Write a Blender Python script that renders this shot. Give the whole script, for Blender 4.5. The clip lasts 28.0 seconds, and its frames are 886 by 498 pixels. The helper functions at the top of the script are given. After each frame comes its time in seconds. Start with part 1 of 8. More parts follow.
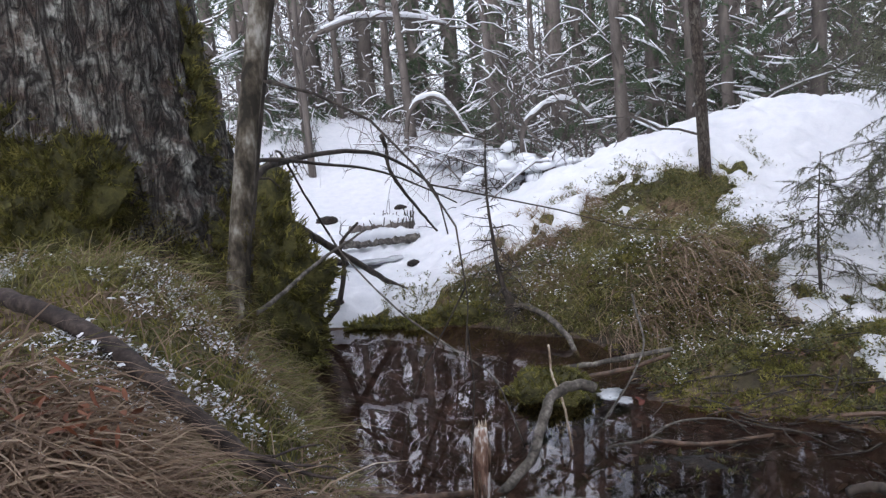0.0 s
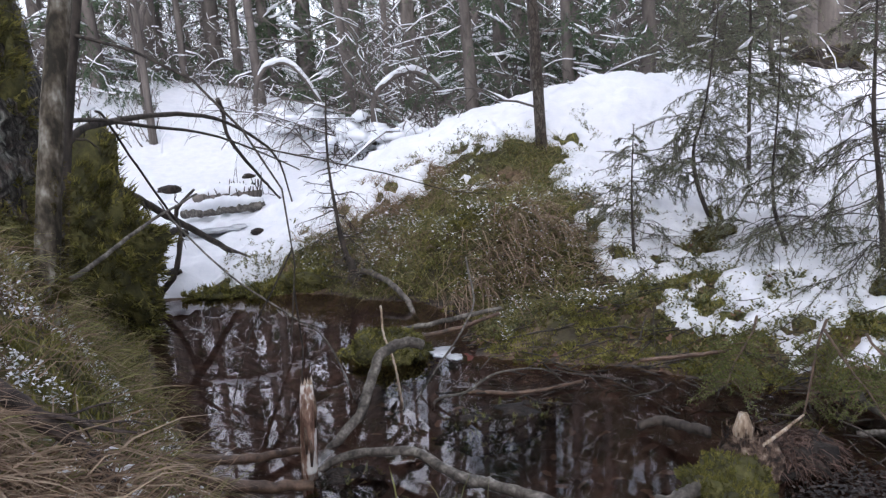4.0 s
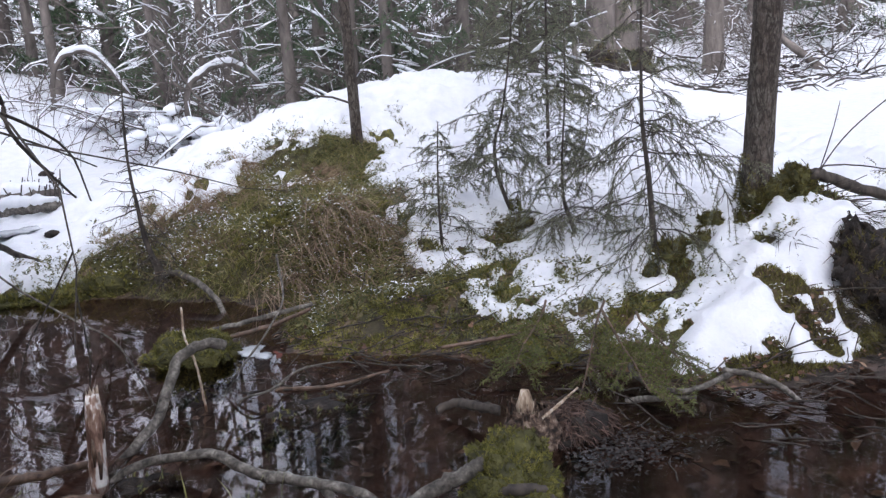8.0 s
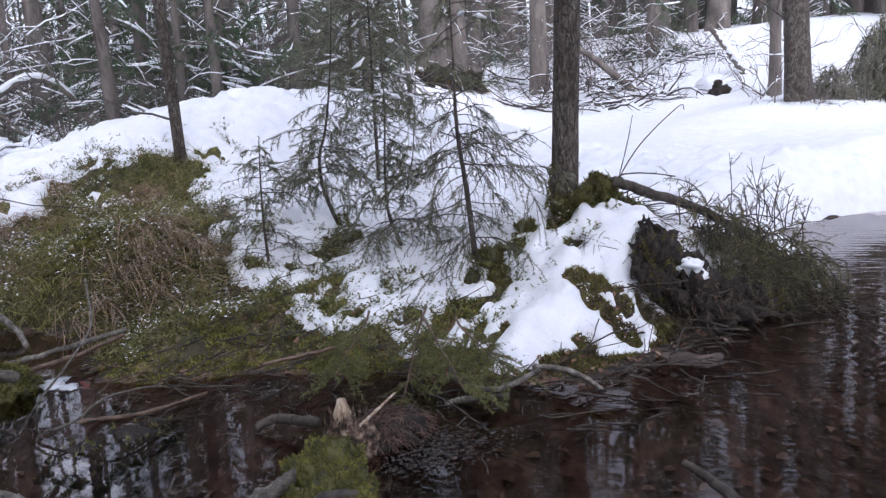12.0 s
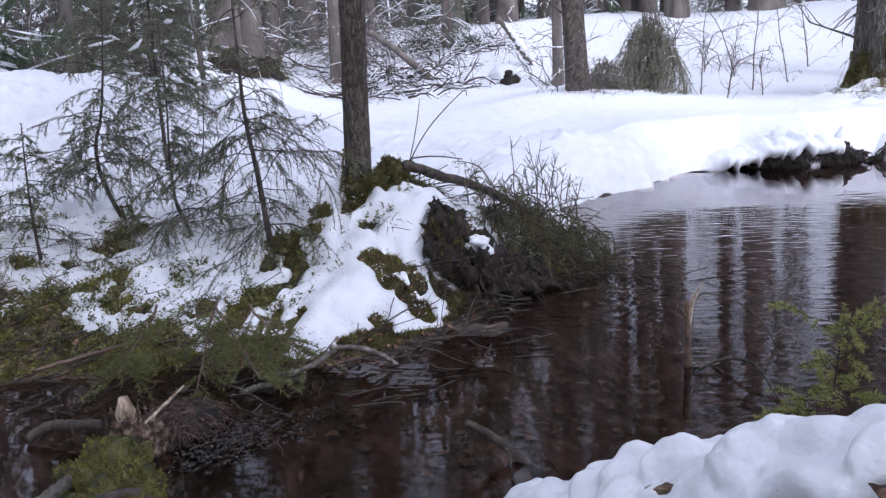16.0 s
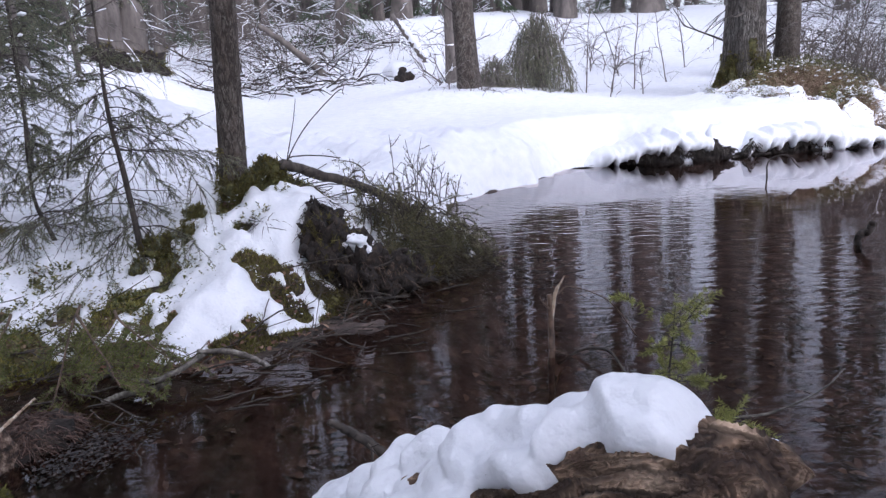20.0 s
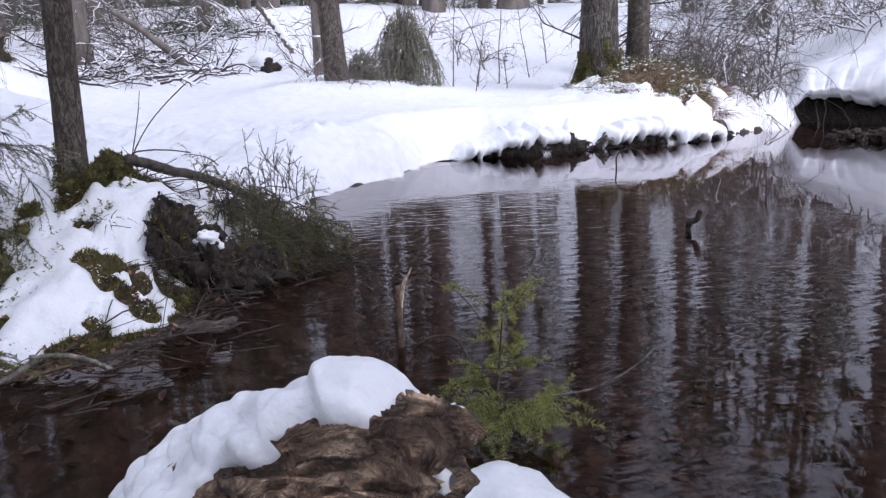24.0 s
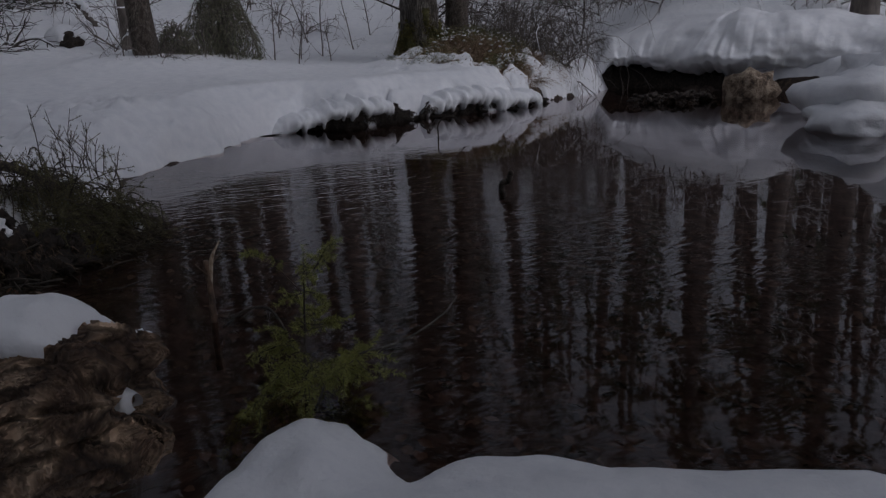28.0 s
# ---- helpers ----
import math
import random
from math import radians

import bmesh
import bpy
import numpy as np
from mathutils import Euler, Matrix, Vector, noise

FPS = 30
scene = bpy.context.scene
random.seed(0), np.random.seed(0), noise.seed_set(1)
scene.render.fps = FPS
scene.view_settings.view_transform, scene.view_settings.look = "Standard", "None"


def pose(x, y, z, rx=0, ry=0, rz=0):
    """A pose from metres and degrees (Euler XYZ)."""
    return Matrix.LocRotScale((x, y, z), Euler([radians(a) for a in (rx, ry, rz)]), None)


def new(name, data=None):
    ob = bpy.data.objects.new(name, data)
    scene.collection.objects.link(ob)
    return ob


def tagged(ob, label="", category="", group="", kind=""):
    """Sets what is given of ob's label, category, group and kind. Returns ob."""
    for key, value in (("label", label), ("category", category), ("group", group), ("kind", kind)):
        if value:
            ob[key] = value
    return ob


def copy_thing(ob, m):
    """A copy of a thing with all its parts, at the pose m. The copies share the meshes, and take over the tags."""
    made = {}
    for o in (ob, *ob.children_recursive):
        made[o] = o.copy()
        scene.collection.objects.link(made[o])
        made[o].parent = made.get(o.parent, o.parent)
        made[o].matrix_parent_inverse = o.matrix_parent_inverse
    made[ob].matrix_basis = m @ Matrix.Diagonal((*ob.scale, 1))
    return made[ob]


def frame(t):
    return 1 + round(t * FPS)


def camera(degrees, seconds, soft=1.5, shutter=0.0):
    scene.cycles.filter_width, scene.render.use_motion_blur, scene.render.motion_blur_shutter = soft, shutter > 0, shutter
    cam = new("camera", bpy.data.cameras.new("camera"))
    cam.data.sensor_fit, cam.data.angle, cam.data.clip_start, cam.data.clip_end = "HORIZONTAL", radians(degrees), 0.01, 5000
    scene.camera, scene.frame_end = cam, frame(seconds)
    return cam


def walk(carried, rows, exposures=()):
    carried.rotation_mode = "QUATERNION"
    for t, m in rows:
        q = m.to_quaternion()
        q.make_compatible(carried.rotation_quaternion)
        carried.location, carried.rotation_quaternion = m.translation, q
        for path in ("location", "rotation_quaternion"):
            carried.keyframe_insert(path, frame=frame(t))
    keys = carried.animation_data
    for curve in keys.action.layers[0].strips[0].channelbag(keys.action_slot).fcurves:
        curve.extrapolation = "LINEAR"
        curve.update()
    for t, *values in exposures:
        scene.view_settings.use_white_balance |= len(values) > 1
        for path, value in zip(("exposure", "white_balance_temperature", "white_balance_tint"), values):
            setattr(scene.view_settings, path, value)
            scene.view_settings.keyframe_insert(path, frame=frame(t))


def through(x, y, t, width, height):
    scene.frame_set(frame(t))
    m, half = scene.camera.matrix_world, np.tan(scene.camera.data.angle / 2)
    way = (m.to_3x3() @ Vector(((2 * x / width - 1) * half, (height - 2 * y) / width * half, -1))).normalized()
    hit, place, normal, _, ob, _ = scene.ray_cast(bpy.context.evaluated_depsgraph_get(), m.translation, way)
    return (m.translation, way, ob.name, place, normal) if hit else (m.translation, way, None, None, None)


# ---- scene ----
cam = camera(62.2, 28.0, 1.35)
PATH = [
    (0.0, 0.0000, -0.0000, 1.1191, 82.994, 4.935, -0.318),
    (0.5, 0.0130, -0.0087, 1.1155, 82.794, 4.846, -1.316),
    (1.0, 0.0258, -0.0177, 1.1128, 82.490, 4.585, -2.614),
    (1.5, 0.0425, -0.0260, 1.1100, 82.227, 4.521, -3.880),
    (2.0, 0.0565, -0.0341, 1.1056, 81.927, 4.311, -5.190),
    (2.5, 0.0699, -0.0453, 1.0998, 81.547, 3.947, -6.467),
    (3.0, 0.0809, -0.0572, 1.0954, 81.046, 3.977, -8.078),
    (3.5, 0.0913, -0.0686, 1.0908, 80.498, 3.897, -9.625),
    (5.5, 0.1398, -0.1075, 1.0807, 78.531, 3.639, -16.290),
    (6.0, 0.1498, -0.1135, 1.0816, 78.193, 3.537, -17.900),
    (6.5, 0.1620, -0.1220, 1.0834, 78.125, 3.336, -19.475),
    (7.0, 0.1767, -0.1347, 1.0868, 78.381, 3.167, -21.038),
    (7.5, 0.1917, -0.1507, 1.0884, 78.612, 3.114, -22.627),
    (8.0, 0.2053, -0.1672, 1.0900, 78.770, 3.111, -24.270),
    (8.5, 0.2161, -0.1813, 1.0897, 78.946, 3.214, -25.828),
    (9.0, 0.2298, -0.1937, 1.0859, 79.155, 3.356, -27.357),
    (9.5, 0.2454, -0.2072, 1.0829, 79.323, 3.427, -28.816),
    (10.0, 0.2606, -0.2169, 1.0793, 79.455, 3.263, -30.238),
    (10.5, 0.2727, -0.2245, 1.0743, 79.541, 3.077, -31.653),
    (11.0, 0.2832, -0.2298, 1.0686, 79.622, 2.986, -33.061),
    (11.5, 0.2897, -0.2383, 1.0607, 79.724, 2.927, -34.578),
    (12.0, 0.2953, -0.2476, 1.0507, 79.671, 3.131, -36.252),
    (12.5, 0.2997, -0.2579, 1.0410, 79.519, 3.119, -38.397),
    (14.5, 0.3163, -0.2935, 1.0184, 78.621, 3.228, -45.920),
    (15.0, 0.3181, -0.3025, 1.0199, 78.415, 3.131, -47.679),
    (15.5, 0.3201, -0.3144, 1.0242, 78.227, 3.102, -49.463),
    (16.0, 0.3228, -0.3333, 1.0266, 78.058, 2.967, -51.097),
    (16.5, 0.3266, -0.3529, 1.0300, 77.893, 2.872, -52.558),
    (17.0, 0.3299, -0.3667, 1.0324, 77.753, 2.932, -53.555),
    (17.5, 0.3352, -0.3799, 1.0364, 77.672, 3.014, -54.486),
    (18.0, 0.3391, -0.3942, 1.0371, 77.605, 2.987, -55.175),
    (18.5, 0.3447, -0.4065, 1.0377, 77.551, 2.907, -56.002),
    (19.0, 0.3545, -0.4225, 1.0388, 77.537, 2.566, -56.854),
    (19.5, 0.3640, -0.4370, 1.0379, 77.464, 2.491, -57.749),
    (20.0, 0.3717, -0.4526, 1.0369, 77.405, 2.482, -58.739),
    (20.5, 0.3815, -0.4718, 1.0349, 77.409, 2.309, -59.728),
    (21.0, 0.3884, -0.4922, 1.0348, 77.378, 2.357, -60.831),
    (21.5, 0.3901, -0.5078, 1.0371, 77.294, 2.118, -61.936),
    (23.5, 0.3800, -0.5678, 1.0496, 76.716, 1.625, -66.899),
    (24.0, 0.3712, -0.5812, 1.0506, 76.467, 1.569, -68.283),
    (24.5, 0.3629, -0.5935, 1.0492, 76.181, 1.508, -69.710),
    (25.0, 0.3554, -0.6099, 1.0444, 75.900, 1.449, -71.495),
    (25.5, 0.3490, -0.6270, 1.0384, 75.589, 1.405, -73.528),
    (26.0, 0.3461, -0.6430, 1.0342, 75.277, 1.456, -75.235),
    (26.5, 0.3429, -0.6571, 1.0277, 74.971, 1.554, -76.837),
    (27.0, 0.3414, -0.6722, 1.0218, 74.648, 1.626, -78.304),
    (27.5, 0.3461, -0.6929, 1.0184, 74.339, 1.875, -79.665),
    (28.0, 0.3546, -0.7161, 1.0176, 74.108, 2.135, -81.078),
]
EXPOSURES = [(0.0, 0.62, 5920, 15), (8.0, 0.82, 5860, 16), (11.0, 0.70, 5750, 17), (16.0, 0.52, 5540, 19), (21.0, 0.54, 5640, 20), (25.0, 0.46, 5780, 18), (26.0, -0.18, 5880, 16), (27.0, -0.88, 5930, 16), (28.0, -1.84, 5950, 16)]
walk(cam, [(t, pose(x, y, z, rx, ry, rz)) for t, x, y, z, rx, ry, rz in PATH], EXPOSURES)

# ---- world and sun: an even, overcast winter sky ----
world = bpy.data.worlds.new("overcast_sky")
scene.world = world
world.use_nodes = True
wn, wl = world.node_tree.nodes, world.node_tree.links
sky = wn.new("ShaderNodeTexSky")
sky.sky_type, sky.sun_disc = "NISHITA", False
sky.sun_elevation, sky.sun_rotation = radians(38), radians(200)
sky.air_density, sky.dust_density, sky.ozone_density = 1.0, 4.0, 1.0
pale = wn.new("ShaderNodeHueSaturation")
pale.inputs["Saturation"].default_value, pale.inputs["Value"].default_value = 0.22, 1.0
wl.new(sky.outputs[0], pale.inputs["Color"])
wl.new(pale.outputs[0], wn["Background"].inputs["Color"])
wn["Background"].inputs["Strength"].default_value = 0.26
sun = new("sun", bpy.data.lights.new("sun", "SUN"))
sun.data.energy, sun.data.angle, sun.data.color = 0.7, radians(60), (1.0, 0.985, 0.97)
sun.rotation_euler = Euler((radians(48), 0, radians(200)))


# ---- materials ----
def material(name):
    m = bpy.data.materials.new(name)
    m.use_nodes = True
    return m, m.node_tree.nodes, m.node_tree.links, m.node_tree.nodes["Principled BSDF"]


def ramp_node(nodes, stops):
    r = nodes.new("ShaderNodeValToRGB")
    while len(r.color_ramp.elements) < len(stops):
        r.color_ramp.elements.new(0.5)
    for e, (p, c) in zip(r.color_ramp.elements, stops):
        e.position, e.color = p, (*c, 1)
    return r


def noisy(name, stops, scale=8.0, rough=0.85, bump=0.4, depth=0.01, stretch=(1, 1, 1), detail=6.0, fine=90.0, vary=0.0, coat=0.0, coords="Object"):
    """A surface with two scales of colour variation and relief."""
    m, n, l, b = material(name)
    tc, mp = n.new("ShaderNodeTexCoord"), n.new("ShaderNodeMapping")
    mp.inputs["Scale"].default_value = stretch
    l.new(tc.outputs[coords], mp.inputs["Vector"])
    big, small = n.new("ShaderNodeTexNoise"), n.new("ShaderNodeTexNoise")
    big.inputs["Scale"].default_value, big.inputs["Detail"].default_value = scale, detail
    small.inputs["Scale"].default_value, small.inputs["Detail"].default_value = fine, 3.0
    for t in (big, small):
        l.new(mp.outputs[0], t.inputs["Vector"])
    mix = n.new("ShaderNodeMath")
    mix.operation, mix.inputs[1].default_value = "MULTIPLY_ADD", 0.35
    l.new(small.outputs["Fac"], mix.inputs[0])
    sub = n.new("ShaderNodeMath")
    sub.operation, sub.inputs[1].default_value = "SUBTRACT", 0.175
    l.new(big.outputs["Fac"], sub.inputs[0])
    l.new(sub.outputs[0], mix.inputs[2])
    r = ramp_node(n, stops)
    last = mix.outputs[0]
    if vary:
        info, add = n.new("ShaderNodeNewGeometry"), n.new("ShaderNodeMath")
        add.operation, add.inputs[1].default_value = "MULTIPLY_ADD", vary
        off = n.new("ShaderNodeMath")
        off.operation, off.inputs[1].default_value = "SUBTRACT", vary / 2
        l.new(info.outputs["Random Per Island"], add.inputs[0])
        l.new(last, off.inputs[0])
        l.new(off.outputs[0], add.inputs[2])
        last = add.outputs[0]
    l.new(last, r.inputs[0])
    l.new(r.outputs[0], b.inputs["Base Color"])
    b.inputs["Roughness"].default_value = rough
    b.inputs["Coat Weight"].default_value = coat
    if bump:
        bp = n.new("ShaderNodeBump")
        bp.inputs["Strength"].default_value, bp.inputs["Distance"].default_value = bump, depth
        l.new(mix.outputs[0], bp.inputs["Height"])
        l.new(bp.outputs[0], b.inputs["Normal"])
    return m


def leafy(name, stops, rough=0.6, vary=0.6, through=0.25, patch=5.0, spread=1.0):
    """Needles, blades and leaves: each one takes a colour of its own, and some light comes through."""
    m, n, l, b = material(name)
    geo = n.new("ShaderNodeNewGeometry")
    tc, big = n.new("ShaderNodeTexCoord"), n.new("ShaderNodeTexNoise")
    big.inputs["Scale"].default_value, big.inputs["Detail"].default_value = patch, 3.0
    wide = n.new("ShaderNodeMapRange")
    wide.inputs["From Min"].default_value, wide.inputs["From Max"].default_value = 0.5 - 0.5 / spread, 0.5 + 0.5 / spread
    l.new(big.outputs["Fac"], wide.inputs["Value"])
    l.new(tc.outputs["Object"], big.inputs["Vector"])
    mx = n.new("ShaderNodeMath")
    mx.operation, mx.inputs[1].default_value = "MULTIPLY_ADD", vary
    l.new(geo.outputs["Random Per Island"], mx.inputs[0])
    half = n.new("ShaderNodeMath")
    half.operation, half.inputs[1].default_value = "MULTIPLY", 1 - vary
    l.new(wide.outputs[0], half.inputs[0])
    l.new(half.outputs[0], mx.inputs[2])
    r = ramp_node(n, stops)
    l.new(mx.outputs[0], r.inputs[0])
    l.new(r.outputs[0], b.inputs["Base Color"])
    b.inputs["Roughness"].default_value = rough
    if through:
        tr, ms = n.new("ShaderNodeBsdfTranslucent"), n.new("ShaderNodeMixShader")
        ms.inputs[0].default_value = through
        l.new(r.outputs[0], tr.inputs["Color"])
        l.new(b.outputs[0], ms.inputs[1])
        l.new(tr.outputs[0], ms.inputs[2])
        l.new(ms.outputs[0], n["Material Output"].inputs["Surface"])
    return m


def fissured_bark(name, crack, brown, grey, lichen, size=13.0, tall=0.14, patch=7.0, deep=0.03, axis=2, turn=(0, 0, 0), split=0.085):
    """Bark split by long wandering fissures, its ridges brown to grey with lichen."""
    m, n, l, b = material(name)
    tc, mp = n.new("ShaderNodeTexCoord"), n.new("ShaderNodeMapping")
    mp.inputs["Scale"].default_value = [tall if k == axis else 1.0 for k in range(3)]
    rot = n.new("ShaderNodeMapping")
    rot.inputs["Rotation"].default_value = [radians(a) for a in turn]
    l.new(tc.outputs["Object"], rot.inputs["Vector"])
    l.new(rot.outputs[0], mp.inputs["Vector"])

    def ridge(scale, low, high):
        t, sub, ab, r = n.new("ShaderNodeTexNoise"), n.new("ShaderNodeMath"), n.new("ShaderNodeMath"), ramp_node(n, [(low, (0, 0, 0)), (high, (1, 1, 1))])
        t.inputs["Scale"].default_value, t.inputs["Detail"].default_value, t.inputs["Distortion"].default_value = scale, 4.0, 0.6
        l.new(mp.outputs[0], t.inputs["Vector"])
        sub.operation, sub.inputs[1].default_value, ab.operation = "SUBTRACT", 0.5, "ABSOLUTE"
        l.new(t.outputs["Fac"], sub.inputs[0])
        l.new(sub.outputs[0], ab.inputs[0])
        l.new(ab.outputs[0], r.inputs[0])
        return r.outputs[0]

    deep_gap, fine_gap = ridge(size, 0.004, split), ridge(size * 2.6, 0.0, 0.11)
    gap = n.new("ShaderNodeMath")
    gap.operation = "MULTIPLY"
    l.new(deep_gap, gap.inputs[0])
    soft = n.new("ShaderNodeMath")
    soft.operation, soft.inputs[1].default_value, soft.inputs[2].default_value = "MULTIPLY_ADD", 0.6, 0.4
    l.new(fine_gap, soft.inputs[0])
    l.new(soft.outputs[0], gap.inputs[1])
    pa, sp = n.new("ShaderNodeTexNoise"), n.new("ShaderNodeTexNoise")
    pa.inputs["Scale"].default_value, pa.inputs["Detail"].default_value = patch, 7.0
    sp.inputs["Scale"].default_value, sp.inputs["Detail"].default_value = 60.0, 4.0
    l.new(tc.outputs["Object"], pa.inputs["Vector"])
    l.new(tc.outputs["Object"], sp.inputs["Vector"])
    ad = n.new("ShaderNodeMath")
    ad.operation, ad.inputs[1].default_value = "MULTIPLY_ADD", 0.5
    off = n.new("ShaderNodeMath")
    off.operation, off.inputs[1].default_value = "SUBTRACT", 0.25
    l.new(pa.outputs["Fac"], off.inputs[0])
    l.new(sp.outputs["Fac"], ad.inputs[0])
    l.new(off.outputs[0], ad.inputs[2])
    tone = ramp_node(n, [(0.34, brown), (0.50, grey), (0.60, tuple(0.5 * (a + c) for a, c in zip(grey, lichen))), (0.70, lichen)])
    l.new(ad.outputs[0], tone.inputs[0])
    mx = n.new("ShaderNodeMixRGB")
    l.new(gap.outputs[0], mx.inputs[0])
    mx.inputs[1].default_value = (*crack, 1)
    l.new(tone.outputs[0], mx.inputs[2])
    l.new(mx.outputs[0], b.inputs["Base Color"])
    b.inputs["Roughness"].default_value = 0.93
    hs, bp = n.new("ShaderNodeMath"), n.new("ShaderNodeBump")
    hs.operation, hs.inputs[1].default_value = "MULTIPLY_ADD", 0.35
    l.new(sp.outputs["Fac"], hs.inputs[0])
    l.new(gap.outputs[0], hs.inputs[2])
    bp.inputs["Strength"].default_value, bp.inputs["Distance"].default_value = 1.0, deep
    l.new(hs.outputs[0], bp.inputs["Height"])
    l.new(bp.outputs[0], b.inputs["Normal"])
    return m


SNOW = noisy("snow", [(0.2, (0.66, 0.68, 0.72)), (0.5, (0.74, 0.75, 0.78)), (0.8, (0.80, 0.81, 0.83))], 9, 0.55, 0.45, 0.022, fine=60)
SNOW_FAR = noisy("frosty_snow", [(0.0, (0.78, 0.80, 0.84)), (1.0, (0.88, 0.89, 0.91))], 4, 0.6, 0.4, 0.03, fine=20)
BARK = fissured_bark("spruce_bark", (0.030, 0.022, 0.017), (0.085, 0.062, 0.048), (0.125, 0.104, 0.086), (0.20, 0.185, 0.155), 34, 0.3, 12, 0.006)
BARK_GREY = fissured_bark("lichen_bark", (0.014, 0.011, 0.009), (0.115, 0.082, 0.066), (0.19, 0.172, 0.148), (0.40, 0.40, 0.36), 13, 0.20, 11, 0.028)
BARK_THICK = fissured_bark("grey_trunk_bark", (0.030, 0.024, 0.019), (0.10, 0.080, 0.064), (0.155, 0.138, 0.118), (0.27, 0.25, 0.22), 16, 0.2, 4, 0.03)
BARK_FAR = noisy("far_bark", [(0.3, (0.068, 0.058, 0.051)), (0.7, (0.19, 0.162, 0.143))], 5, 0.92, 0.4, 0.03, (1, 1, 0.3), fine=25)
BARK_BIRCH = noisy("alder_bark", [(0.34, (0.020, 0.016, 0.010)), (0.44, (0.070, 0.056, 0.038)), (0.53, (0.16, 0.14, 0.11)), (0.62, (0.32, 0.30, 0.26)), (0.74, (0.44, 0.42, 0.38))], 13, 0.9, 0.9, 0.010, (1, 1, 0.5), fine=75)
DARKWOOD = noisy("dark_twig_bark", [(0.3, (0.022, 0.018, 0.015)), (0.7, (0.085, 0.068, 0.055))], 30, 0.85, 0.4, 0.004, (1, 1, 0.4))
GREYWOOD = noisy("weathered_grey_wood", [(0.3, (0.035, 0.03, 0.025)), (0.55, (0.12, 0.105, 0.088)), (0.75, (0.27, 0.245, 0.215))], 40, 0.8, 0.7, 0.005, (0.6, 0.6, 0.6), fine=160)
BROWNWOOD = noisy("wet_brown_wood", [(0.3, (0.035, 0.02, 0.013)), (0.7, (0.16, 0.10, 0.065))], 26, 0.55, 0.5, 0.006, fine=110)
PALEWOOD = noisy("broken_pale_wood", [(0.3, (0.14, 0.09, 0.055)), (0.5, (0.36, 0.27, 0.19)), (0.72, (0.62, 0.56, 0.47))], 40, 0.75, 0.5, 0.005, (1, 1, 0.2), fine=160)
STAKEWOOD = noisy("peeling_stake_wood", [(0.36, (0.10, 0.052, 0.036)), (0.50, (0.24, 0.145, 0.105)), (0.545, (0.36, 0.26, 0.21)), (0.58, (0.60, 0.56, 0.52)), (0.75, (0.70, 0.68, 0.64))], 24, 0.8, 0.6, 0.005, (1, 1, 0.35), fine=120)
ROTWOOD = noisy("rotten_wood", [(0.32, (0.010, 0.006, 0.004)), (0.45, (0.05, 0.03, 0.02)), (0.55, (0.13, 0.085, 0.06)), (0.70, (0.32, 0.25, 0.19))], 42, 0.9, 1.0, 0.018, (1, 0.4, 1), fine=150)
ICE = noisy("grey_ice", [(0.3, (0.36, 0.38, 0.40)), (0.7, (0.55, 0.57, 0.60))], 8, 0.25, 0.2, 0.01)
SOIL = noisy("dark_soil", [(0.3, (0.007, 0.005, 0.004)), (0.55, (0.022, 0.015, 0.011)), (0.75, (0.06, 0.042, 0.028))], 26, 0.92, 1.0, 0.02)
MOSSY = noisy("moss", [(0.25, (0.018, 0.016, 0.006)), (0.5, (0.060, 0.056, 0.015)), (0.75, (0.13, 0.12, 0.035))], 14, 0.95, 1.0, 0.02, fine=70)
MOSS_TUFT = leafy("moss_tuft", [(0.0, (0.030, 0.028, 0.009)), (0.35, (0.105, 0.100, 0.024)), (0.65, (0.23, 0.215, 0.050)), (1.0, (0.42, 0.37, 0.13))], 0.8, 0.38, 0.3, 13, 2.8)
DARKMOSS = leafy("dark_moss", [(0.0, (0.026, 0.020, 0.009)), (0.45, (0.098, 0.080, 0.024)), (0.75, (0.18, 0.16, 0.042)), (1.0, (0.30, 0.25, 0.085))], 0.85, 0.40, 0.3, 18, 2.2)
ROOTMOSS = leafy("root_moss", [(0.0, (0.022, 0.018, 0.008)), (0.4, (0.092, 0.084, 0.022)), (0.7, (0.21, 0.195, 0.048)), (1.0, (0.40, 0.35, 0.11))], 0.85, 0.38, 0.35, 9, 2.8)
NEEDLE = leafy("spruce_needle", [(0.0, (0.020, 0.032, 0.016)), (0.6, (0.050, 0.072, 0.034)), (1.0, (0.10, 0.115, 0.055))], 0.5)
NEEDLE_DULL = leafy("dull_spruce_needle", [(0.0, (0.085, 0.092, 0.058)), (0.6, (0.205, 0.212, 0.135)), (1.0, (0.36, 0.34, 0.235))], 0.6, 0.6, 0.4)
NEEDLE_OLIVE = leafy("withered_spruce_needle", [(0.0, (0.060, 0.055, 0.025)), (0.6, (0.17, 0.155, 0.075)), (1.0, (0.30, 0.26, 0.14))], 0.6, 0.5, 0.35, 7, 1.8)
NEEDLE_MID = leafy("green_spruce_needle", [(0.0, (0.055, 0.070, 0.018)), (0.6, (0.16, 0.185, 0.050)), (1.0, (0.29, 0.30, 0.10))], 0.5, 0.6, 0.4)
NEEDLE_YOUNG = leafy("young_spruce_needle", [(0.0, (0.16, 0.17, 0.045)), (0.6, (0.34, 0.345, 0.105)), (1.0, (0.52, 0.50, 0.20))], 0.5, 0.6, 0.5)
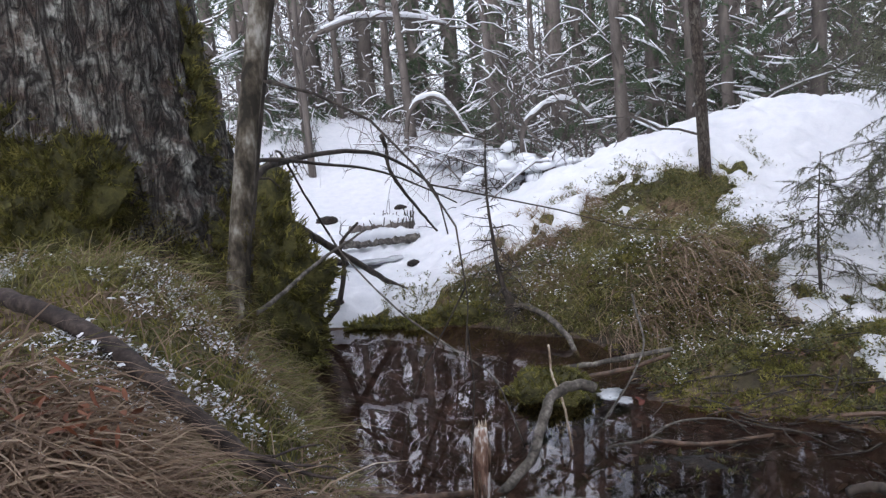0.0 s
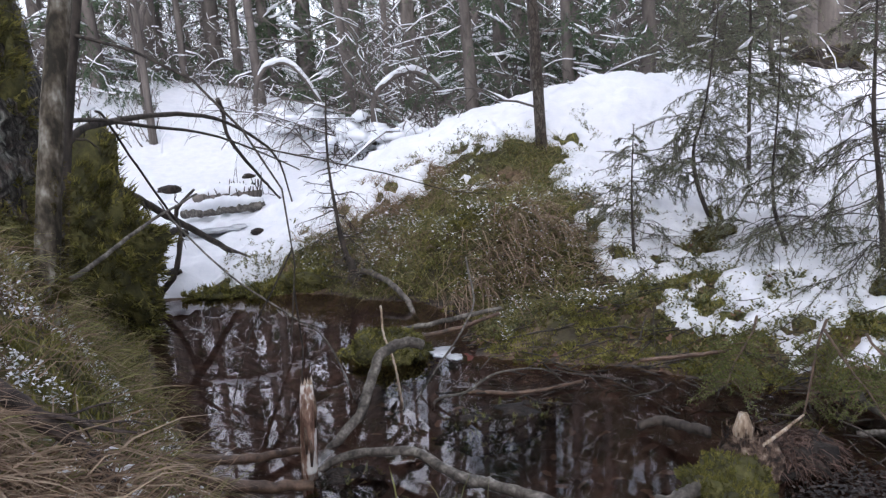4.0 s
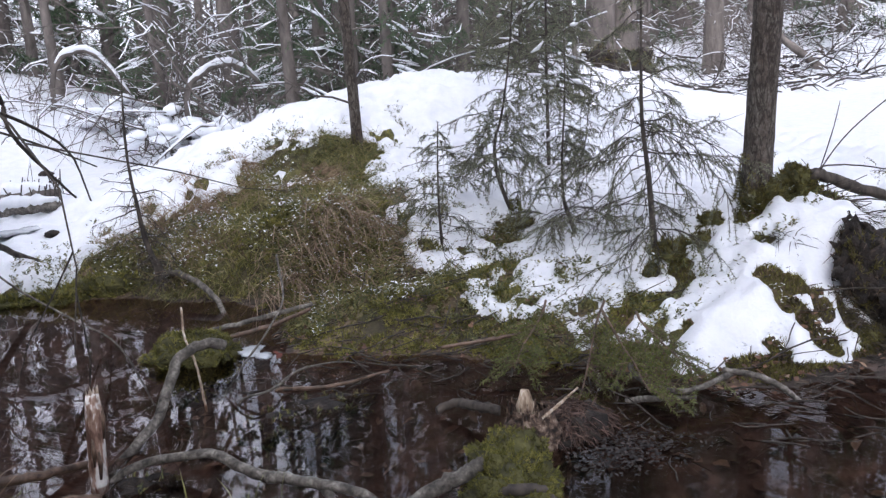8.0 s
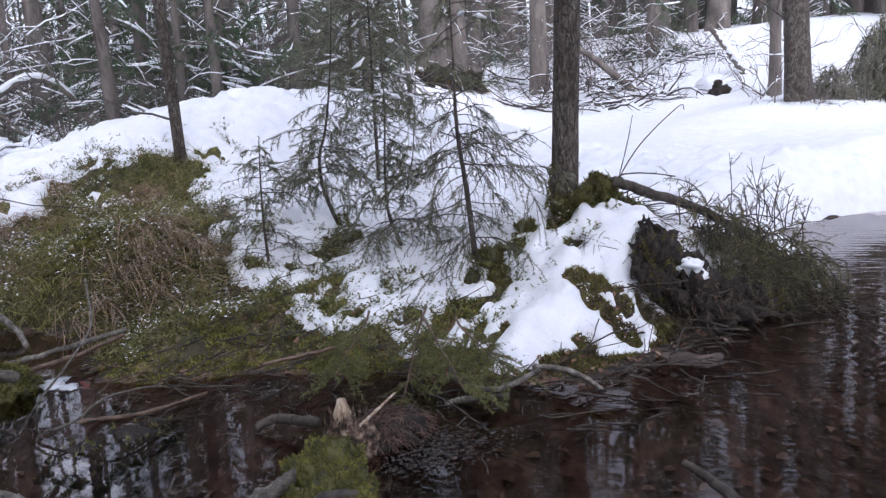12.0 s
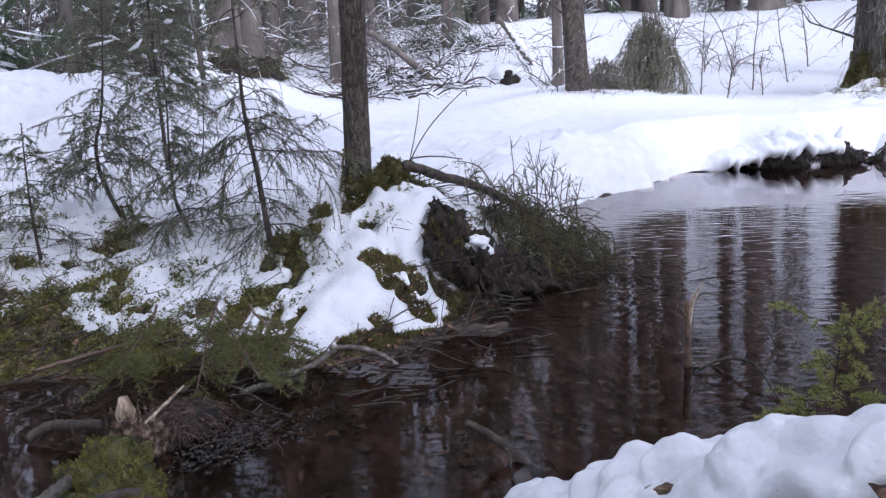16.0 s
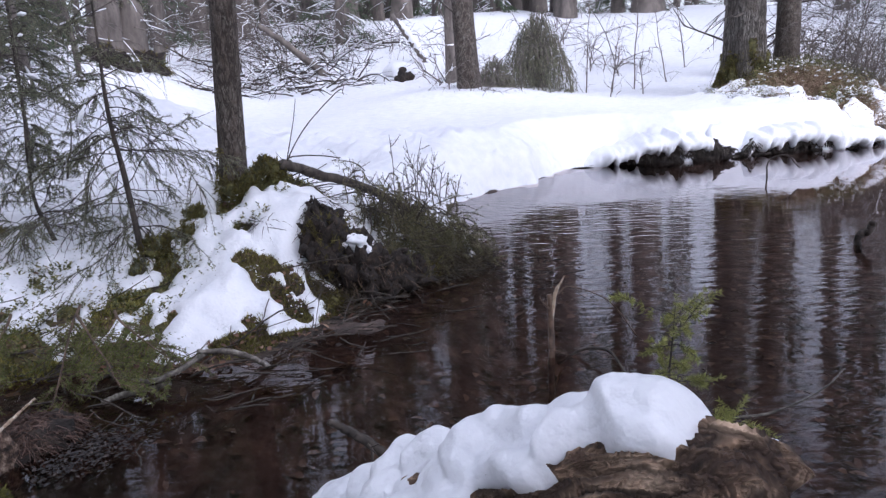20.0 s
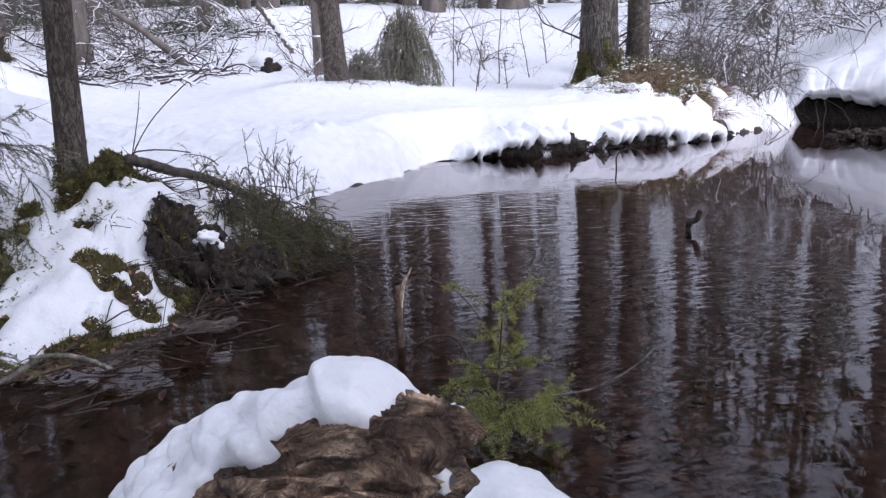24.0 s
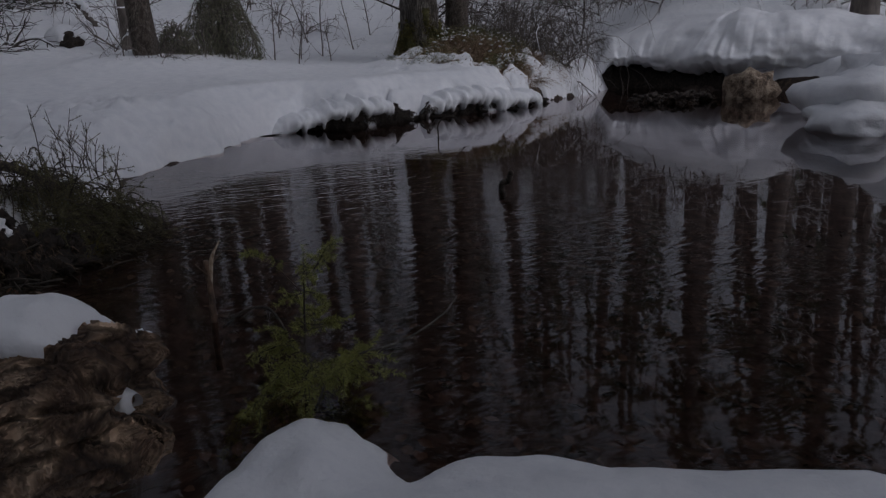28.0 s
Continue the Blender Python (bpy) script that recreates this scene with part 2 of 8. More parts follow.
NEEDLE_FAR = leafy("far_needle", [(0.0, (0.036, 0.060, 0.034)), (0.6, (0.086, 0.125, 0.066)), (1.0, (0.17, 0.20, 0.115))], 0.7)
DRYGRASS = leafy("dry_grass", [(0.0, (0.10, 0.060, 0.040)), (0.5, (0.26, 0.18, 0.12)), (1.0, (0.48, 0.38, 0.27))], 0.7, 0.75)
GREENGRASS = leafy("winter_grass", [(0.0, (0.065, 0.065, 0.019)), (0.5, (0.20, 0.195, 0.062)), (1.0, (0.45, 0.39, 0.17))], 0.65, 0.6, 0.25, 9, 1.8)
SHRUB = leafy("dwarf_shrub_leaf", [(0.0, (0.040, 0.044, 0.016)), (0.5, (0.125, 0.130, 0.042)), (0.8, (0.25, 0.215, 0.080)), (1.0, (0.30, 0.17, 0.085))], 0.5, 0.6, 0.25, 14, 1.8)
DARKLEAF2 = leafy("sodden_leaf", [(0.0, (0.022, 0.014, 0.010)), (0.5, (0.075, 0.048, 0.034)), (0.9, (0.16, 0.11, 0.08)), (1.0, (0.26, 0.20, 0.15))], 0.6, 0.9, 0.1)
DARKLEAF = leafy("wet_sprig", [(0.0, (0.012, 0.008, 0.005)), (0.6, (0.045, 0.032, 0.018)), (1.0, (0.11, 0.09, 0.04))], 0.6, 0.6, 0.1)
RUSTFERN = leafy("rust_fern", [(0.0, (0.10, 0.036, 0.018)), (0.6, (0.22, 0.085, 0.042)), (1.0, (0.32, 0.15, 0.08))], 0.7, 0.7, 0.2)
RUSTFIBRE = leafy("rust_fibre", [(0.0, (0.024, 0.013, 0.009)), (0.5, (0.070, 0.040, 0.029)), (1.0, (0.17, 0.105, 0.08))], 0.7, 0.7, 0.1)
WETLEAF = leafy("black_wet_leaf", [(0.0, (0.008, 0.007, 0.007)), (0.7, (0.035, 0.026, 0.022)), (1.0, (0.10, 0.07, 0.055))], 0.5, 0.7, 0.0)
LEAF = leafy("fallen_leaf", [(0.0, (0.035, 0.018, 0.010)), (0.5, (0.12, 0.055, 0.030)), (0.85, (0.22, 0.12, 0.07)), (1.0, (0.36, 0.26, 0.17))], 0.55, 0.9, 0.1)


def water_material():
    m, n, l, b = material("dark_pond_water")
    n.remove(b)
    tc, rip, sel = n.new("ShaderNodeTexCoord"), n.new("ShaderNodeTexNoise"), n.new("ShaderNodeTexNoise")
    mp = n.new("ShaderNodeMapping")
    rot = n.new("ShaderNodeMapping")
    rot.inputs["Rotation"].default_value = (0, 0, radians(-36))
    l.new(tc.outputs["Object"], rot.inputs["Vector"])
    mp.inputs["Scale"].default_value = (1.0, 0.22, 1.0)
    l.new(rot.outputs[0], mp.inputs["Vector"])
    rip.inputs["Scale"].default_value, rip.inputs["Detail"].default_value = 19.0, 0.8
    sel.inputs["Scale"].default_value = 0.7
    l.new(mp.outputs[0], rip.inputs["Vector"])
    l.new(tc.outputs["Object"], sel.inputs["Vector"])
    far = n.new("ShaderNodeVectorMath")
    far.operation, far.inputs[1].default_value = "DISTANCE", (4.3, 1.1, 0)
    l.new(tc.outputs["Object"], far.inputs[0])
    reach = n.new("ShaderNodeMath")
    reach.operation, reach.inputs[1].default_value = "MULTIPLY_ADD", -0.15
    reach.inputs[2].default_value = 0.42
    l.new(far.outputs["Value"], reach.inputs[0])
    lift = n.new("ShaderNodeMath")
    lift.operation = "MAXIMUM"
    lift.inputs[1].default_value = -0.12
    l.new(reach.outputs[0], lift.inputs[0])
    both = n.new("ShaderNodeMath")
    l.new(lift.outputs[0], both.inputs[0])
    l.new(sel.outputs["Fac"], both.inputs[1])
    calm = ramp_node(n, [(0.46, (0.05, 0.05, 0.05)), (0.76, (1, 1, 1))])
    l.new(both.outputs[0], calm.inputs[0])
    bp = n.new("ShaderNodeBump")
    bp.inputs["Distance"].default_value = 0.004
    st = n.new("ShaderNodeMath")
    st.operation, st.inputs[1].default_value = "MULTIPLY", 0.8
    l.new(calm.outputs[0], st.inputs[0])
    l.new(st.outputs[0], bp.inputs["Strength"])
    wavelet, wash = n.new("ShaderNodeTexNoise"), n.new("ShaderNodeMath")
    wavelet.inputs["Scale"].default_value, wavelet.inputs["Detail"].default_value = 46.0, 1.0
    l.new(mp.outputs[0], wavelet.inputs["Vector"])
    wash.operation, wash.inputs[1].default_value = "MULTIPLY_ADD", 0.30
    l.new(wavelet.outputs["Fac"], wash.inputs[0])
    l.new(rip.outputs["Fac"], wash.inputs[2])
    l.new(wash.outputs[0], bp.inputs["Height"])
    fr, gl, tr, mx = n.new("ShaderNodeFresnel"), n.new("ShaderNodeBsdfGlossy"), n.new("ShaderNodeBsdfTransparent"), n.new("ShaderNodeMixShader")
    fr.inputs["IOR"].default_value = 1.36
    gl.inputs["Roughness"].default_value = 0.015
    gl.inputs["Color"].default_value = (1.0, 0.98, 1.0, 1)
    tr.inputs["Color"].default_value = (0.74, 0.61, 0.55, 1)
    l.new(bp.outputs[0], fr.inputs["Normal"])
    l.new(bp.outputs[0], gl.inputs["Normal"])
    l.new(fr.outputs[0], mx.inputs[0])
    l.new(tr.outputs[0], mx.inputs[1])
    l.new(gl.outputs[0], mx.inputs[2])
    l.new(mx.outputs[0], n["Material Output"].inputs["Surface"])
    return m


WATER = water_material()


def ground_material():
    """Moss, litter and wet mud, laid by the zone attribute (red: moss, green: litter, blue: pond bed)."""
    m, n, l, b = material("forest_floor")
    tc, at = n.new("ShaderNodeTexCoord"), n.new("ShaderNodeAttribute")
    at.attribute_name = "zone"
    sep = n.new("ShaderNodeSeparateColor")
    l.new(at.outputs["Color"], sep.inputs[0])

    def tex(scale, stops, detail=6):
        t, r = n.new("ShaderNodeTexNoise"), ramp_node(n, stops)
        t.inputs["Scale"].default_value, t.inputs["Detail"].default_value = scale, detail
        l.new(tc.outputs["Object"], t.inputs["Vector"])
        l.new(t.outputs["Fac"], r.inputs[0])
        return t, r.outputs[0]

    t1, soil = tex(16, [(0.3, (0.010, 0.007, 0.005)), (0.5, (0.035, 0.024, 0.016)), (0.72, (0.11, 0.075, 0.05))])
    t2, moss = tex(22, [(0.28, (0.022, 0.021, 0.007)), (0.5, (0.075, 0.072, 0.019)), (0.72, (0.155, 0.148, 0.04))])
    t3, litter = tex(34, [(0.3, (0.05, 0.028, 0.016)), (0.5, (0.14, 0.085, 0.052)), (0.7, (0.27, 0.20, 0.13))])
    t4, bed = tex(9, [(0.3, (0.020, 0.014, 0.012)), (0.55, (0.066, 0.046, 0.038)), (0.75, (0.15, 0.108, 0.088))])

    def blend(fac, a, c):
        x = n.new("ShaderNodeMix")
        x.data_type = "RGBA"
        l.new(fac, x.inputs[0])
        l.new(a, x.inputs[6])
        l.new(c, x.inputs[7])
        return x.outputs[2]

    col = blend(sep.outputs[0], soil, moss)
    col = blend(sep.outputs[1], col, litter)
    col = blend(sep.outputs[2], col, bed)
    l.new(col, b.inputs["Base Color"])
    b.inputs["Roughness"].default_value = 0.9
    bp = n.new("ShaderNodeBump")
    bp.inputs["Strength"].default_value, bp.inputs["Distance"].default_value = 0.9, 0.02
    l.new(t2.outputs["Fac"], bp.inputs["Height"])
    l.new(bp.outputs[0], b.inputs["Normal"])
    return m


FLOOR = ground_material()


# ---- the lie of the land: shore line, mounds, far slopes ----
SHORE = [(-0.35, 2.38), (-0.46, 2.74), (-0.69, 3.49), (-0.86, 4.3), (-0.95, 5.0), (-0.6, 5.02), (-0.16, 4.84), (0.21, 4.73), (0.42, 4.45),
         (0.74, 4.25), (0.95, 3.75), (0.84, 3.1), (1.04, 2.87), (1.35, 2.75), (1.6, 2.42), (1.84, 2.28), (2.02, 1.86), (2.32, 1.64),
         (2.7, 1.63), (3.0, 1.72), (3.45, 1.7), (3.9, 1.5), (4.55, 1.85)]
SHORE += [(5.0, 2.4), (5.85, 2.83), (6.5, 2.9), (7.35, 2.75), (8.5, 2.95),
         (9.35, 2.45), (9.5, 1.7), (10.6, 1.05), (11.2, 0.3), (12.5, -0.4), (14.0, -1.3), (15.2, -1.6), (14.9, -2.5), (14.1, -3.2), (13.5, -4.2), (12.4, -5.2), (10.4, -4.8),
         (8.7, -3.4), (8.3, -4.2), (6.0, -6.5), (3.0, -6.0), (1.72, -3.2), (1.90, -1.4), (1.91, -0.82), (1.92, -0.66), (1.90, -0.5), (1.84, -0.37), (1.88, -0.30), (1.95, -0.24), (2.02, -0.15), (2.01, -0.04), (1.92, 0.03), (1.75, 0.05),
         (1.55, 0.09), (1.38, 0.2), (1.25, 0.5), (0.95, 0.9), (0.4, 1.3), (-0.1, 1.75)]
# x, y, reach along x, reach along y, height, turn in degrees
MOUNDS = [(2.6, 6.9, 2.3, 1.25, 0.85, 0), (5.2, 7.4, 2.2, 1.3, 0.62, 10), (2.5, 4.6, 1.3, 1.0, 0.28, 0), (3.2, 2.5, 0.6, 0.5, 0.30, 0), (2.6, 3.2, 0.55, 0.5, 0.20, 0), (3.05, 1.98, 0.42, 0.3, 0.22, 0),
          (0.85, 5.9, 0.8, 0.8, 0.24, 0), (1.25, 4.4, 0.6, 0.35, 0.17, 0), (-2.0, 4.3, 0.9, 1.1, 0.45, 0), (-1.2, 2.2, 0.8, 0.95, 0.66, 0), (-0.75, 1.0, 0.55, 0.7, 0.42, 0)]
MOUNDS += [
          (9.0, 12.2, 1.6, 1.6, 1.05, 0), (12.3, 6.3, 2.4, 2.0, 0.45, 0), (13.7, 1.0, 1.25, 1.3, 0.62, 0), (16.2, -2.9, 1.5, 1.5, 0.9, 0), (16.6, -4.8, 2.0, 1.6, 0.85, 0),
          (9.6, -4.6, 1.3, 1.0, 0.55, 0), (2.2, 10.6, 1.8, 1.2, 0.35, 0)]


def value_noise(x, y, seed=0):
    """Smooth noise from 0 to 1 over numpy arrays."""
    xi, yi = np.floor(x).astype(np.int64), np.floor(y).astype(np.int64)
    fx, fy = x - xi, y - yi
    fx, fy = fx * fx * fx * (fx * (fx * 6 - 15) + 10), fy * fy * fy * (fy * (fy * 6 - 15) + 10)

    def corner(a, b):
        n = (a * 374761393 + b * 668265263 + seed * 974711) & 0x7FFFFFFF
        n = ((n ^ (n >> 13)) * 1274126177) & 0x7FFFFFFF
        return ((n ^ (n >> 16)) & 0xFFFF) / 65535.0
    a, b = corner(xi, yi), corner(xi + 1, yi)
    c, d = corner(xi, yi + 1), corner(xi + 1, yi + 1)
    return (a * (1 - fx) + b * fx) * (1 - fy) + (c * (1 - fx) + d * fx) * fy


def fractal(x, y, scale, seed=0, octaves=3):
    out, amp, total = 0, 1.0, 0.0
    for k in range(octaves):
        out = out + amp * value_noise(x / scale * 2 ** k + 17.3 * k, y / scale * 2 ** k - 9.1 * k, seed + k)
        total, amp = total + amp, amp * 0.5
    return out / total


def smooth(a, b, x):
    t = np.clip((x - a) / (b - a), 0, 1)
    return t * t * (3 - 2 * t)


def shore_distance(x, y):
    """Metres from the shore line: over 0 on land, under 0 in the water."""
    best, inside = np.full(x.shape, 1e9), np.zeros(x.shape, bool)
    for (ax, ay), (bx, by) in zip(SHORE, SHORE[1:] + SHORE[:1]):
        dx, dy = bx - ax, by - ay
        t = np.clip(((x - ax) * dx + (y - ay) * dy) / (dx * dx + dy * dy), 0, 1)
        best = np.minimum(best, np.hypot(x - ax - t * dx, y - ay - t * dy))
        cross = ((ay > y) != (by > y))
        inside ^= cross & (x < dx * (y - ay) / (dy if dy else 1e-9) + ax)
    return np.where(inside, -best, best)


def height(x, y):
    """The ground's height over the water."""
    x, y = np.asarray(x, float), np.asarray(y, float)
    d = shore_distance(x, y) + 0.10 * (fractal(x, y, 0.45, 5) - 0.5)
    shelf = smooth(0.75, 1.0, x) * smooth(3.3, 2.7, x + (y - 2.6) * 0.3) * smooth(4.0, 3.4, y)
    far = smooth(5.2, 8.0, x) + smooth(-3.5, -6, y)
    rise = 0.22 * smooth(0, 0.55, d) * (1 - 0.62 * shelf) + 0.14 * smooth(0, 0.10, d) * np.clip(far, 0, 1)
    rise = rise * (1 - 0.8 * smooth(0.9, 1.2, x) * smooth(2.2, 1.9, x) * smooth(0.5, 0.1, y))
    creek = np.exp(-(((x + 0.9 + 0.12 * (y - 7)) / 1.7) ** 2)) * smooth(4.8, 5.6, y) * smooth(13.5, 10.5, y)
    z = np.where(d > 0, rise * (1 - 0.75 * creek), np.maximum(d * 0.45, -0.30 - 0.05 * fractal(x, y, 0.3, 2)))
    shoal = np.exp(-(((x - 2.85) / 0.42) ** 2 + ((y - 1.50) / 0.20) ** 2)) + np.exp(-(((x - 1.55) / 0.22) ** 2 + ((y - 1.78) / 0.16) ** 2))
    z = z + np.where(d < 0, np.minimum(shoal, 1) * (0.5 * np.minimum(-d, 0.2) + 0.11 * (fractal(x, y, 0.14, 121) - 0.42)), 0)
    for mx, my, rx, ry, h, turn in MOUNDS:
        c, s = math.cos(math.radians(turn)), math.sin(math.radians(turn))
        u, v = (x - mx) * c + (y - my) * s, -(x - mx) * s + (y - my) * c
        z = z + h * np.exp(-((u / rx) ** 2 + (v / ry) ** 2)) * smooth(-0.05, 0.45, d)
    away = np.hypot(x, y)
    right = smooth(0.35, 0.85, np.arctan2(x, np.maximum(y, -1)))
    ramp = smooth(10.3, 16.5, away) * (1 - right) * (0.9 + 0.95 * smooth(0.12, -0.12, np.arctan2(x, np.maximum(y, 1)))) + smooth(13, 27, away) * right * 2.4 + 0.05 * np.maximum(away - 22, 0)
    ramp = ramp * (0.85 + 0.3 * fractal(x, y, 6.0, 31, 2)) * smooth(0, 2.5, d) * smooth(-12, -6, y)
    z = z + ramp
    z = z + smooth(0.1, 0.6, d) * ((fractal(x, y, 0.55, 11) - 0.5) * (0.04 + 0.09 * smooth(9.0, 6.0, away)) + (fractal(x, y, 2.5, 8) - 0.5) * 0.14)
    z = z + smooth(0.02, 0.2, d) * smooth(7.5, 5.0, away) * (fractal(x, y, 0.16, 91, 3) - 0.5) * (0.07 + 0.10 * smooth(3.2, 3.8, y))
    return z


# ---- mesh helpers ----
class Build:
    """Gathers triangles and links them as one mesh."""

    def __init__(self):
        self.v, self.f, self.n = [], [], 0

    def add(self, v, f):
        if len(v):
            self.v.append(np.asarray(v, float).reshape(-1, 3))
            self.f.append(np.asarray(f, int).reshape(-1, 3) + self.n)
            self.n += len(self.v[-1])

    def tube(self, pts, radii, sides=6, rough=0.0, rng=None, cap=True):
        pts, k = np.asarray(pts, float), len(pts)
        radii = np.broadcast_to(np.asarray(radii, float), (k,))
        way = np.gradient(pts, axis=0)
        way /= np.linalg.norm(way, axis=1)[:, None] + 1e-9
        ref = np.array([0.0, 0, 1]) if abs(way[:, 2]).mean() < 0.8 else np.array([1.0, 0, 0])
        a = np.cross(way, ref)
        a /= np.linalg.norm(a, axis=1)[:, None] + 1e-9
        b = np.cross(way, a)
        th = np.arange(sides) * 2 * np.pi / sides
        r = radii[:, None] * np.ones((k, sides))
        if rough:
            r = r * (1 + rough * (rng.random((k, sides)) - 0.5))
        ring = pts[:, None] + r[..., None] * (np.cos(th)[None, :, None] * a[:, None] + np.sin(th)[None, :, None] * b[:, None])
        i, j = np.meshgrid(np.arange(k - 1), np.arange(sides), indexing="ij")
        p, q = i * sides + j, i * sides + (j + 1) % sides
        faces = np.concatenate([np.stack([p, q, q + sides], -1).reshape(-1, 3), np.stack([p, q + sides, p + sides], -1).reshape(-1, 3)])
        v = ring.reshape(-1, 3)
        if cap:
            v = np.concatenate([v, pts[:1], pts[-1:]])
            c0, c1, s = k * sides, k * sides + 1, np.arange(sides)
            e = (k - 1) * sides
            faces = np.concatenate([faces, np.stack([np.full(sides, c0), (s + 1) % sides, s], -1), np.stack([np.full(sides, c1), e + s, e + (s + 1) % sides], -1)])
        self.add(v, faces)

    def blades(self, base, way, length, width, side=None):
        """One narrow tapering blade at every base."""
        base, way = np.asarray(base, float), np.asarray(way, float)
        way = way / (np.linalg.norm(way, axis=1)[:, None] + 1e-9)
        side = np.cross(way, np.random.normal(size=way.shape)) if side is None else np.cross(way, side)
        side = side / (np.linalg.norm(side, axis=1)[:, None] + 1e-9)
        length, width = np.broadcast_to(length, len(base))[:, None], np.broadcast_to(width, len(base))[:, None]
        v = np.stack([base - side * width / 2, base + side * width / 2, base + way * length], 1)
        self.add(v, np.arange(3 * len(base)))

    def bent(self, base, way, length, width, droop):
        """Longer blades of three joints that bend over."""
        base, way = np.asarray(base, float), np.asarray(way, float)
        way = way / (np.linalg.norm(way, axis=1)[:, None] + 1e-9)
        n = len(base)
        side = np.cross(way, np.random.normal(size=way.shape))
        side = side / (np.linalg.norm(side, axis=1)[:, None] + 1e-9) * np.broadcast_to(width, n)[:, None] / 2
        length, droop = np.broadcast_to(length, n)[:, None], np.broadcast_to(droop, n)[:, None]
        flat = way * [1, 1, 0]
        flat = flat / (np.linalg.norm(flat, axis=1)[:, None] + 1e-9)
        mids = []
        for s in (0.0, 0.35, 0.7, 1.0):
            mids.append(base + way * length * s + (flat * 0.45 + np.array([0, 0, -1.0])) * droop * length * s * s)
        v = np.stack([mids[0] - side, mids[0] + side, mids[1] - side, mids[1] + side, mids[2] - side * 0.7, mids[2] + side * 0.7, mids[3]], 1)
        f = np.array([[0, 1, 3], [0, 3, 2], [2, 3, 5], [2, 5, 4], [4, 5, 6]])
        self.add(v, (np.arange(n)[:, None, None] * 7 + f).reshape(-1, 3))

    def leaves(self, base, way, normal, length, width):
        """Leaves folded along the middle."""
        base = np.asarray(base, float)
        way = way / (np.linalg.norm(way, axis=1)[:, None] + 1e-9)
        side = np.cross(way, normal)
        side = side / (np.linalg.norm(side, axis=1)[:, None] + 1e-9)
        up = np.cross(side, way)
        n = len(base)
        length, width = np.broadcast_to(length, n)[:, None], np.broadcast_to(width, n)[:, None]
        m1, m2 = base + way * length * 0.35, base + way * length * 0.72 + up * width * 0.12
        v = np.stack([base, m1 + side * width / 2 + up * width * 0.18, m2 + side * width * 0.4 + up * width * 0.15, base + way * length,
                      m2 - side * width * 0.4 + up * width * 0.15, m1 - side * width / 2 + up * width * 0.18, (m1 + m2) / 2], 1)
        f = np.array([[0, 1, 6], [1, 2, 6], [2, 3, 6], [3, 4, 6], [4, 5, 6], [5, 0, 6]])
        self.add(v, (np.arange(n)[:, None, None] * 7 + f).reshape(-1, 3))

    def lumps(self, centres, radii, rng, rough=0.25, fine=False):
        """Uneven rounded lumps."""
        v, f = BALL2 if fine else BALL
        centres, radii = np.asarray(centres, float).reshape(-1, 3), np.asarray(radii, float)
        radii = np.broadcast_to(radii.reshape(-1, 3) if radii.ndim > 1 else radii.reshape(-1, 1), centres.shape)
        n = len(centres)
        w = v[None] * radii[:, None] * (1 + rough * (rng.random((n, len(v), 1)) - 0.5)) + centres[:, None]
        self.add(w, (np.arange(n)[:, None, None] * len(v) + f).reshape(-1, 3))

    def link(self, name, mat, parent=None, label="", smooth_shade=True):
        me = bpy.data.meshes.new(name)
        v = np.concatenate(self.v) if self.v else np.zeros((3, 3))
        f = np.concatenate(self.f) if self.f else np.array([[0, 1, 2]])
        me.vertices.add(len(v))
        me.vertices.foreach_set("co", v.astype(np.float32).ravel())
        me.loops.add(3 * len(f))
        me.loops.foreach_set("vertex_index", f.astype(np.int32).ravel())
        me.polygons.add(len(f))
        me.polygons.foreach_set("loop_start", np.arange(0, 3 * len(f), 3, dtype=np.int32))
        me.polygons.foreach_set("use_smooth", np.full(len(f), smooth_shade))
        me.update(calc_edges=True)
        me.materials.append(mat)
        ob = new(name, me)
        if parent:
            ob.parent = parent
        if label:
            tagged(ob, label)
        return ob


def ball(subdivisions):
    bm = bmesh.new()
    bmesh.ops.create_icosphere(bm, subdivisions=subdivisions, radius=1)
    v = np.array([x.co[:] for x in bm.verts])
    f = np.array([[x.index for x in p.verts] for p in bm.faces])
    bm.free()
    return v, f


BALL, BALL2, BALL4 = ball(1), ball(3), ball(4)


def thing(name, place, label, category, group=""):
    ob = new(name)
    ob.location = place
    return tagged(ob, label, category, group)


def ground_at(x, y):
    return float(height(np.array([x]), np.array([y]))[0])


def unit(v):
    v = np.asarray(v, float)
    return v / (np.linalg.norm(v) + 1e-9)


def wander(rng, start, way, length, joints=6, wild=0.25, droop=0.0):
    """A crooked line of points."""
    pts, way = [np.asarray(start, float)], unit(way)
    for k in range(joints):
        way = unit(way + rng.normal(size=3) * wild * 0.5 + np.array([0, 0, -droop / joints]))
        pts.append(pts[-1] + way * length / joints)
    return np.array(pts)


def curve_points(knots, count=24):
    """A smooth line through a few knots."""
    k = np.asarray(knots, float)
    k = np.concatenate([[2 * k[0] - k[1]], k, [2 * k[-1] - k[-2]]])
    out, spans = [], len(k) - 3
    for t in np.linspace(0, spans - 1e-6, count):
        i, u = int(t), t - int(t)
        a, b, c, d = k[i:i + 4]
        out.append(0.5 * (2 * b + (c - a) * u + (2 * a - 5 * b + 4 * c - d) * u * u + (3 * b - a - 3 * c + d) * u ** 3))
    return np.array(out)


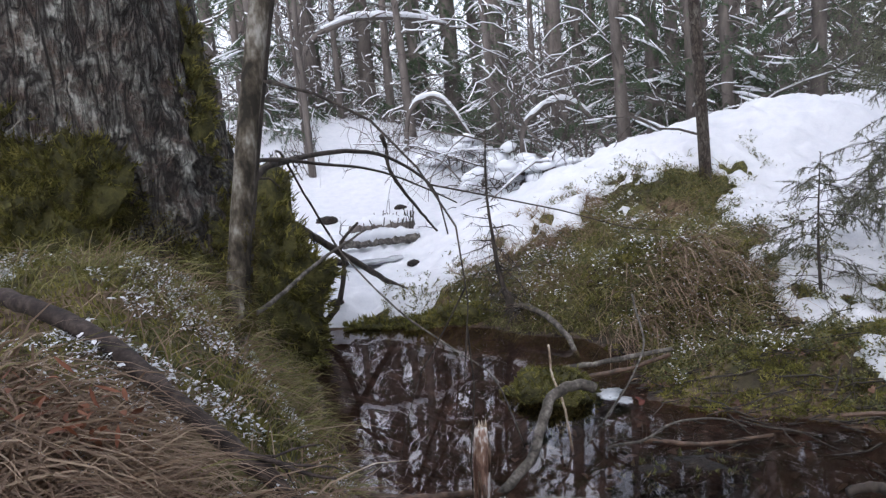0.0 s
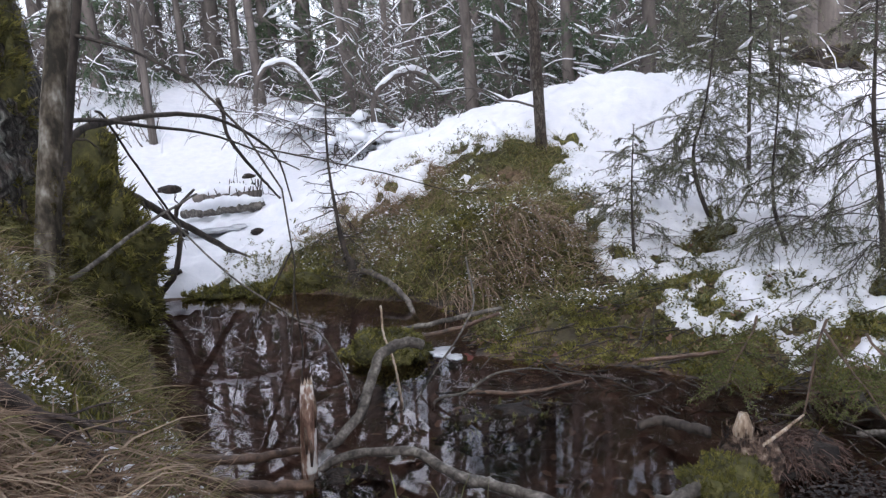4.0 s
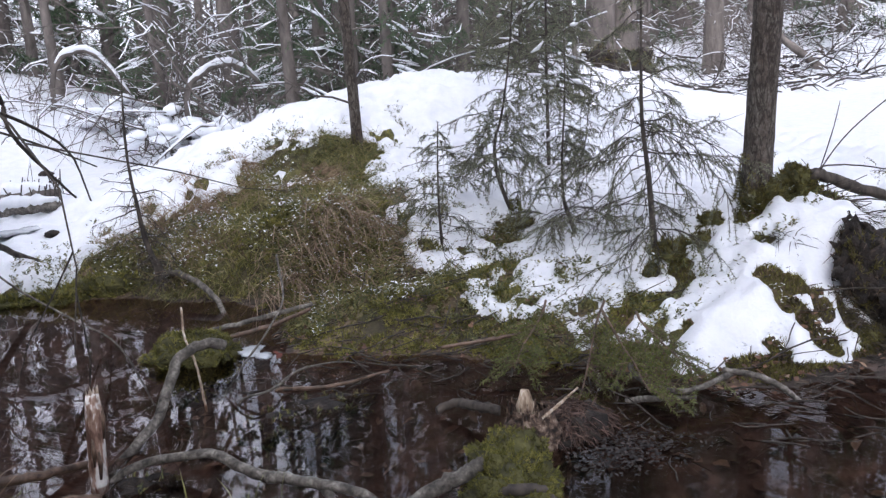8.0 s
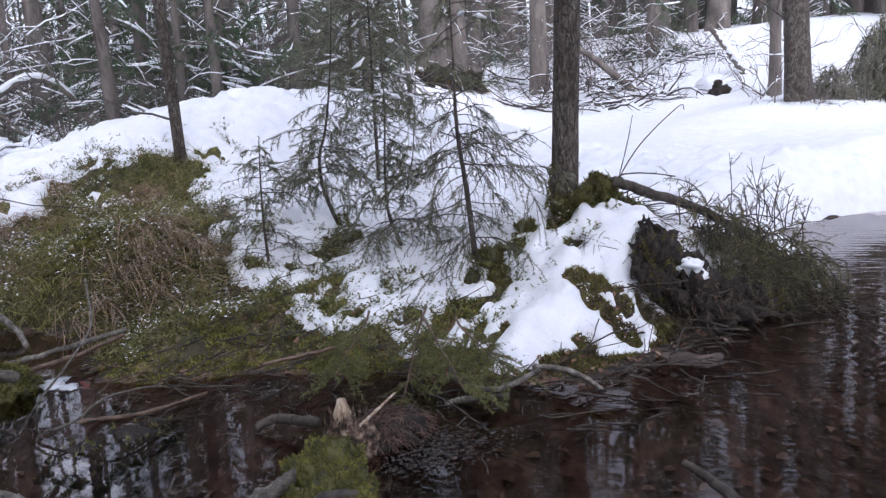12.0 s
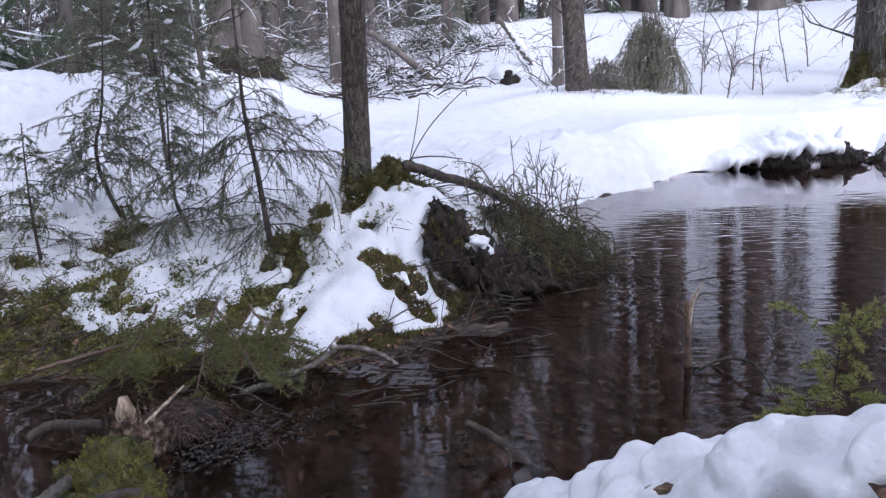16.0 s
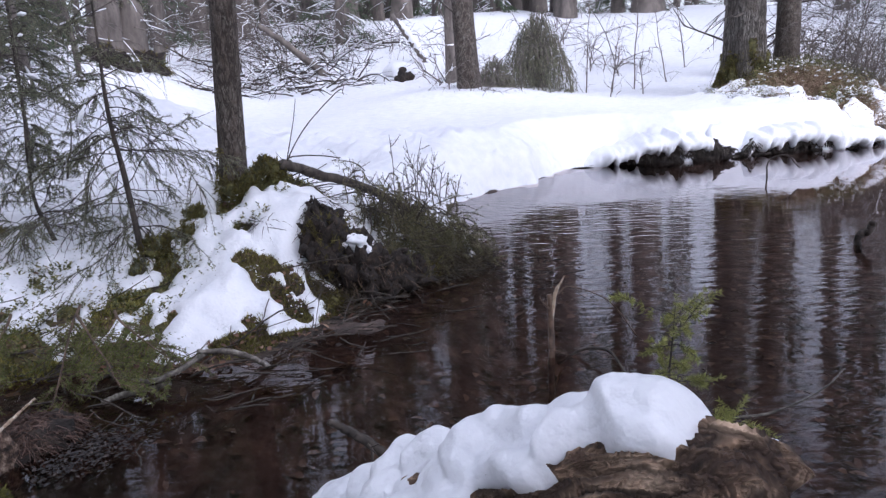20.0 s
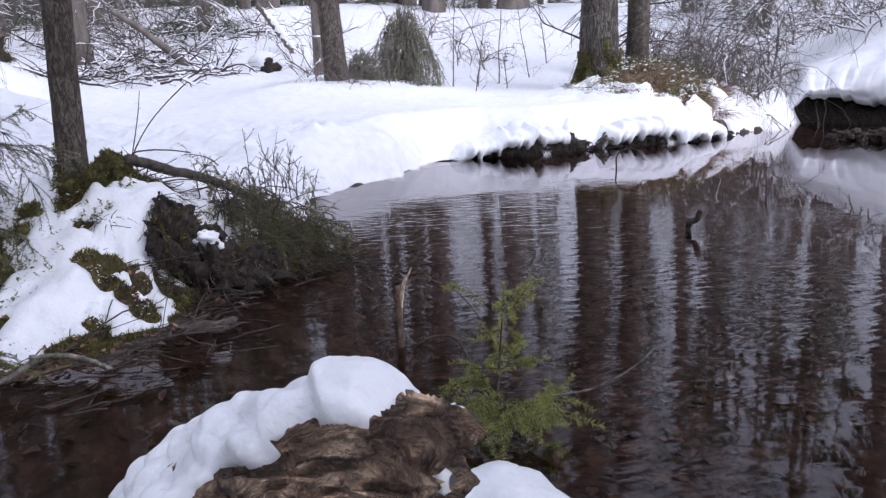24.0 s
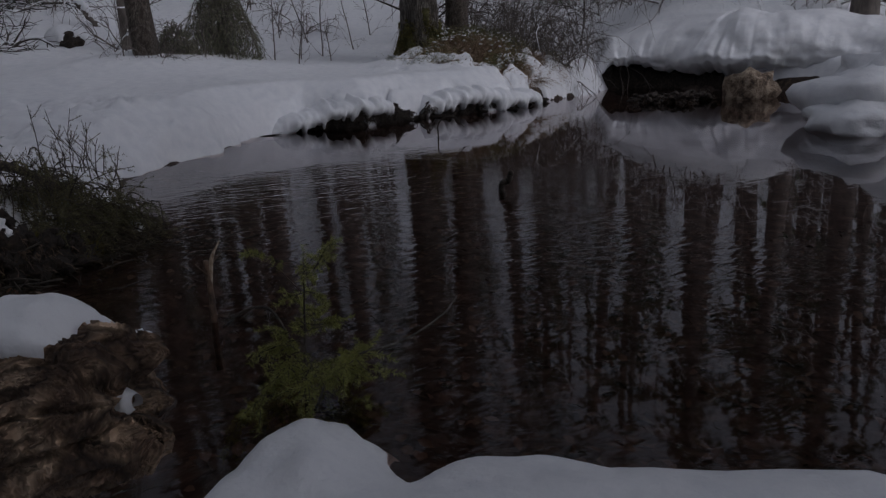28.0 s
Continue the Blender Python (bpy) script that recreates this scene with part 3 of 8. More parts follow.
# ---- ground, snow, water ----
def spaced(dense, step, reach):
    """Coordinates with even steps inside and growing steps out to the reach."""
    inner = np.concatenate([np.arange(a, b - 1e-6, s) for (a, b), s in zip(dense, step)] + [[dense[-1][1]]])
    low, high, s = [inner[0]], [inner[-1]], step[0] * 1.1
    grow = step[0]
    while low[-1] > -reach:
        grow *= 1.13
        low.append(low[-1] - grow)
    grow = step[-1]
    while high[-1] < reach:
        grow *= 1.13
        high.append(high[-1] + grow)
    return np.concatenate([low[:0:-1], inner, high[1:]])


GX = spaced([(-2.6, 1.5), (1.5, 3.7), (3.7, 5.0), (5.0, 15.5)], [0.045, 0.024, 0.045, 0.085], 260)
GY = spaced([(-5.0, -1.0), (-1.0, 0.3), (0.3, 1.5), (1.5, 3.0), (3.0, 7.2), (7.2, 13.5)], [0.09, 0.024, 0.045, 0.024, 0.045, 0.085], 260)
XX, YY = np.meshgrid(GX, GY, indexing="ij")
HH = height(XX, YY)
DD = shore_distance(XX, YY)
NX, NY = XX.shape
gi, gj = np.meshgrid(np.arange(NX - 1), np.arange(NY - 1), indexing="ij")
ga = gi * NY + gj
GRID = np.concatenate([np.stack([ga, ga + NY, ga + NY + 1], -1).reshape(-1, 3), np.stack([ga, ga + NY + 1, ga + 1], -1).reshape(-1, 3)])

# where the mossy, snow-free front of the mound ends
BARE = [(-0.4, 4.7), (-0.1, 5.25), (0.45, 5.5), (0.9, 5.5), (1.5, 5.85), (1.9, 6.12), (2.2, 6.12), (2.28, 5.75), (2.05, 5.1), (1.86, 4.1), (1.8, 3.68), (1.84, 3.25), (1.86, 2.98), (1.98, 2.82),
        (2.14, 2.70), (2.28, 2.49), (2.22, 2.30), (2.30, 2.05), (2.44, 1.88), (2.62, 1.84), (2.75, 1.88), (2.86, 1.84), (2.95, 1.9), (3.05, 1.8), (2.8, 1.3), (1.5, 1.2), (0.3, 3.6)]
# snow-free spots: x, y, radius
SPOTS = [(3.14, 1.90, 0.17), (3.3, 2.45, 0.16), (3.02, 2.52, 0.10), (2.22, 3.62, 0.09), (2.62, 2.62, 0.09), (2.77, 1.90, 0.035), (2.80, 1.99, 0.11),
         (2.95, 1.76, 0.08), (3.55, 1.72, 0.28), (3.95, 1.7, 0.28), (2.86, 1.93, 0.12), (2.95, 1.86, 0.15), (13.4, 0.8, 0.95), (14.1, 0.1, 0.6), (13.9, 1.7, 0.6), (12.75, 1.0, 0.35), (13.0, 0.3, 0.3), (2.45, 6.05, 0.10), (2.9, 2.3, 0.06), (3.45, 2.2, 0.06), (2.72, 2.05, 0.105), (2.57, 1.87, 0.11), (2.63, 1.85, 0.10), (2.52, 2.62, 0.06), (2.62, 2.50, 0.05), (2.12, 3.3, 0.07), (2.2, 3.0, 0.06), (2.35, 2.75, 0.07)]

# moss and roots that stand through the snow of the nose
THROUGH = [(2.70, 1.99, 0.045), (2.72, 1.90, 0.045), (2.82, 1.89, 0.04), (2.74, 1.80, 0.065), (2.50, 1.86, 0.045), (2.32, 2.16, 0.03), (2.94, 1.85, 0.06), (2.46, 2.38, 0.03)]


def polygon_distance(poly, x, y):
    best, inside = np.full(x.shape, 1e9), np.zeros(x.shape, bool)
    for (ax, ay), (bx, by) in zip(poly, poly[1:] + poly[:1]):
        dx, dy = bx - ax, by - ay
        t = np.clip(((x - ax) * dx + (y - ay) * dy) / (dx * dx + dy * dy), 0, 1)
        best = np.minimum(best, np.hypot(x - ax - t * dx, y - ay - t * dy))
        inside ^= ((ay > y) != (by > y)) & (x < dx * (y - ay) / (dy if dy else 1e-9) + ax)
    return np.where(inside, -best, best)


def snow_depth(x, y, d):
    """How deep the snow lies; under 0 there is none."""
    out = polygon_distance(BARE, x, y)
    m = np.clip(out / 0.35, -1.6, 4.0) - 0.6 * smooth(0.0, -0.15, out) * smooth(4.6, 5.2, y)
    wx, wy = 0.09 * (fractal(x, y, 0.11, 141) - 0.5), 0.09 * (fractal(x, y, 0.11, 151) - 0.5)
    for sx, sy, r in SPOTS:
        m = np.minimum(m, (np.hypot(x - sx + wx, y - sy + wy) - r) / (0.10 if r < 0.3 else 0.3))
    left = np.maximum(smooth(-0.2, -0.5, x - 0.05 * y), smooth(1.0, 0.6, x) * smooth(2.8, 2.4, y)) * smooth(5.2, 4.6, y) * smooth(-0.5, 0.4, y + 1.0 * (fractal(x, y, 0.7, 57) - 0.5))
    m = m * (1 - left) - 1.0 * left
    near = smooth(7.5, 5.5, np.hypot(x - 1.5, y - 3.5))
    edge = near * smooth(3.2, 0.4, out)
    m = m + 0.5 * near * smooth(1.5, 2.2, x) + ((fractal(x, y, 0.30, 41) - 0.5) * (0.7 + 2.0 * edge + 5.0 * smooth(2.6, 1.8, np.hypot(x - 13.5, y - 0.8))) + (fractal(x, y, 0.10, 43, 2) - 0.5) * 3.0 * edge * (1 - 0.6 * smooth(2.4, 2.0, y))) * (0.35 + 0.65 * smooth(-0.5, 0.0, out))
    m = m + 0.55 * np.exp(-(((x - 2.7) / 0.35) ** 2 + ((y - 2.1) / 0.25) ** 2))
    for sx, sy, r in THROUGH:
        m = np.minimum(m, (np.hypot(x - sx + 0.9 * wx, y - sy + 0.9 * wy) - r) / 0.05)
    bank = np.clip(smooth(5.0, 6.5, x) + smooth(0.6, 0.1, y) * (x < 4), 0, 1)
    peat = smooth(9.2, 9.5, x) * smooth(13.2, 12.6, x) * smooth(-1.5, -0.5, y) + smooth(12.6, 13.4, x) * smooth(-1.6, -2.0, y)
    m = np.minimum(m, (d - 0.05 + 0.09 * bank - 0.24 * np.clip(peat, 0, 1) * smooth(0.42, 0.6, fractal(x, y, 0.6, 53, 2)) + 0.22 * (fractal(x, y, 0.35, 47, 3) - 0.5)) / 0.07)
    thick = 0.05 + 0.10 * smooth(0.4, 1.6, out) * (1 - left) + 0.05 * bank
    thick = thick * (1 + (0.15 + 0.75 * near) * (fractal(x, y, 0.20, 49, 3) * 2 - 1) * 0.6)
    thick = thick + 0.022 * near * np.clip(m, 0, 1) * (np.abs(2 * fractal(x, y, 0.13, 55, 2) - 1) - 0.15)
    nose = np.exp(-(((x - 2.7) / 0.55) ** 2 + ((y - 2.1) / 0.45) ** 2)) * np.clip(m, 0, 1)
    thick = thick + nose * (0.085 * (fractal(x, y, 0.11, 61, 3) - 0.45) + 0.030 * (fractal(x, y, 0.05, 63, 2) - 0.5))
    lee = smooth(0.7, 0.25, y) * smooth(3.0, 2.4, x) * smooth(0.9, 1.3, x)
    thick = thick * (1 - lee) + (0.084 + 0.040 * np.exp(-(((x - 1.93) / 0.13) ** 2 + ((y + 0.09) / 0.12) ** 2)) + 0.02 * (fractal(x, y, 0.3, 57) - 0.5)) * lee
    return np.where(m > 0, thick * (1 - np.exp(-1.4 * m)), 0.28 * np.maximum(m, -0.4))


SS = snow_depth(XX, YY, DD)


def sheet(name, z, mat, faces=GRID):
    b = Build()
    b.add(np.stack([XX, YY, z], -1), faces)
    return b.link(name, mat)


ground = tagged(sheet("ground", HH, FLOOR), "mossy forest floor sloping to a dark pond", "ground", kind="structure")
moss_amount = np.clip(smooth(0.25, 0.7, fractal(XX, YY, 0.5, 61)) + 0.25, 0, 1)
litter_amount = smooth(0.45, 0.75, fractal(XX, YY, 0.35, 67)) * 0.8
peat = smooth(9.0, 9.4, XX) * smooth(0.5, 0.3, DD)
mud = smooth(2.0, 2.25, XX) * smooth(2.35, 2.05, YY) * smooth(0.5, 0.2, DD)
# no moss at the waterline: dark soil there paints the shade of the undercut edge
moss_amount, litter_amount = moss_amount * (1 - mud) * (1 - peat) * smooth(0.02, 0.14, DD), litter_amount * (1 - peat)
zone = np.stack([moss_amount, litter_amount, smooth(0.03, -0.04, DD), np.ones_like(XX)], -1)
attr = ground.data.color_attributes.new("zone", "FLOAT_COLOR", "POINT")
attr.data.foreach_set("color", zone.astype(np.float32).ravel())

keep = (SS.ravel()[GRID] > -0.11).any(1)
snow = tagged(sheet("snow", HH + SS, SNOW, GRID[keep]), "patchy white snow lying over banks and forest floor", "snow", kind="structure")

wb = Build()
wb.add([(-8, -14, 0), (40, -14, 0), (40, 16, 0), (-8, 16, 0)], [[0, 1, 2], [0, 2, 3]])
water = tagged(wb.link("water", WATER), "dark still pond water mirroring the forest", "water", kind="structure")


# ---- trees ----
def trunk_mesh(b, pts, radii, rng, sides=14, flutes=0.0, lumps=0.06, smooth_up=20, flare=0.3, furrow=0.0):
    """A trunk with a fluted root flare and uneven bark; the joints stand closer near the ground."""
    steps = np.linspace(0, 1, smooth_up) ** 1.9
    fine = curve_points(pts, 200)
    pts = np.stack([np.interp(steps, np.linspace(0, 1, 200), fine[:, k]) for k in range(3)], -1)
    radii = np.interp(steps, np.linspace(0, 1, len(radii)), radii)
    tall = pts[:, 2] - pts[0, 2]
    radii = radii * (1 + flare * np.exp(-tall / (3.0 * radii[0])))
    th = np.arange(sides) * 2 * np.pi / sides
    phase = rng.random(3) * 6.28
    lobes = np.cos(5 * th + phase[0]) * 0.6 + np.cos(3 * th + phase[1]) * 0.4
    rings = []
    for k, (p, r) in enumerate(zip(pts, radii)):
        rr = r * (1 + flutes * lobes * np.exp(-tall[k] / (4.0 * radii[0])) + lumps * (rng.random(sides) - 0.5))
        if furrow:
            n1 = value_noise(np.cos(th) * 7 + 20, np.sin(th) * 7 + tall[k] * 1.6, 3) + value_noise(np.cos(th) * 14 + 40, np.sin(th) * 14 + tall[k] * 3.0, 4) * 0.6
            rr = rr - furrow * np.exp(-((n1 - 0.8) / 0.10) ** 2) + furrow * 0.4 * n1
        rings.append(p + np.stack([rr * np.cos(th), rr * np.sin(th), np.zeros(sides)], -1))
    v = np.concatenate(rings)
    i, j = np.meshgrid(np.arange(smooth_up - 1), np.arange(sides), indexing="ij")
    p, q = i * sides + j, i * sides + (j + 1) % sides
    b.add(v, np.concatenate([np.stack([p, q, q + sides], -1).reshape(-1, 3), np.stack([p, q + sides, p + sides], -1).reshape(-1, 3)]))
    return pts, radii


def twigs(wood, rng, start, way, length, radius, depth, snow=None, droop=0.2, wild=0.5, spread=0.8, kids=4, sides=4, ends=None):
    """A branch that forks again and again."""
    joints = 6 if depth else 4
    pts = wander(rng, start, way, length, joints, wild, droop)
    radii = np.linspace(radius, radius * 0.3, joints + 1)
    wood.tube(pts, radii, sides, cap=False)
    if snow is not None and radius > 0.002:
        flat = abs(unit(pts[-1] - pts[0])[2]) < 0.75
        if flat and rng.random() < 0.5:
            a, c = sorted(rng.integers(0, joints + 1, 2))
            if c - a >= 1:
                s = radii[a:c + 1] * 0.9 + 0.005
                snow.tube(pts[a:c + 1] + np.stack([0 * s, 0 * s, radii[a:c + 1] * 0.8 + s * 0.55], -1), s, 5)
    if ends is not None and depth == 0:
        ends.append(pts)
    if depth:
        for k in range(kids):
            t = rng.uniform(0.25, 1.0)
            i = min(int(t * joints), joints - 1)
            p = pts[i] + (pts[i + 1] - pts[i]) * (t * joints - i)
            w = unit(unit(pts[i + 1] - pts[i]) + rng.normal(size=3) * spread * 0.6)
            twigs(wood, rng, p, w, length * rng.uniform(0.35, 0.65), radius * 0.5, depth - 1, snow, droop, wild, spread, max(2, kids - 1), max(3, sides - 1), ends)


def needled(foliage, rng, pts, every, length, width, lift=0.5):
    """Needles all along a twig."""
    seg = np.diff(pts, axis=0)
    run = np.linalg.norm(seg, axis=1)
    n = max(3, int(run.sum() / every))
    at = rng.random(n) * run.sum()
    cum = np.concatenate([[0], np.cumsum(run)])
    i = np.clip(np.searchsorted(cum, at) - 1, 0, len(seg) - 1)
    base = pts[i] + seg[i] * ((at - cum[i]) / (run[i] + 1e-9))[:, None]
    ahead = seg[i] / (run[i][:, None] + 1e-9)
    out = np.cross(ahead, rng.normal(size=(n, 3)))
    out /= np.linalg.norm(out, axis=1)[:, None] + 1e-9
    foliage.blades(base, ahead * lift + out, length * rng.uniform(0.7, 1.15, n), width)


def spruce(seed, height_m, base_radius, label, lean=(0, 0), bow=0.0, live=0.5, reach=0.4, whorls=9, start=0.25, droop=0.5, needle=(0.0024, 0.016, 0.0032), leafmat=None, snowy=0.0, sides=7, moss=0.0, stem_line=None, dense=1.0):
    """A young spruce: bowed stem, whorls of drooping branches, needles where they are alive."""
    rng = np.random.default_rng(seed)
    root = thing("spruce_sapling", (0, 0, 0), label, "tree", "young spruces by the pond")
    stem, wood, green, white = Build(), Build(), Build(), Build()
    knots = [(0, 0, -0.06), (lean[0] * 0.1 + bow, lean[1] * 0.1, height_m * 0.18), (lean[0] * 0.45 + bow * 0.6, lean[1] * 0.45, height_m * 0.5), (lean[0], lean[1], height_m)]
    if stem_line:
        knots = [(0, 0, -0.06)] + [tuple(np.array(q) - np.array(stem_line[0])) for q in stem_line]
    pts = curve_points(knots, 16)
    radii = base_radius * (1 - np.linspace(0, 1, 16) ** 1.2 * 0.88)
    stem.tube(pts, radii, sides, 0.25, rng)
    for w in range(whorls):
        u = start + (1 - start) * (w + rng.uniform(-0.25, 0.25)) / whorls
        u = min(max(u, 0.05), 0.985)
        i = min(int(u * 15), 14)
        p = pts[i] + (pts[i + 1] - pts[i]) * (u * 15 - i)
        size = reach * (0.25 + 0.75 * (1 - max(0, u - 0.35) / 0.65) ** 0.8) * rng.uniform(0.6, 1.25)
        count = rng.integers(2, 5)
        turn = rng.random() * 6.28
        for k in range(count):
            a = turn + k * 6.28 / count + rng.uniform(-0.6, 0.6)
            way = np.array([math.cos(a), math.sin(a), rng.uniform(-0.1, 0.45) - 0.4 * droop * (1 - u)])
            line = wander(rng, p + (0, 0, rng.uniform(-0.03, 0.03)), way, size * rng.uniform(0.45, 1.15), 6, 0.42, droop * rng.uniform(0.5, 1.3))
            wood.tube(line, np.linspace(base_radius * rng.uniform(0.12, 0.2), 0.0008, 7), 4, cap=False)
            alive = rng.random() < live * min(1.0, 0.18 + 1.1 * u)
            for q_n in range(int(dense * (4 + (30 if alive else 16) * size))):
                t = rng.uniform(0.15, 1)
                j = min(int(t * 6), 5)
                q = line[j] + (line[j + 1] - line[j]) * (t * 6 - j)
                side = unit(np.cross(line[j + 1] - line[j], (0, 0, 1))) * rng.choice((-1, 1))
                tw = wander(rng, q, unit(line[j + 1] - line[j]) * 0.7 + side * rng.uniform(0.3, 0.9) + np.array([0, 0, rng.uniform(-1.3, 0.1) * droop]), size * rng.uniform(0.12, 0.42), 4, 0.4, droop)
                wood.tube(tw, np.linspace(0.0018, 0.0007, 5), 3, cap=False)
                if alive and rng.random() < 0.8:
                    needled(green, rng, tw[1:] if rng.random() < 0.5 else tw, *needle)
            if alive:
                needled(green, rng, line[3:], *needle)
            if snowy and rng.random() < snowy and u > 0.4:
                j = rng.integers(2, 4)
                q = line[j:j + 3] + (0, 0, 0.006)
                white.tube(q, np.array([0.005, 0.012, 0.004]) * rng.uniform(0.7, 1.3), 6, 0.4, rng)
    if live:
        needled(green, rng, pts[-4:], *needle)
    st = stem.link("trunk", DARKWOOD, root)
    crown = tagged(wood.link("branchwork", DARKWOOD, root), kind="stuff")
    if green.v:
        tagged(green.link("foliage", leafmat or NEEDLE_DULL, crown), kind="stuff")
    if white.v:
        tagged(white.link("snow_clumps", SNOW, crown, "snow caught on the branches"), kind="stuff")
    if moss:
        mb = Build()
        th = rng.random(900) * 6.28
        hh = rng.random(900) ** 1.6 * moss
        rad = np.interp(hh, [0, moss], [base_radius * 2.6, base_radius * 1.0])
        c = np.stack([np.cos(th) * rad + bow * hh / max(height_m * 0.18, 0.01), np.sin(th) * rad, hh], -1)
        mb.blades(c, np.stack([np.cos(th), np.sin(th), rng.random(900)], -1), 0.022, 0.006)
        tagged(mb.link("moss_sleeve", MOSS_TUFT, root, "moss round the foot"), kind="stuff")
    return root


def forest_tree(seed, kind, h, r):
    """A far forest tree: 'pole' a spruce with a bare stem and high crown, 'green' one branched to the ground, 'bare' a leafless tree."""
    rng = np.random.default_rng(seed)
    label = {"pole": "tall spruce with bare brown stem and snowy high branches", "green": "dark green spruce with drooping snow-dusted branches",
             "bare": "leafless grey tree with snow along its twigs"}[kind]
    root = thing("forest_tree", (0, 0, 0), label, "tree", "forest behind the pond")
    stem, wood, green, white = Build(), Build(), Build(), Build()
    bend = rng.normal(size=2) * 0.02 * h
    pts, radii = trunk_mesh(stem, [(0, 0, -0.4), (bend[0] * 0.3, bend[1] * 0.3, h * 0.33), (bend[0], bend[1], h * 0.66), (bend[0] * 0.8, bend[1] * 1.1, h)],
                            [r * 1.45, r, r * 0.72, r * 0.42, 0.02], rng, 9, 0.12, 0.10, 18)
    if kind == "bare":
        for k in range(26):
            u = rng.uniform(0.06, 0.97)
            p = pts[int(u * 17)]
            a = rng.random() * 6.28
            twigs(wood, rng, p, (math.cos(a), math.sin(a), rng.uniform(0.2, 1.1)), h * rng.uniform(0.10, 0.22), r * 0.22, 2, white, 0.1, 0.5, 0.9, 4, 4)
    else:
        low = 0.02 if kind == "green" else 0.05
        for k in range(int(h * (9 if kind == "green" else 6.5))):
            u = low + (1 - low) * (k + rng.random()) / (h * (9 if kind == "green" else 6.5))
            p = pts[min(int(u * 17), 17)] + (0, 0, rng.uniform(-0.3, 0.3))
            dead = kind == "pole" and u < 0.55
            if dead and rng.random() < 0.5:
                continue
            size = (0.5 + rng.random() * 0.9 if dead else (0.35 + 2.0 * (1 - u) ** 0.8) * rng.uniform(0.7, 1.15) * min(1.0, h / 9))
            a = rng.random() * 6.28
            way = (math.cos(a), math.sin(a), rng.uniform(-0.35, 0.1))
            line = wander(rng, p, way, size, 5, 0.2, 0.45)
            wood.tube(line, np.linspace(0.016 if dead else 0.022, 0.003, 6), 3, cap=False)
            side = unit(np.cross(line[-1] - line[0], (0, 0, 1)))
            m = int(size * (5 if dead else 9)) + 2
            for s in range(m):
                t = rng.uniform(0.15, 1)
                j = min(int(t * 5), 4)
                q = line[j] + (line[j + 1] - line[j]) * (t * 5 - j)
                tw = wander(rng, q, unit(line[j + 1] - line[j]) * 0.6 + side * rng.choice((-1, 1)) * 0.8 + np.array([0, 0, -0.5]), size * rng.uniform(0.14, 0.30), 2, 0.3, 0.5)
                if dead:
                    wood.tube(tw, [0.006, 0.004, 0.002], 3, cap=False)
                else:
                    needled(green, rng, tw, *((0.012, 0.06, 0.018) if kind == "green" else (0.014, 0.13, 0.036)), 0.7)
            if rng.random() < (0.35 if dead else 0.6):
                j = rng.integers(0, 2)
                cut = line[j:j + 4] + (0, 0, 0.012)
                white.tube(cut, np.array([0.006, 0.020, 0.024, 0.008]) * rng.uniform(0.5, 1.2) * (0.6 if dead else 1.25), 5, 0.6, rng)
                if not dead:
                    white.tube(line[1:4] + side * size * 0.13 - (0, 0, 0.03), np.array([0.008, 0.024, 0.008]) * rng.uniform(0.6, 1.3), 5, 0.6, rng)
    stem.link("trunk", BARK_FAR, root)
    crown = tagged(wood.link("branchwork", BARK_FAR, root), kind="stuff")
    if green.v:
        tagged(green.link("foliage", NEEDLE_FAR, crown), kind="stuff")
    if white.v:
        tagged(white.link("snow_load", SNOW_FAR, crown, "snow lying on the branches"), kind="stuff")
    return root


# stems that stand out against the snow: x, y, radius
STEMS = [(-2.2, 12.8, 0.035), (-2.4, 13.6, 0.035), (-2.0, 15.9, 0.07), (-1.0, 16.9, 0.06), (-0.5, 15.0, 0.09), (-0.2, 20.0, 0.11), (0.7, 22.0, 0.12),
         (2.5, 23.9, 0.11), (3.0, 17.7, 0.14), (5.4, 24.4, 0.13), (5.1, 18.3, 0.16), (3.9, 11.4, 0.06), (7.8, 19.5, 0.15), (6.8, 15.6, 0.13),
         (8.5, 18.1, 0.12), (8.7, 20.1, 0.14), (10.3, 21.6, 0.11), (9.3, 12.4, 0.21), (10.0, 12.5, 0.22), (13.4, 13.5, 0.16), (20.9, 15.5, 0.20)]
STEMS += [(23.1, 16.0, 0.17), (21.9, 14.2, 0.28), (15.0, 8.2, 0.07), (24.4, 6.5, 0.38), (19.8, 18.4, 0.12), (24.6, 17.3, 0.16)]
poles = [forest_tree(100, "pole", 19, 0.17), forest_tree(101, "pole", 17, 0.15), forest_tree(102, "pole", 21, 0.16)]
bares = [forest_tree(110, "bare", 9, 0.09), forest_tree(111, "bare", 7.5, 0.08), forest_tree(112, "bare", 11, 0.12)]
greens = [forest_tree(120, "green", 7, 0.09), forest_tree(121, "green", 10, 0.12), forest_tree(122, "green", 4.0, 0.05)]
used = set()


def plant(kinds, radius, x, y, size, rng):
    src = kinds[rng.integers(len(kinds))]
    m = pose(x, y, ground_at(x, y) - 0.05, rng.normal() * 1.2, rng.normal() * 1.2, rng.random() * 360)
    m = m @ Matrix.Diagonal((size[0], size[0], size[1], 1))
    if src not in used:
        used.add(src)
        src.matrix_basis = m
        return src
    keep_scale = src.scale.copy()
    src.scale = (1, 1, 1)
    c = copy_thing(src, m)
    src.scale = keep_scale
    return c


rng_forest = np.random.default_rng(7)
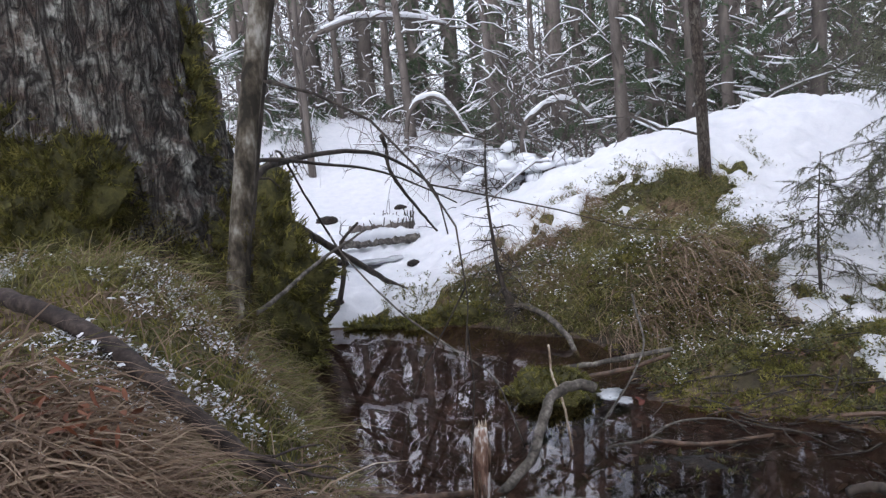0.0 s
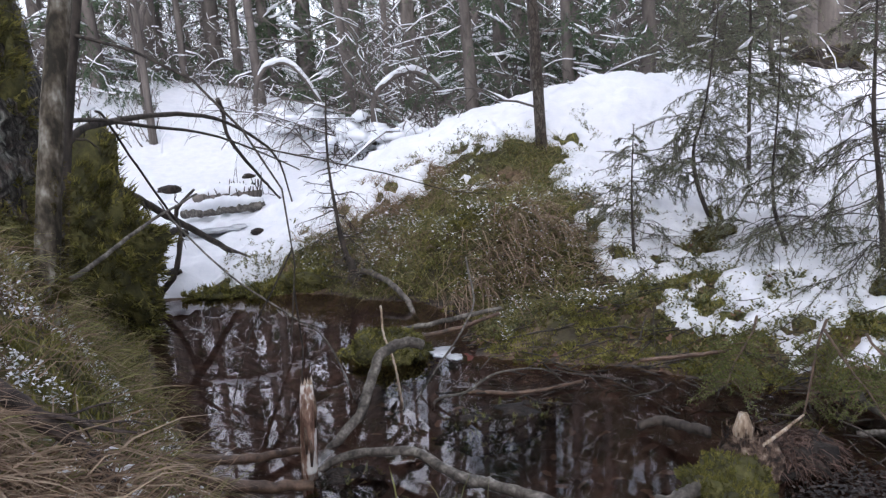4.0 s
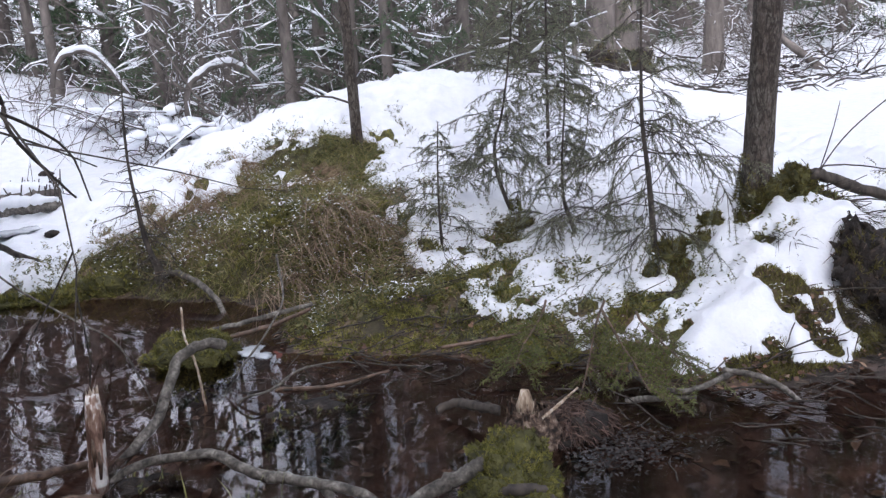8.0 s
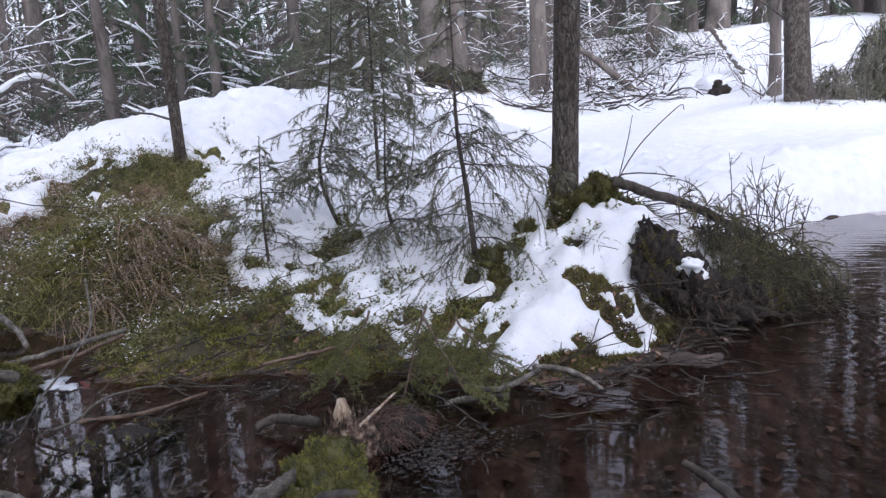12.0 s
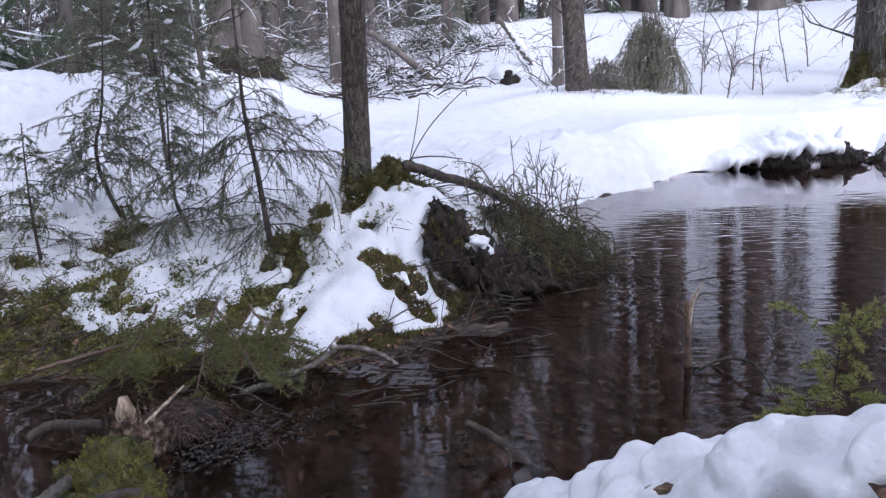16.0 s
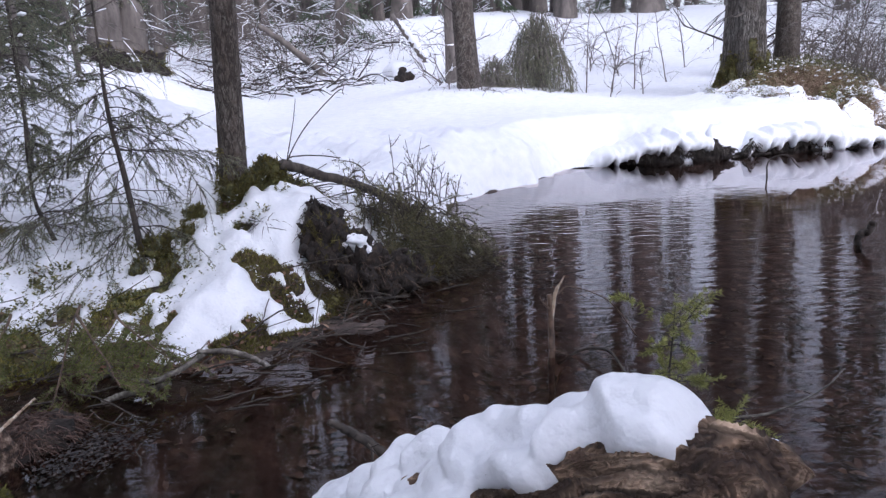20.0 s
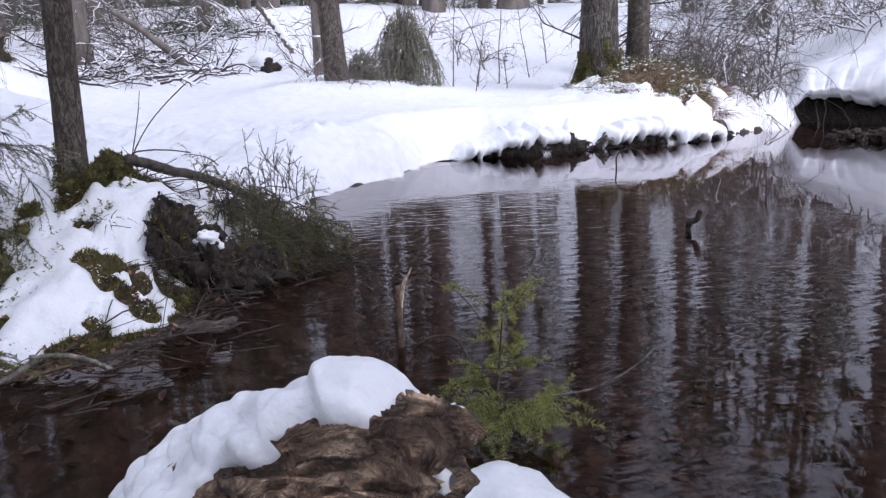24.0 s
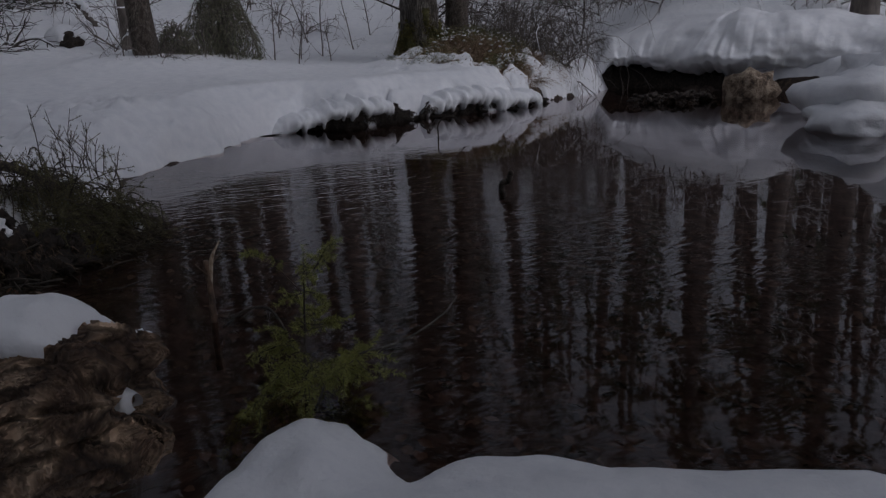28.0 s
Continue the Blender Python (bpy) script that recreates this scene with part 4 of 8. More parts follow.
for x, y, r in STEMS:
    if r < 0.10:
        plant(bares, r, x, y, (r / 0.09, 1.0), rng_forest)
    else:
        plant(poles, r, x, y, (r / 0.16, 1.0), rng_forest)
# the wood that closes the view all round
count = 0
placed = [(x, y) for x, y, r in STEMS]
while count < 205:
    a, dist = rng_forest.uniform(-0.75, 2.15), rng_forest.uniform(15.5, 46) if count < 165 else rng_forest.uniform(27, 56)
    x, y = dist * math.sin(a), dist * math.cos(a)
    if count >= 165 and a < 0.7:
        continue
    open_slope = 0.95 < a < 1.40 and dist < 25
    if open_slope or min(math.hypot(x - p[0], y - p[1]) for p in placed) < 0.9:
        continue
    if 0.62 < a < 0.95 and dist < 19:
        continue
    placed.append((x, y))
    count += 1
    pick = rng_forest.random()
    s = rng_forest.uniform(0.8, 1.25) * (1.0 if count < 165 else 1.2)
    ahead = a < 0.62
    if pick < (0.45 if ahead else 0.62):
        plant(poles, 0, x, y, (s, s), rng_forest)
    elif pick < (0.75 if ahead else 0.80):
        plant(bares, 0, x, y, (s * 1.1, s * 1.1), rng_forest)
    else:
        plant(greens, 0, x, y, (s, s), rng_forest)
for x, y, k, s in [(3.7, 12.6, 1, 0.9), (5.3, 12.9, 0, 1.1), (4.4, 13.6, 1, 1.0), (6.0, 11.6, 2, 1.0), (1.2, 14.5, 1, 0.7), (4.3, 14.8, 0, 1.0), (5.6, 16.0, 1, 1.0), (7.2, 12.6, 0, 0.9), (8.2, 13.6, 1, 0.9), (7.6, 10.6, 2, 0.9), (-3.4, 15, 1, 0.9), (2.2, 16.5, 0, 0.9)]:
    plant([greens[k]], 0, x, y, (s, s), rng_forest)
for k in range(50):
    a, dist = rng_forest.uniform(0.40, 1.28), rng_forest.uniform(24, 37)
    s = rng_forest.uniform(1.0, 1.35)
    plant(greens[:2] if k % 3 == 0 else poles, 0, dist * math.sin(a), dist * math.cos(a), (s, s), rng_forest)
for x, y, k, s in [(2.9, 11.4, 1, 0.75), (5.2, 10.2, 1, 0.85), (4.3, 10.9, 0, 0.95), (6.4, 9.9, 0, 0.8)]:
    plant([greens[k]], 0, x, y, (s, s), rng_forest)
# leafless undergrowth that fills the wood ahead
for k in range(14):
    a, dist = rng_forest.uniform(-0.30, 0.42), rng_forest.uniform(18, 27)
    plant(greens[:2], 0, dist * math.sin(a), dist * math.cos(a), (1.3, 1.5), rng_forest)
for k in range(30):
    a, dist = rng_forest.uniform(-0.8, 0.4), rng_forest.uniform(15, 27)
    s = rng_forest.uniform(0.35, 0.75)
    plant(bares, 0, dist * math.sin(a), dist * math.cos(a), (s, s), rng_forest)
# unseen trees added behind and beside the camera to shade the snow and water
for k in range(30):
    a, dist = rng_forest.uniform(2.45, 5.0), rng_forest.uniform(5.5, 14)
    plant(greens[:2] if k % 2 else poles, 0, dist * math.sin(a), dist * math.cos(a) - 0.5, (1.7, 1.45), rng_forest)
for k in range(16):
    a, dist = rng_forest.uniform(2.3, 5.4), rng_forest.uniform(7, 22)
    plant(poles if k % 3 else greens[:2], 0, dist * math.sin(a), dist * math.cos(a), (1.0, 1.0), rng_forest)


def big_trunk(seed, place, h, radii, label, bark, lean=(0, 0), moss=0.0, flutes=0.2, name="tree", group="", stubs=6, moss_r=1.25, flare=0.35, furrow=0.0, crown=None):
    """A near tree: fluted trunk, moss round its foot, dead branch stubs, a few high limbs, an unseen crown added for
    shade.
    """
    rng = np.random.default_rng(seed)
    x, y = place[:2]
    root = thing(name, (x, y, ground_at(x, y)), label, "tree", group)
    stem, wood = Build(), Build()
    pts, rr = trunk_mesh(stem, [(0, 0, -0.25), (lean[0] * 0.15, lean[1] * 0.15, h * 0.15), (lean[0] * 0.5, lean[1] * 0.5, h * 0.5), (lean[0], lean[1], h)],
                         radii, rng, 120 if furrow > 0.01 else 24, flutes, 0.05, 110 if furrow > 0.01 else 60, flare, furrow)
    top = len(pts) - 1
    stem.link("trunk", bark, root)
    for k in range(stubs):
        u = rng.uniform(0.12, 0.95)
        i = int(u ** 0.6 * top)
        a = rng.random() * 6.28
        w = np.array([math.cos(a), math.sin(a), rng.uniform(-0.2, 0.5)])
        twigs(wood, rng, pts[i] + w * rr[i] * 0.8, w, rng.uniform(0.25, 1.6), min(0.02, rr[i] * 0.25), 1, None, 0.3, 0.4, 0.8, 3, 5)
    if stubs:
        tagged(wood.link("branchwork", DARKWOOD, root), kind="stuff")
    # crown: unseen boughs added above the view to darken the snow and water below
    if crown:
        low, reach, boughs = crown
        bough, green = Build(), Build()
        for k in range(boughs):
            u = (k + rng.random()) / boughs
            z = low + (h - low) * u
            i = int(np.clip(np.searchsorted(pts[:, 2], z), 0, top))
            a = k * 2.4 + rng.random()
            line = wander(rng, pts[i], (math.cos(a), math.sin(a), rng.uniform(0.0, 0.4)), reach * (1.05 - 0.75 * u) * rng.uniform(0.7, 1.1), 6, 0.2, 0.35)
            bough.tube(line, np.linspace(0.035, 0.006, 7), 5, cap=False)
            for q in range(14):
                j = rng.integers(1, 6)
                tw = wander(rng, line[j], unit(line[j + 1] - line[j]) * 0.6 + rng.normal(size=3) * 0.6 + np.array([0, 0, -0.3]), reach * rng.uniform(0.15, 0.35), 3, 0.3, 0.5)
                needled(green, rng, tw, 0.03, 0.12, 0.05, 0.7)
        tagged(bough.link("boughs", DARKWOOD, root), kind="stuff")
        tagged(green.link("foliage", NEEDLE, root, "unseen green crown added overhead to shade the near snow"), kind="stuff")
    if moss:
        n = int(11000 * moss * max(rr[0], 0.1) * 10)
        th, hh = rng.random(n) * 6.28, rng.random(n) ** 1.7 * moss
        i = np.clip(np.searchsorted(pts[:, 2], hh), 0, top)
        rad = rr[i] * (1.0 + (moss_r - 1) * np.exp(-hh / moss * 2)) * rng.uniform(0.97, 1.04, n)
        keepm = value_noise(th * 2.2, hh * 6, 5) > 0.25 + 0.5 * hh / moss
        c = np.stack([pts[i, 0] + np.cos(th) * rad, pts[i, 1] + np.sin(th) * rad, hh - 0.04], -1)[keepm]
        w = np.stack([np.cos(th), np.sin(th), rng.normal(size=n) * 0.7], -1)[keepm]
        mb = Build()
        mb.blades(c, w, rng.uniform(0.010, 0.026, len(c)), 0.006)
        tagged(mb.link("moss", DARKMOSS, root, "green-brown moss round the foot"), kind="stuff")
    return root


# the slim tree on the mound, the moss-footed tree by the water, the three across the pond
big_trunk(21, (2.17, 6.02), 9, [0.048, 0.046, 0.043, 0.04], "slim brown conifer stem on the snowy mound crest", BARK, (-0.25, 0.1), 0.12, 0.1, "slim_tree", stubs=4, flare=0.3, crown=(3.8, 1.4, 22))
big_trunk(22, (3.105, 2.545), 11, [0.068, 0.066, 0.06, 0.05], "brown spruce trunk with a moss-covered foot", BARK, (0.37, -0.3), 0.30, 0.2, "mossy_tree", stubs=5, moss_r=1.6, flare=0.35, furrow=0.004, crown=(2.8, 2.5, 130))
big_trunk(23, (11.9, 6.0), 15, [0.19, 0.18, 0.15, 0.1], "dark spruce trunk beyond the snowy bank", BARK, (-0.9, 0.4), 0.0, 0.15, "dark_spruce", stubs=12, flare=0.3)
big_trunk(24, (13.8, 1.8), 17, [0.31, 0.29, 0.25, 0.2], "thick grey trunk with a mossy base across the pond", BARK_THICK, (-0.3, 0.2), 0.55, 0.2, "thick_tree", stubs=10, flare=0.3)
big_trunk(25, (14.6, 1.25), 16, [0.19, 0.185, 0.17, 0.13], "straight brown trunk standing beside a thicker one", BARK, (0.0, 0.1), 0.0, 0.15, "straight_tree", stubs=10, flare=0.25)
# the great mossy tree on the near bank and the slim alders before it
old_tree = big_trunk(26, (-1.94, 4.25), 12, [0.60, 0.57, 0.50, 0.42], "huge old tree with cracked lichen-grey bark and mossy roots", BARK_GREY, (-0.6, 0.2), 0.9, 0.12, "old_tree", stubs=0, moss_r=1.12, flare=0.5, furrow=0.035, crown=(5.5, 4.0, 36))
big_trunk(27, (-0.74, 2.32), 6, [0.040, 0.035, 0.034, 0.028], "slim grey alder with pale lichen on its bark", BARK_BIRCH, (1.15, 1.1), 0.45, 0.1, "alder", stubs=0, flare=0.3, moss_r=1.1)
big_trunk(28, (-0.88, 2.86), 6, [0.028, 0.027, 0.025, 0.02], "thin dark stem leaning beside an alder", DARKWOOD, (1.3, 0.3), 0.0, 0.1, "thin_tree", stubs=3, flare=0.2)

# young spruces along the bank
# radius, share alive, branch reach, whorls, first branch, stem from the foot up
SPR = [(0.027, 0.02, 0.36, 17, 0.30, [(0.383, 4.70, -0.04), (0.388, 4.70, 0.117), (0.331, 4.72, 0.33), (0.303, 4.72, 0.59), (0.285, 4.72, 0.92), (0.314, 4.72, 1.367)]),
       (0.014, 0.85, 0.52, 13, 0.28, [(1.965, 3.695, 0.10), (1.915, 3.726, 0.222), (1.903, 3.733, 0.459), (1.907, 3.731, 0.723), (1.92, 3.724, 0.987)]),
       (0.017, 1.1, 0.56, 17, 0.40, [(2.415, 3.743, 0.37), (2.368, 3.77, 0.502), (2.324, 3.795, 0.68), (2.322, 3.796, 0.853), (2.367, 3.77, 1.02), (2.418, 3.741, 1.415), (2.47, 3.71, 2.1)]),
       (0.014, 0.95, 0.46, 15, 0.30, [(2.466, 3.159, 0.33), (2.436, 3.176, 0.434), (2.408, 3.192, 0.546), (2.404, 3.194, 0.765), (2.422, 3.184, 1.068), (2.427, 3.181, 1.55)]),
       (0.019, 0.80, 0.60, 20, 0.16, [(2.612, 2.693, 0.44), (2.586, 2.708, 0.681), (2.557, 2.724, 0.965), (2.555, 2.726, 1.32), (2.55, 2.728, 1.95)]),
       (0.011, 0.8, 0.36, 8, 0.45, [(3.289, 4.37, 0.42), (3.324, 4.351, 0.641), (3.359, 4.331, 0.798), (3.42, 4.30, 1.5)]),
       (0.022, 1.2, 0.95, 20, 0.52, [(3.3, 4.75, 0.44), (3.3, 4.75, 1.0), (3.32, 4.77, 1.7), (3.33, 4.78, 2.5)]),
       (0.04, 0.95, 1.1, 26, 0.10, [(4.9, 7.9, 0.9), (4.93, 7.9, 2.0), (5.0, 7.9, 3.2), (5.0, 7.9, 4.2)])]
for k, (r, live, reach, whorls, start, way) in enumerate(SPR):
    lab = "dead bare spruce sapling at the water's edge" if k == 0 else "young spruce with thin drooping needled branches in snow"
    way[0] = (way[0][0], way[0][1], min(way[0][2], ground_at(*way[0][:2]) + 0.02))
    tree = spruce(200 + k, way[-1][2] - way[0][2], r, lab, (0, 0), 0.0, live, reach, int(whorls * 1.25), start, 0.55, snowy=0.25 if k else 0.0, moss=0.12 if k in (0, 2) else 0.0, stem_line=way, dense=1.0 if k < 2 else 1.1)
    tree.location = way[0]


# ---- undergrowth of the wood ----
def brush(seed, h, label="leafless thicket of thin twigs loaded with snow", stems=9, load=True, name="bush"):
    rng = np.random.default_rng(seed)
    root = thing(name, (0, 0, 0), label, "bush", "snowy thickets")
    wood, white = Build(), Build()
    for k in range(stems):
        a = rng.random() * 6.28
        twigs(wood, rng, (0.2 * math.cos(a) * h * 0.3, 0.2 * math.sin(a) * h * 0.3, -0.08), (math.cos(a) * 0.45, math.sin(a) * 0.45, 1), h * rng.uniform(0.6, 1.1), 0.012 * h ** 0.5, 2, white if load else None, 0.9, 0.5, 0.9, 5, 4)
    tagged(wood.link("stemwork", BARK_FAR, root), kind="stuff")
    if white.v:
        tagged(white.link("snow_load", SNOW_FAR, root, "snow lying on the twigs"), kind="stuff")
    return root


bushes = [brush(300, 2.4), brush(301, 1.7), brush(302, 3.2)]
light_bush = [brush(303, 1.6, "thin bare shrub with fine grey twigs", 10, False)]
rng_brush = np.random.default_rng(17)
for k in range(70):
    a, dist = rng_brush.uniform(-0.55, 0.62), rng_brush.uniform(11.5, 26)
    x, y = dist * math.sin(a), dist * math.cos(a)
    if dist < 14 and x < 0.3:
        continue
    s = rng_brush.uniform(0.7, 1.25)
    plant(bushes, 0, x, y, (s, s), rng_brush)
for k in range(22):
    a, dist = rng_brush.uniform(0.62, 1.0), rng_brush.uniform(17, 26)
    s = rng_brush.uniform(0.4, 0.9)
    plant(bushes, 0, dist * math.sin(a), dist * math.cos(a), (s, s), rng_brush)
for k in range(18):
    a, dist = rng_brush.uniform(1.50, 2.0), rng_brush.uniform(16.5, 26)
    s = rng_brush.uniform(0.5, 0.9)
    plant(bushes, 0, dist * math.sin(a), dist * math.cos(a), (s, s), rng_brush)
for k in range(28):
    a, dist = rng_brush.uniform(1.44, 1.98), rng_brush.uniform(15.6, 23)
    s = rng_brush.uniform(0.35, 0.85)
    plant(bushes, 0, dist * math.sin(a), dist * math.cos(a), (s, s), rng_brush)
for x, y, s in [(14.6, 0.9, 0.8), (14.2, 0.2, 0.8), (14.8, -0.3, 0.9), (13.5, -0.2, 0.6), (14.3, -0.6, 0.7), (15.2, 1.2, 1.1), (12.1, 5.75, 0.8), (11.6, 5.8, 0.6), (14.9, 0.5, 1.0), (15.4, 0.1, 1.1), (14.4, -0.2, 0.9), (13.7, -0.6, 0.7), (14.0, -0.9, 0.9), (17, 5.5, 1.0), (19, 7.4, 1.1)]:
    plant(light_bush, 0, x, y, (s, s), rng_brush)


def whip(x, y, h, seed):
    """A thin upright sapling with a few short shoots."""
    rng = np.random.default_rng(seed)
    root = thing("bare_sapling", (x, y, ground_at(x, y)), "thin leafless sapling standing in the snow", "sapling", "bare saplings on the slope")
    stem, wood = Build(), Build()
    pts = wander(rng, (0, 0, -0.1), (rng.normal() * 0.08, rng.normal() * 0.08, 1), h, 9, 0.16)
    stem.tube(pts, np.linspace(0.014, 0.004, 10), 5)
    for k in range(14):
        i = rng.integers(1, 9)
        twigs(wood, rng, pts[i], (rng.normal() * 0.7, rng.normal() * 0.7, 0.8), h * rng.uniform(0.08, 0.25), 0.005, 1, None, 0.0, 0.4, 0.7, 3, 3)
    stem.link("trunk", BARK_FAR, root)
    tagged(wood.link("branchwork", BARK_FAR, root), kind="stuff")


for k, (x, y, h) in enumerate([(13.6, 4.5, 2.2), (14.2, 4.2, 1.6), (14.7, 3.9, 2.6), (15.6, 3.5, 2.0), (14.0, 3.5, 1.2), (16.4, 4.8, 2.8), (13.2, 3.9, 1.0), (17.2, 3.6, 2.4), (11.5, 6.2, 1.5), (11.7, 5.6, 1.2), (12.3, 5.2, 1.0), (15.2, 0.9, 2.4), (14.9, 0.2, 2.0), (15.6, 0.3, 2.6)]):
    whip(x, y, h, 320 + k)


def limb(name, label, knots, radii, mat, category="branch", group="", sides=8, rough=0.18, seed=1, snow=None, twig=0, count=26, parent=None):
    """One crooked stick, branch or log through a few knots, with side twigs and snow along it where it carries some."""
    rng = np.random.default_rng(seed)
    pts = curve_points(knots, count)
    pts[1:-1] += rng.normal(size=(count - 2, 3)) * np.mean(radii) * 0.12
    rr = np.interp(np.linspace(0, 1, count), np.linspace(0, 1, len(radii)), radii)
    root = thing(name, tuple(pts[0]), label, category, group) if parent is None else parent
    o = pts[0] if parent is None else np.zeros(3)
    b = Build()
    b.tube(pts - o, rr, sides, rough, rng)
    b.link("stem", mat, root)
    if twig:
        w = Build()
        for k in range(twig):
            i = rng.integers(2, count - 1)
            way = unit(pts[i] - pts[i - 1]) * 0.6 + rng.normal(size=3) * 0.7
            twigs(w, rng, pts[i] - o, way, rng.uniform(3, 9) * np.mean(radii) * 1.5, rr[i] * 0.45, 1, None, 0.15, 0.5, 0.8, 3, 4)
        tagged(w.link("twigwork", mat, root), kind="stuff")
    if snow:
        s = Build()
        for a, c, deep in snow:
            i, j = int(a * (count - 1)), int(c * (count - 1)) + 1
            q = pts[i:j] - o + np.stack([0 * rr[i:j], 0 * rr[i:j], rr[i:j] * 0.75 + deep * 0.4], -1)
            taper = np.sin(np.linspace(0.15, 3.0, len(q))) ** 0.5
            s.tube(q, (rr[i:j] * 0.75 + deep * 0.6) * taper * rng.uniform(0.8, 1.2, len(q)), 9, 0.25, rng)
        s.link("snow_ridge", SNOW, root, "ridge of snow along the top")
    return root


STICKLINE = [(-1.08, 1.70, 0.90), (-0.94, 1.63, 0.87), (-0.74, 1.52, 0.80), (-0.59, 1.42, 0.715), (-0.45, 1.33, 0.63), (-0.36, 1.30, 0.56), (-0.27, 1.25, 0.46)]
STICKBARK = noisy("brown_stick_bark", [(0.32, (0.014, 0.009, 0.007)), (0.5, (0.040, 0.027, 0.022)), (0.7, (0.095, 0.072, 0.060))], 40, 0.8, 0.7, 0.005, fine=140)
# bent, snow-laden saplings and boughs in the wood
limb("bent_sapling", "thin sapling bowed into an arch under snow", [(1.25, 11.4, 0.5), (1.32, 11.41, 1.40), (1.53, 11.48, 1.69), (1.86, 11.54, 1.84), (2.17, 11.59, 1.79), (2.43, 11.64, 1.54), (2.75, 11.68, 0.9)],
     [0.05, 0.045, 0.04, 0.035], BARK_FAR, "tree", "bowed saplings", snow=[(0.22, 0.85, 0.035)], seed=31)
limb("bent_sapling", "thin sapling bowed into an arch under snow", [(-0.6, 13.97, 0.9), (-0.58, 13.97, 1.47), (-0.47, 13.97, 2.04), (-0.13, 13.98, 2.28), (0.28, 13.98, 2.09), (0.9, 13.96, 1.0)],
     [0.05, 0.045, 0.04, 0.03], BARK_FAR, "tree", "bowed saplings", snow=[(0.4, 0.95, 0.045)], seed=32)
limb("snowy_bough", "long bough reaching out under a line of snow", [(8.5, 12.9, 3.75), (7.46, 14.15, 3.14), (7.00, 14.71, 2.79), (6.54, 15.25, 2.67), (5.9, 15.95, 2.75)],
     [0.10, 0.08, 0.07, 0.04], BARK_FAR, snow=[(0.1, 0.98, 0.05)], seed=33, twig=6)
limb("snowy_bough", "thin bough curving over under a line of snow", [(-2.6, 14.7, 1.2), (-2.48, 14.77, 3.33), (-1.83, 15.37, 3.98), (-1.18, 15.94, 4.18), (-0.26, 16.48, 4.18), (0.60, 16.97, 4.03)],
     [0.07, 0.06, 0.05, 0.03], BARK_FAR, snow=[(0.35, 0.98, 0.07)], seed=34, twig=6)
for k, (x, y, s) in enumerate([(1.0, 11.2, 1.0), (1.5, 11.0, 0.8), (2.0, 10.7, 0.6), (0.3, 13.4, 1.0), (0.9, 13.0, 0.8), (3.0, 11.2, 0.6)]):
    rng = np.random.default_rng(400 + k)
    root = thing("snowy_shrub", (x, y, ground_at(x, y)), "low shrub buried under clumps of fresh snow", "bush", "snow-buried shrubs")
    b, w = Build(), Build()
    for j in range(24):
        a, r = rng.random() * 6.28, rng.random() ** 0.5 * 0.6 * s
        b.lumps([(r * math.cos(a), r * math.sin(a), 0.25 * s + rng.random() * 0.6 * s * (1 - r / s))], [[0.20 * s * rng.uniform(0.6, 1.2), 0.20 * s * rng.uniform(0.6, 1.2), 0.09 * s]], rng, 0.6)
    for j in range(14):
        a = rng.random() * 6.28
        twigs(w, rng, (0, 0, -0.05), (math.cos(a), math.sin(a), 1.0), 1.1 * s, 0.012, 2, None, 0.8, 0.5, 0.9, 4, 4)
    b.link("snow_load", SNOW_FAR, root, "clumps of fresh snow")
    tagged(w.link("stemwork", DARKWOOD, root), kind="stuff")


limb("stream_log", "snow-topped log lying across the frozen stream", [(-1.8, 10.1, 0.12), (-0.9, 10.35, 0.14), (0.1, 10.7, 0.16)], [0.09, 0.1, 0.09], BARK_FAR, "log", snow=[(0.0, 1.0, 0.08)], seed=35)
limb("stream_log", "short snowy log beside the stream", [(-1.3, 8.6, 0.08), (-0.7, 8.8, 0.10), (-0.2, 8.9, 0.08)], [0.06, 0.07, 0.06], BARK_FAR, "log", snow=[(0.1, 0.95, 0.06)], seed=36)

limb("stream_log", "snow-topped log across the frozen brook", [(-1.25, 9.75, 0.30), (-0.8, 9.45, 0.34), (-0.4, 9.2, 0.34)], [0.05, 0.06, 0.05], BARK_FAR, "log", snow=[(0.0, 1.0, 0.05)], seed=37)
limb("stream_log", "grey log bridging the ice under a ledge of snow", [(-1.05, 7.4, 0.34), (-0.65, 6.95, 0.40), (-0.25, 6.6, 0.44)], [0.045, 0.05, 0.045], GREYWOOD, "log", snow=[(0.0, 1.0, 0.04)], seed=38)
b, rng = Build(), np.random.default_rng(39)
brook_ice = thing("brook_ice", (-0.60, 6.22, 0.30), "grey sheet of ice in the frozen brook", "ice")
b.lumps([(0, 0, 0), (0.2, 0.05, 0.01), (-0.2, -0.03, -0.005)], [[0.20, 0.12, 0.02], [0.14, 0.09, 0.02], [0.12, 0.10, 0.02]], rng, 0.4, True)
b.link("sheet", ICE, brook_ice)
for x, y, r in [(-0.92, 6.08, 0.09), (-0.28, 6.1, 0.06), (-1.75, 11.0, 0.16), (-0.66, 11.4, 0.10), (-0.98, 5.35, 0.08), (-0.82, 5.2, 0.05)]:
    d = shore_distance(np.array([x]), np.array([y]))
    z = ground_at(x, y) + max(float(snow_depth(np.array([x]), np.array([y]), d)[0]), 0.0)
    root = thing("snowy_stone", (x, y, z), "dark stone with snow lying against it", "stone", "stones in the brook")
    b = Build()
    v, f = BALL2
    b.add(v * (1 + 0.25 * np.array([noise.fractal(Vector(q * 1.6 + x), 0.9, 2.1, 4) for q in v])[:, None]) * (r, r * 0.9, r * 0.5), f)
    b.link("stone", SOIL, root)
b = Build()
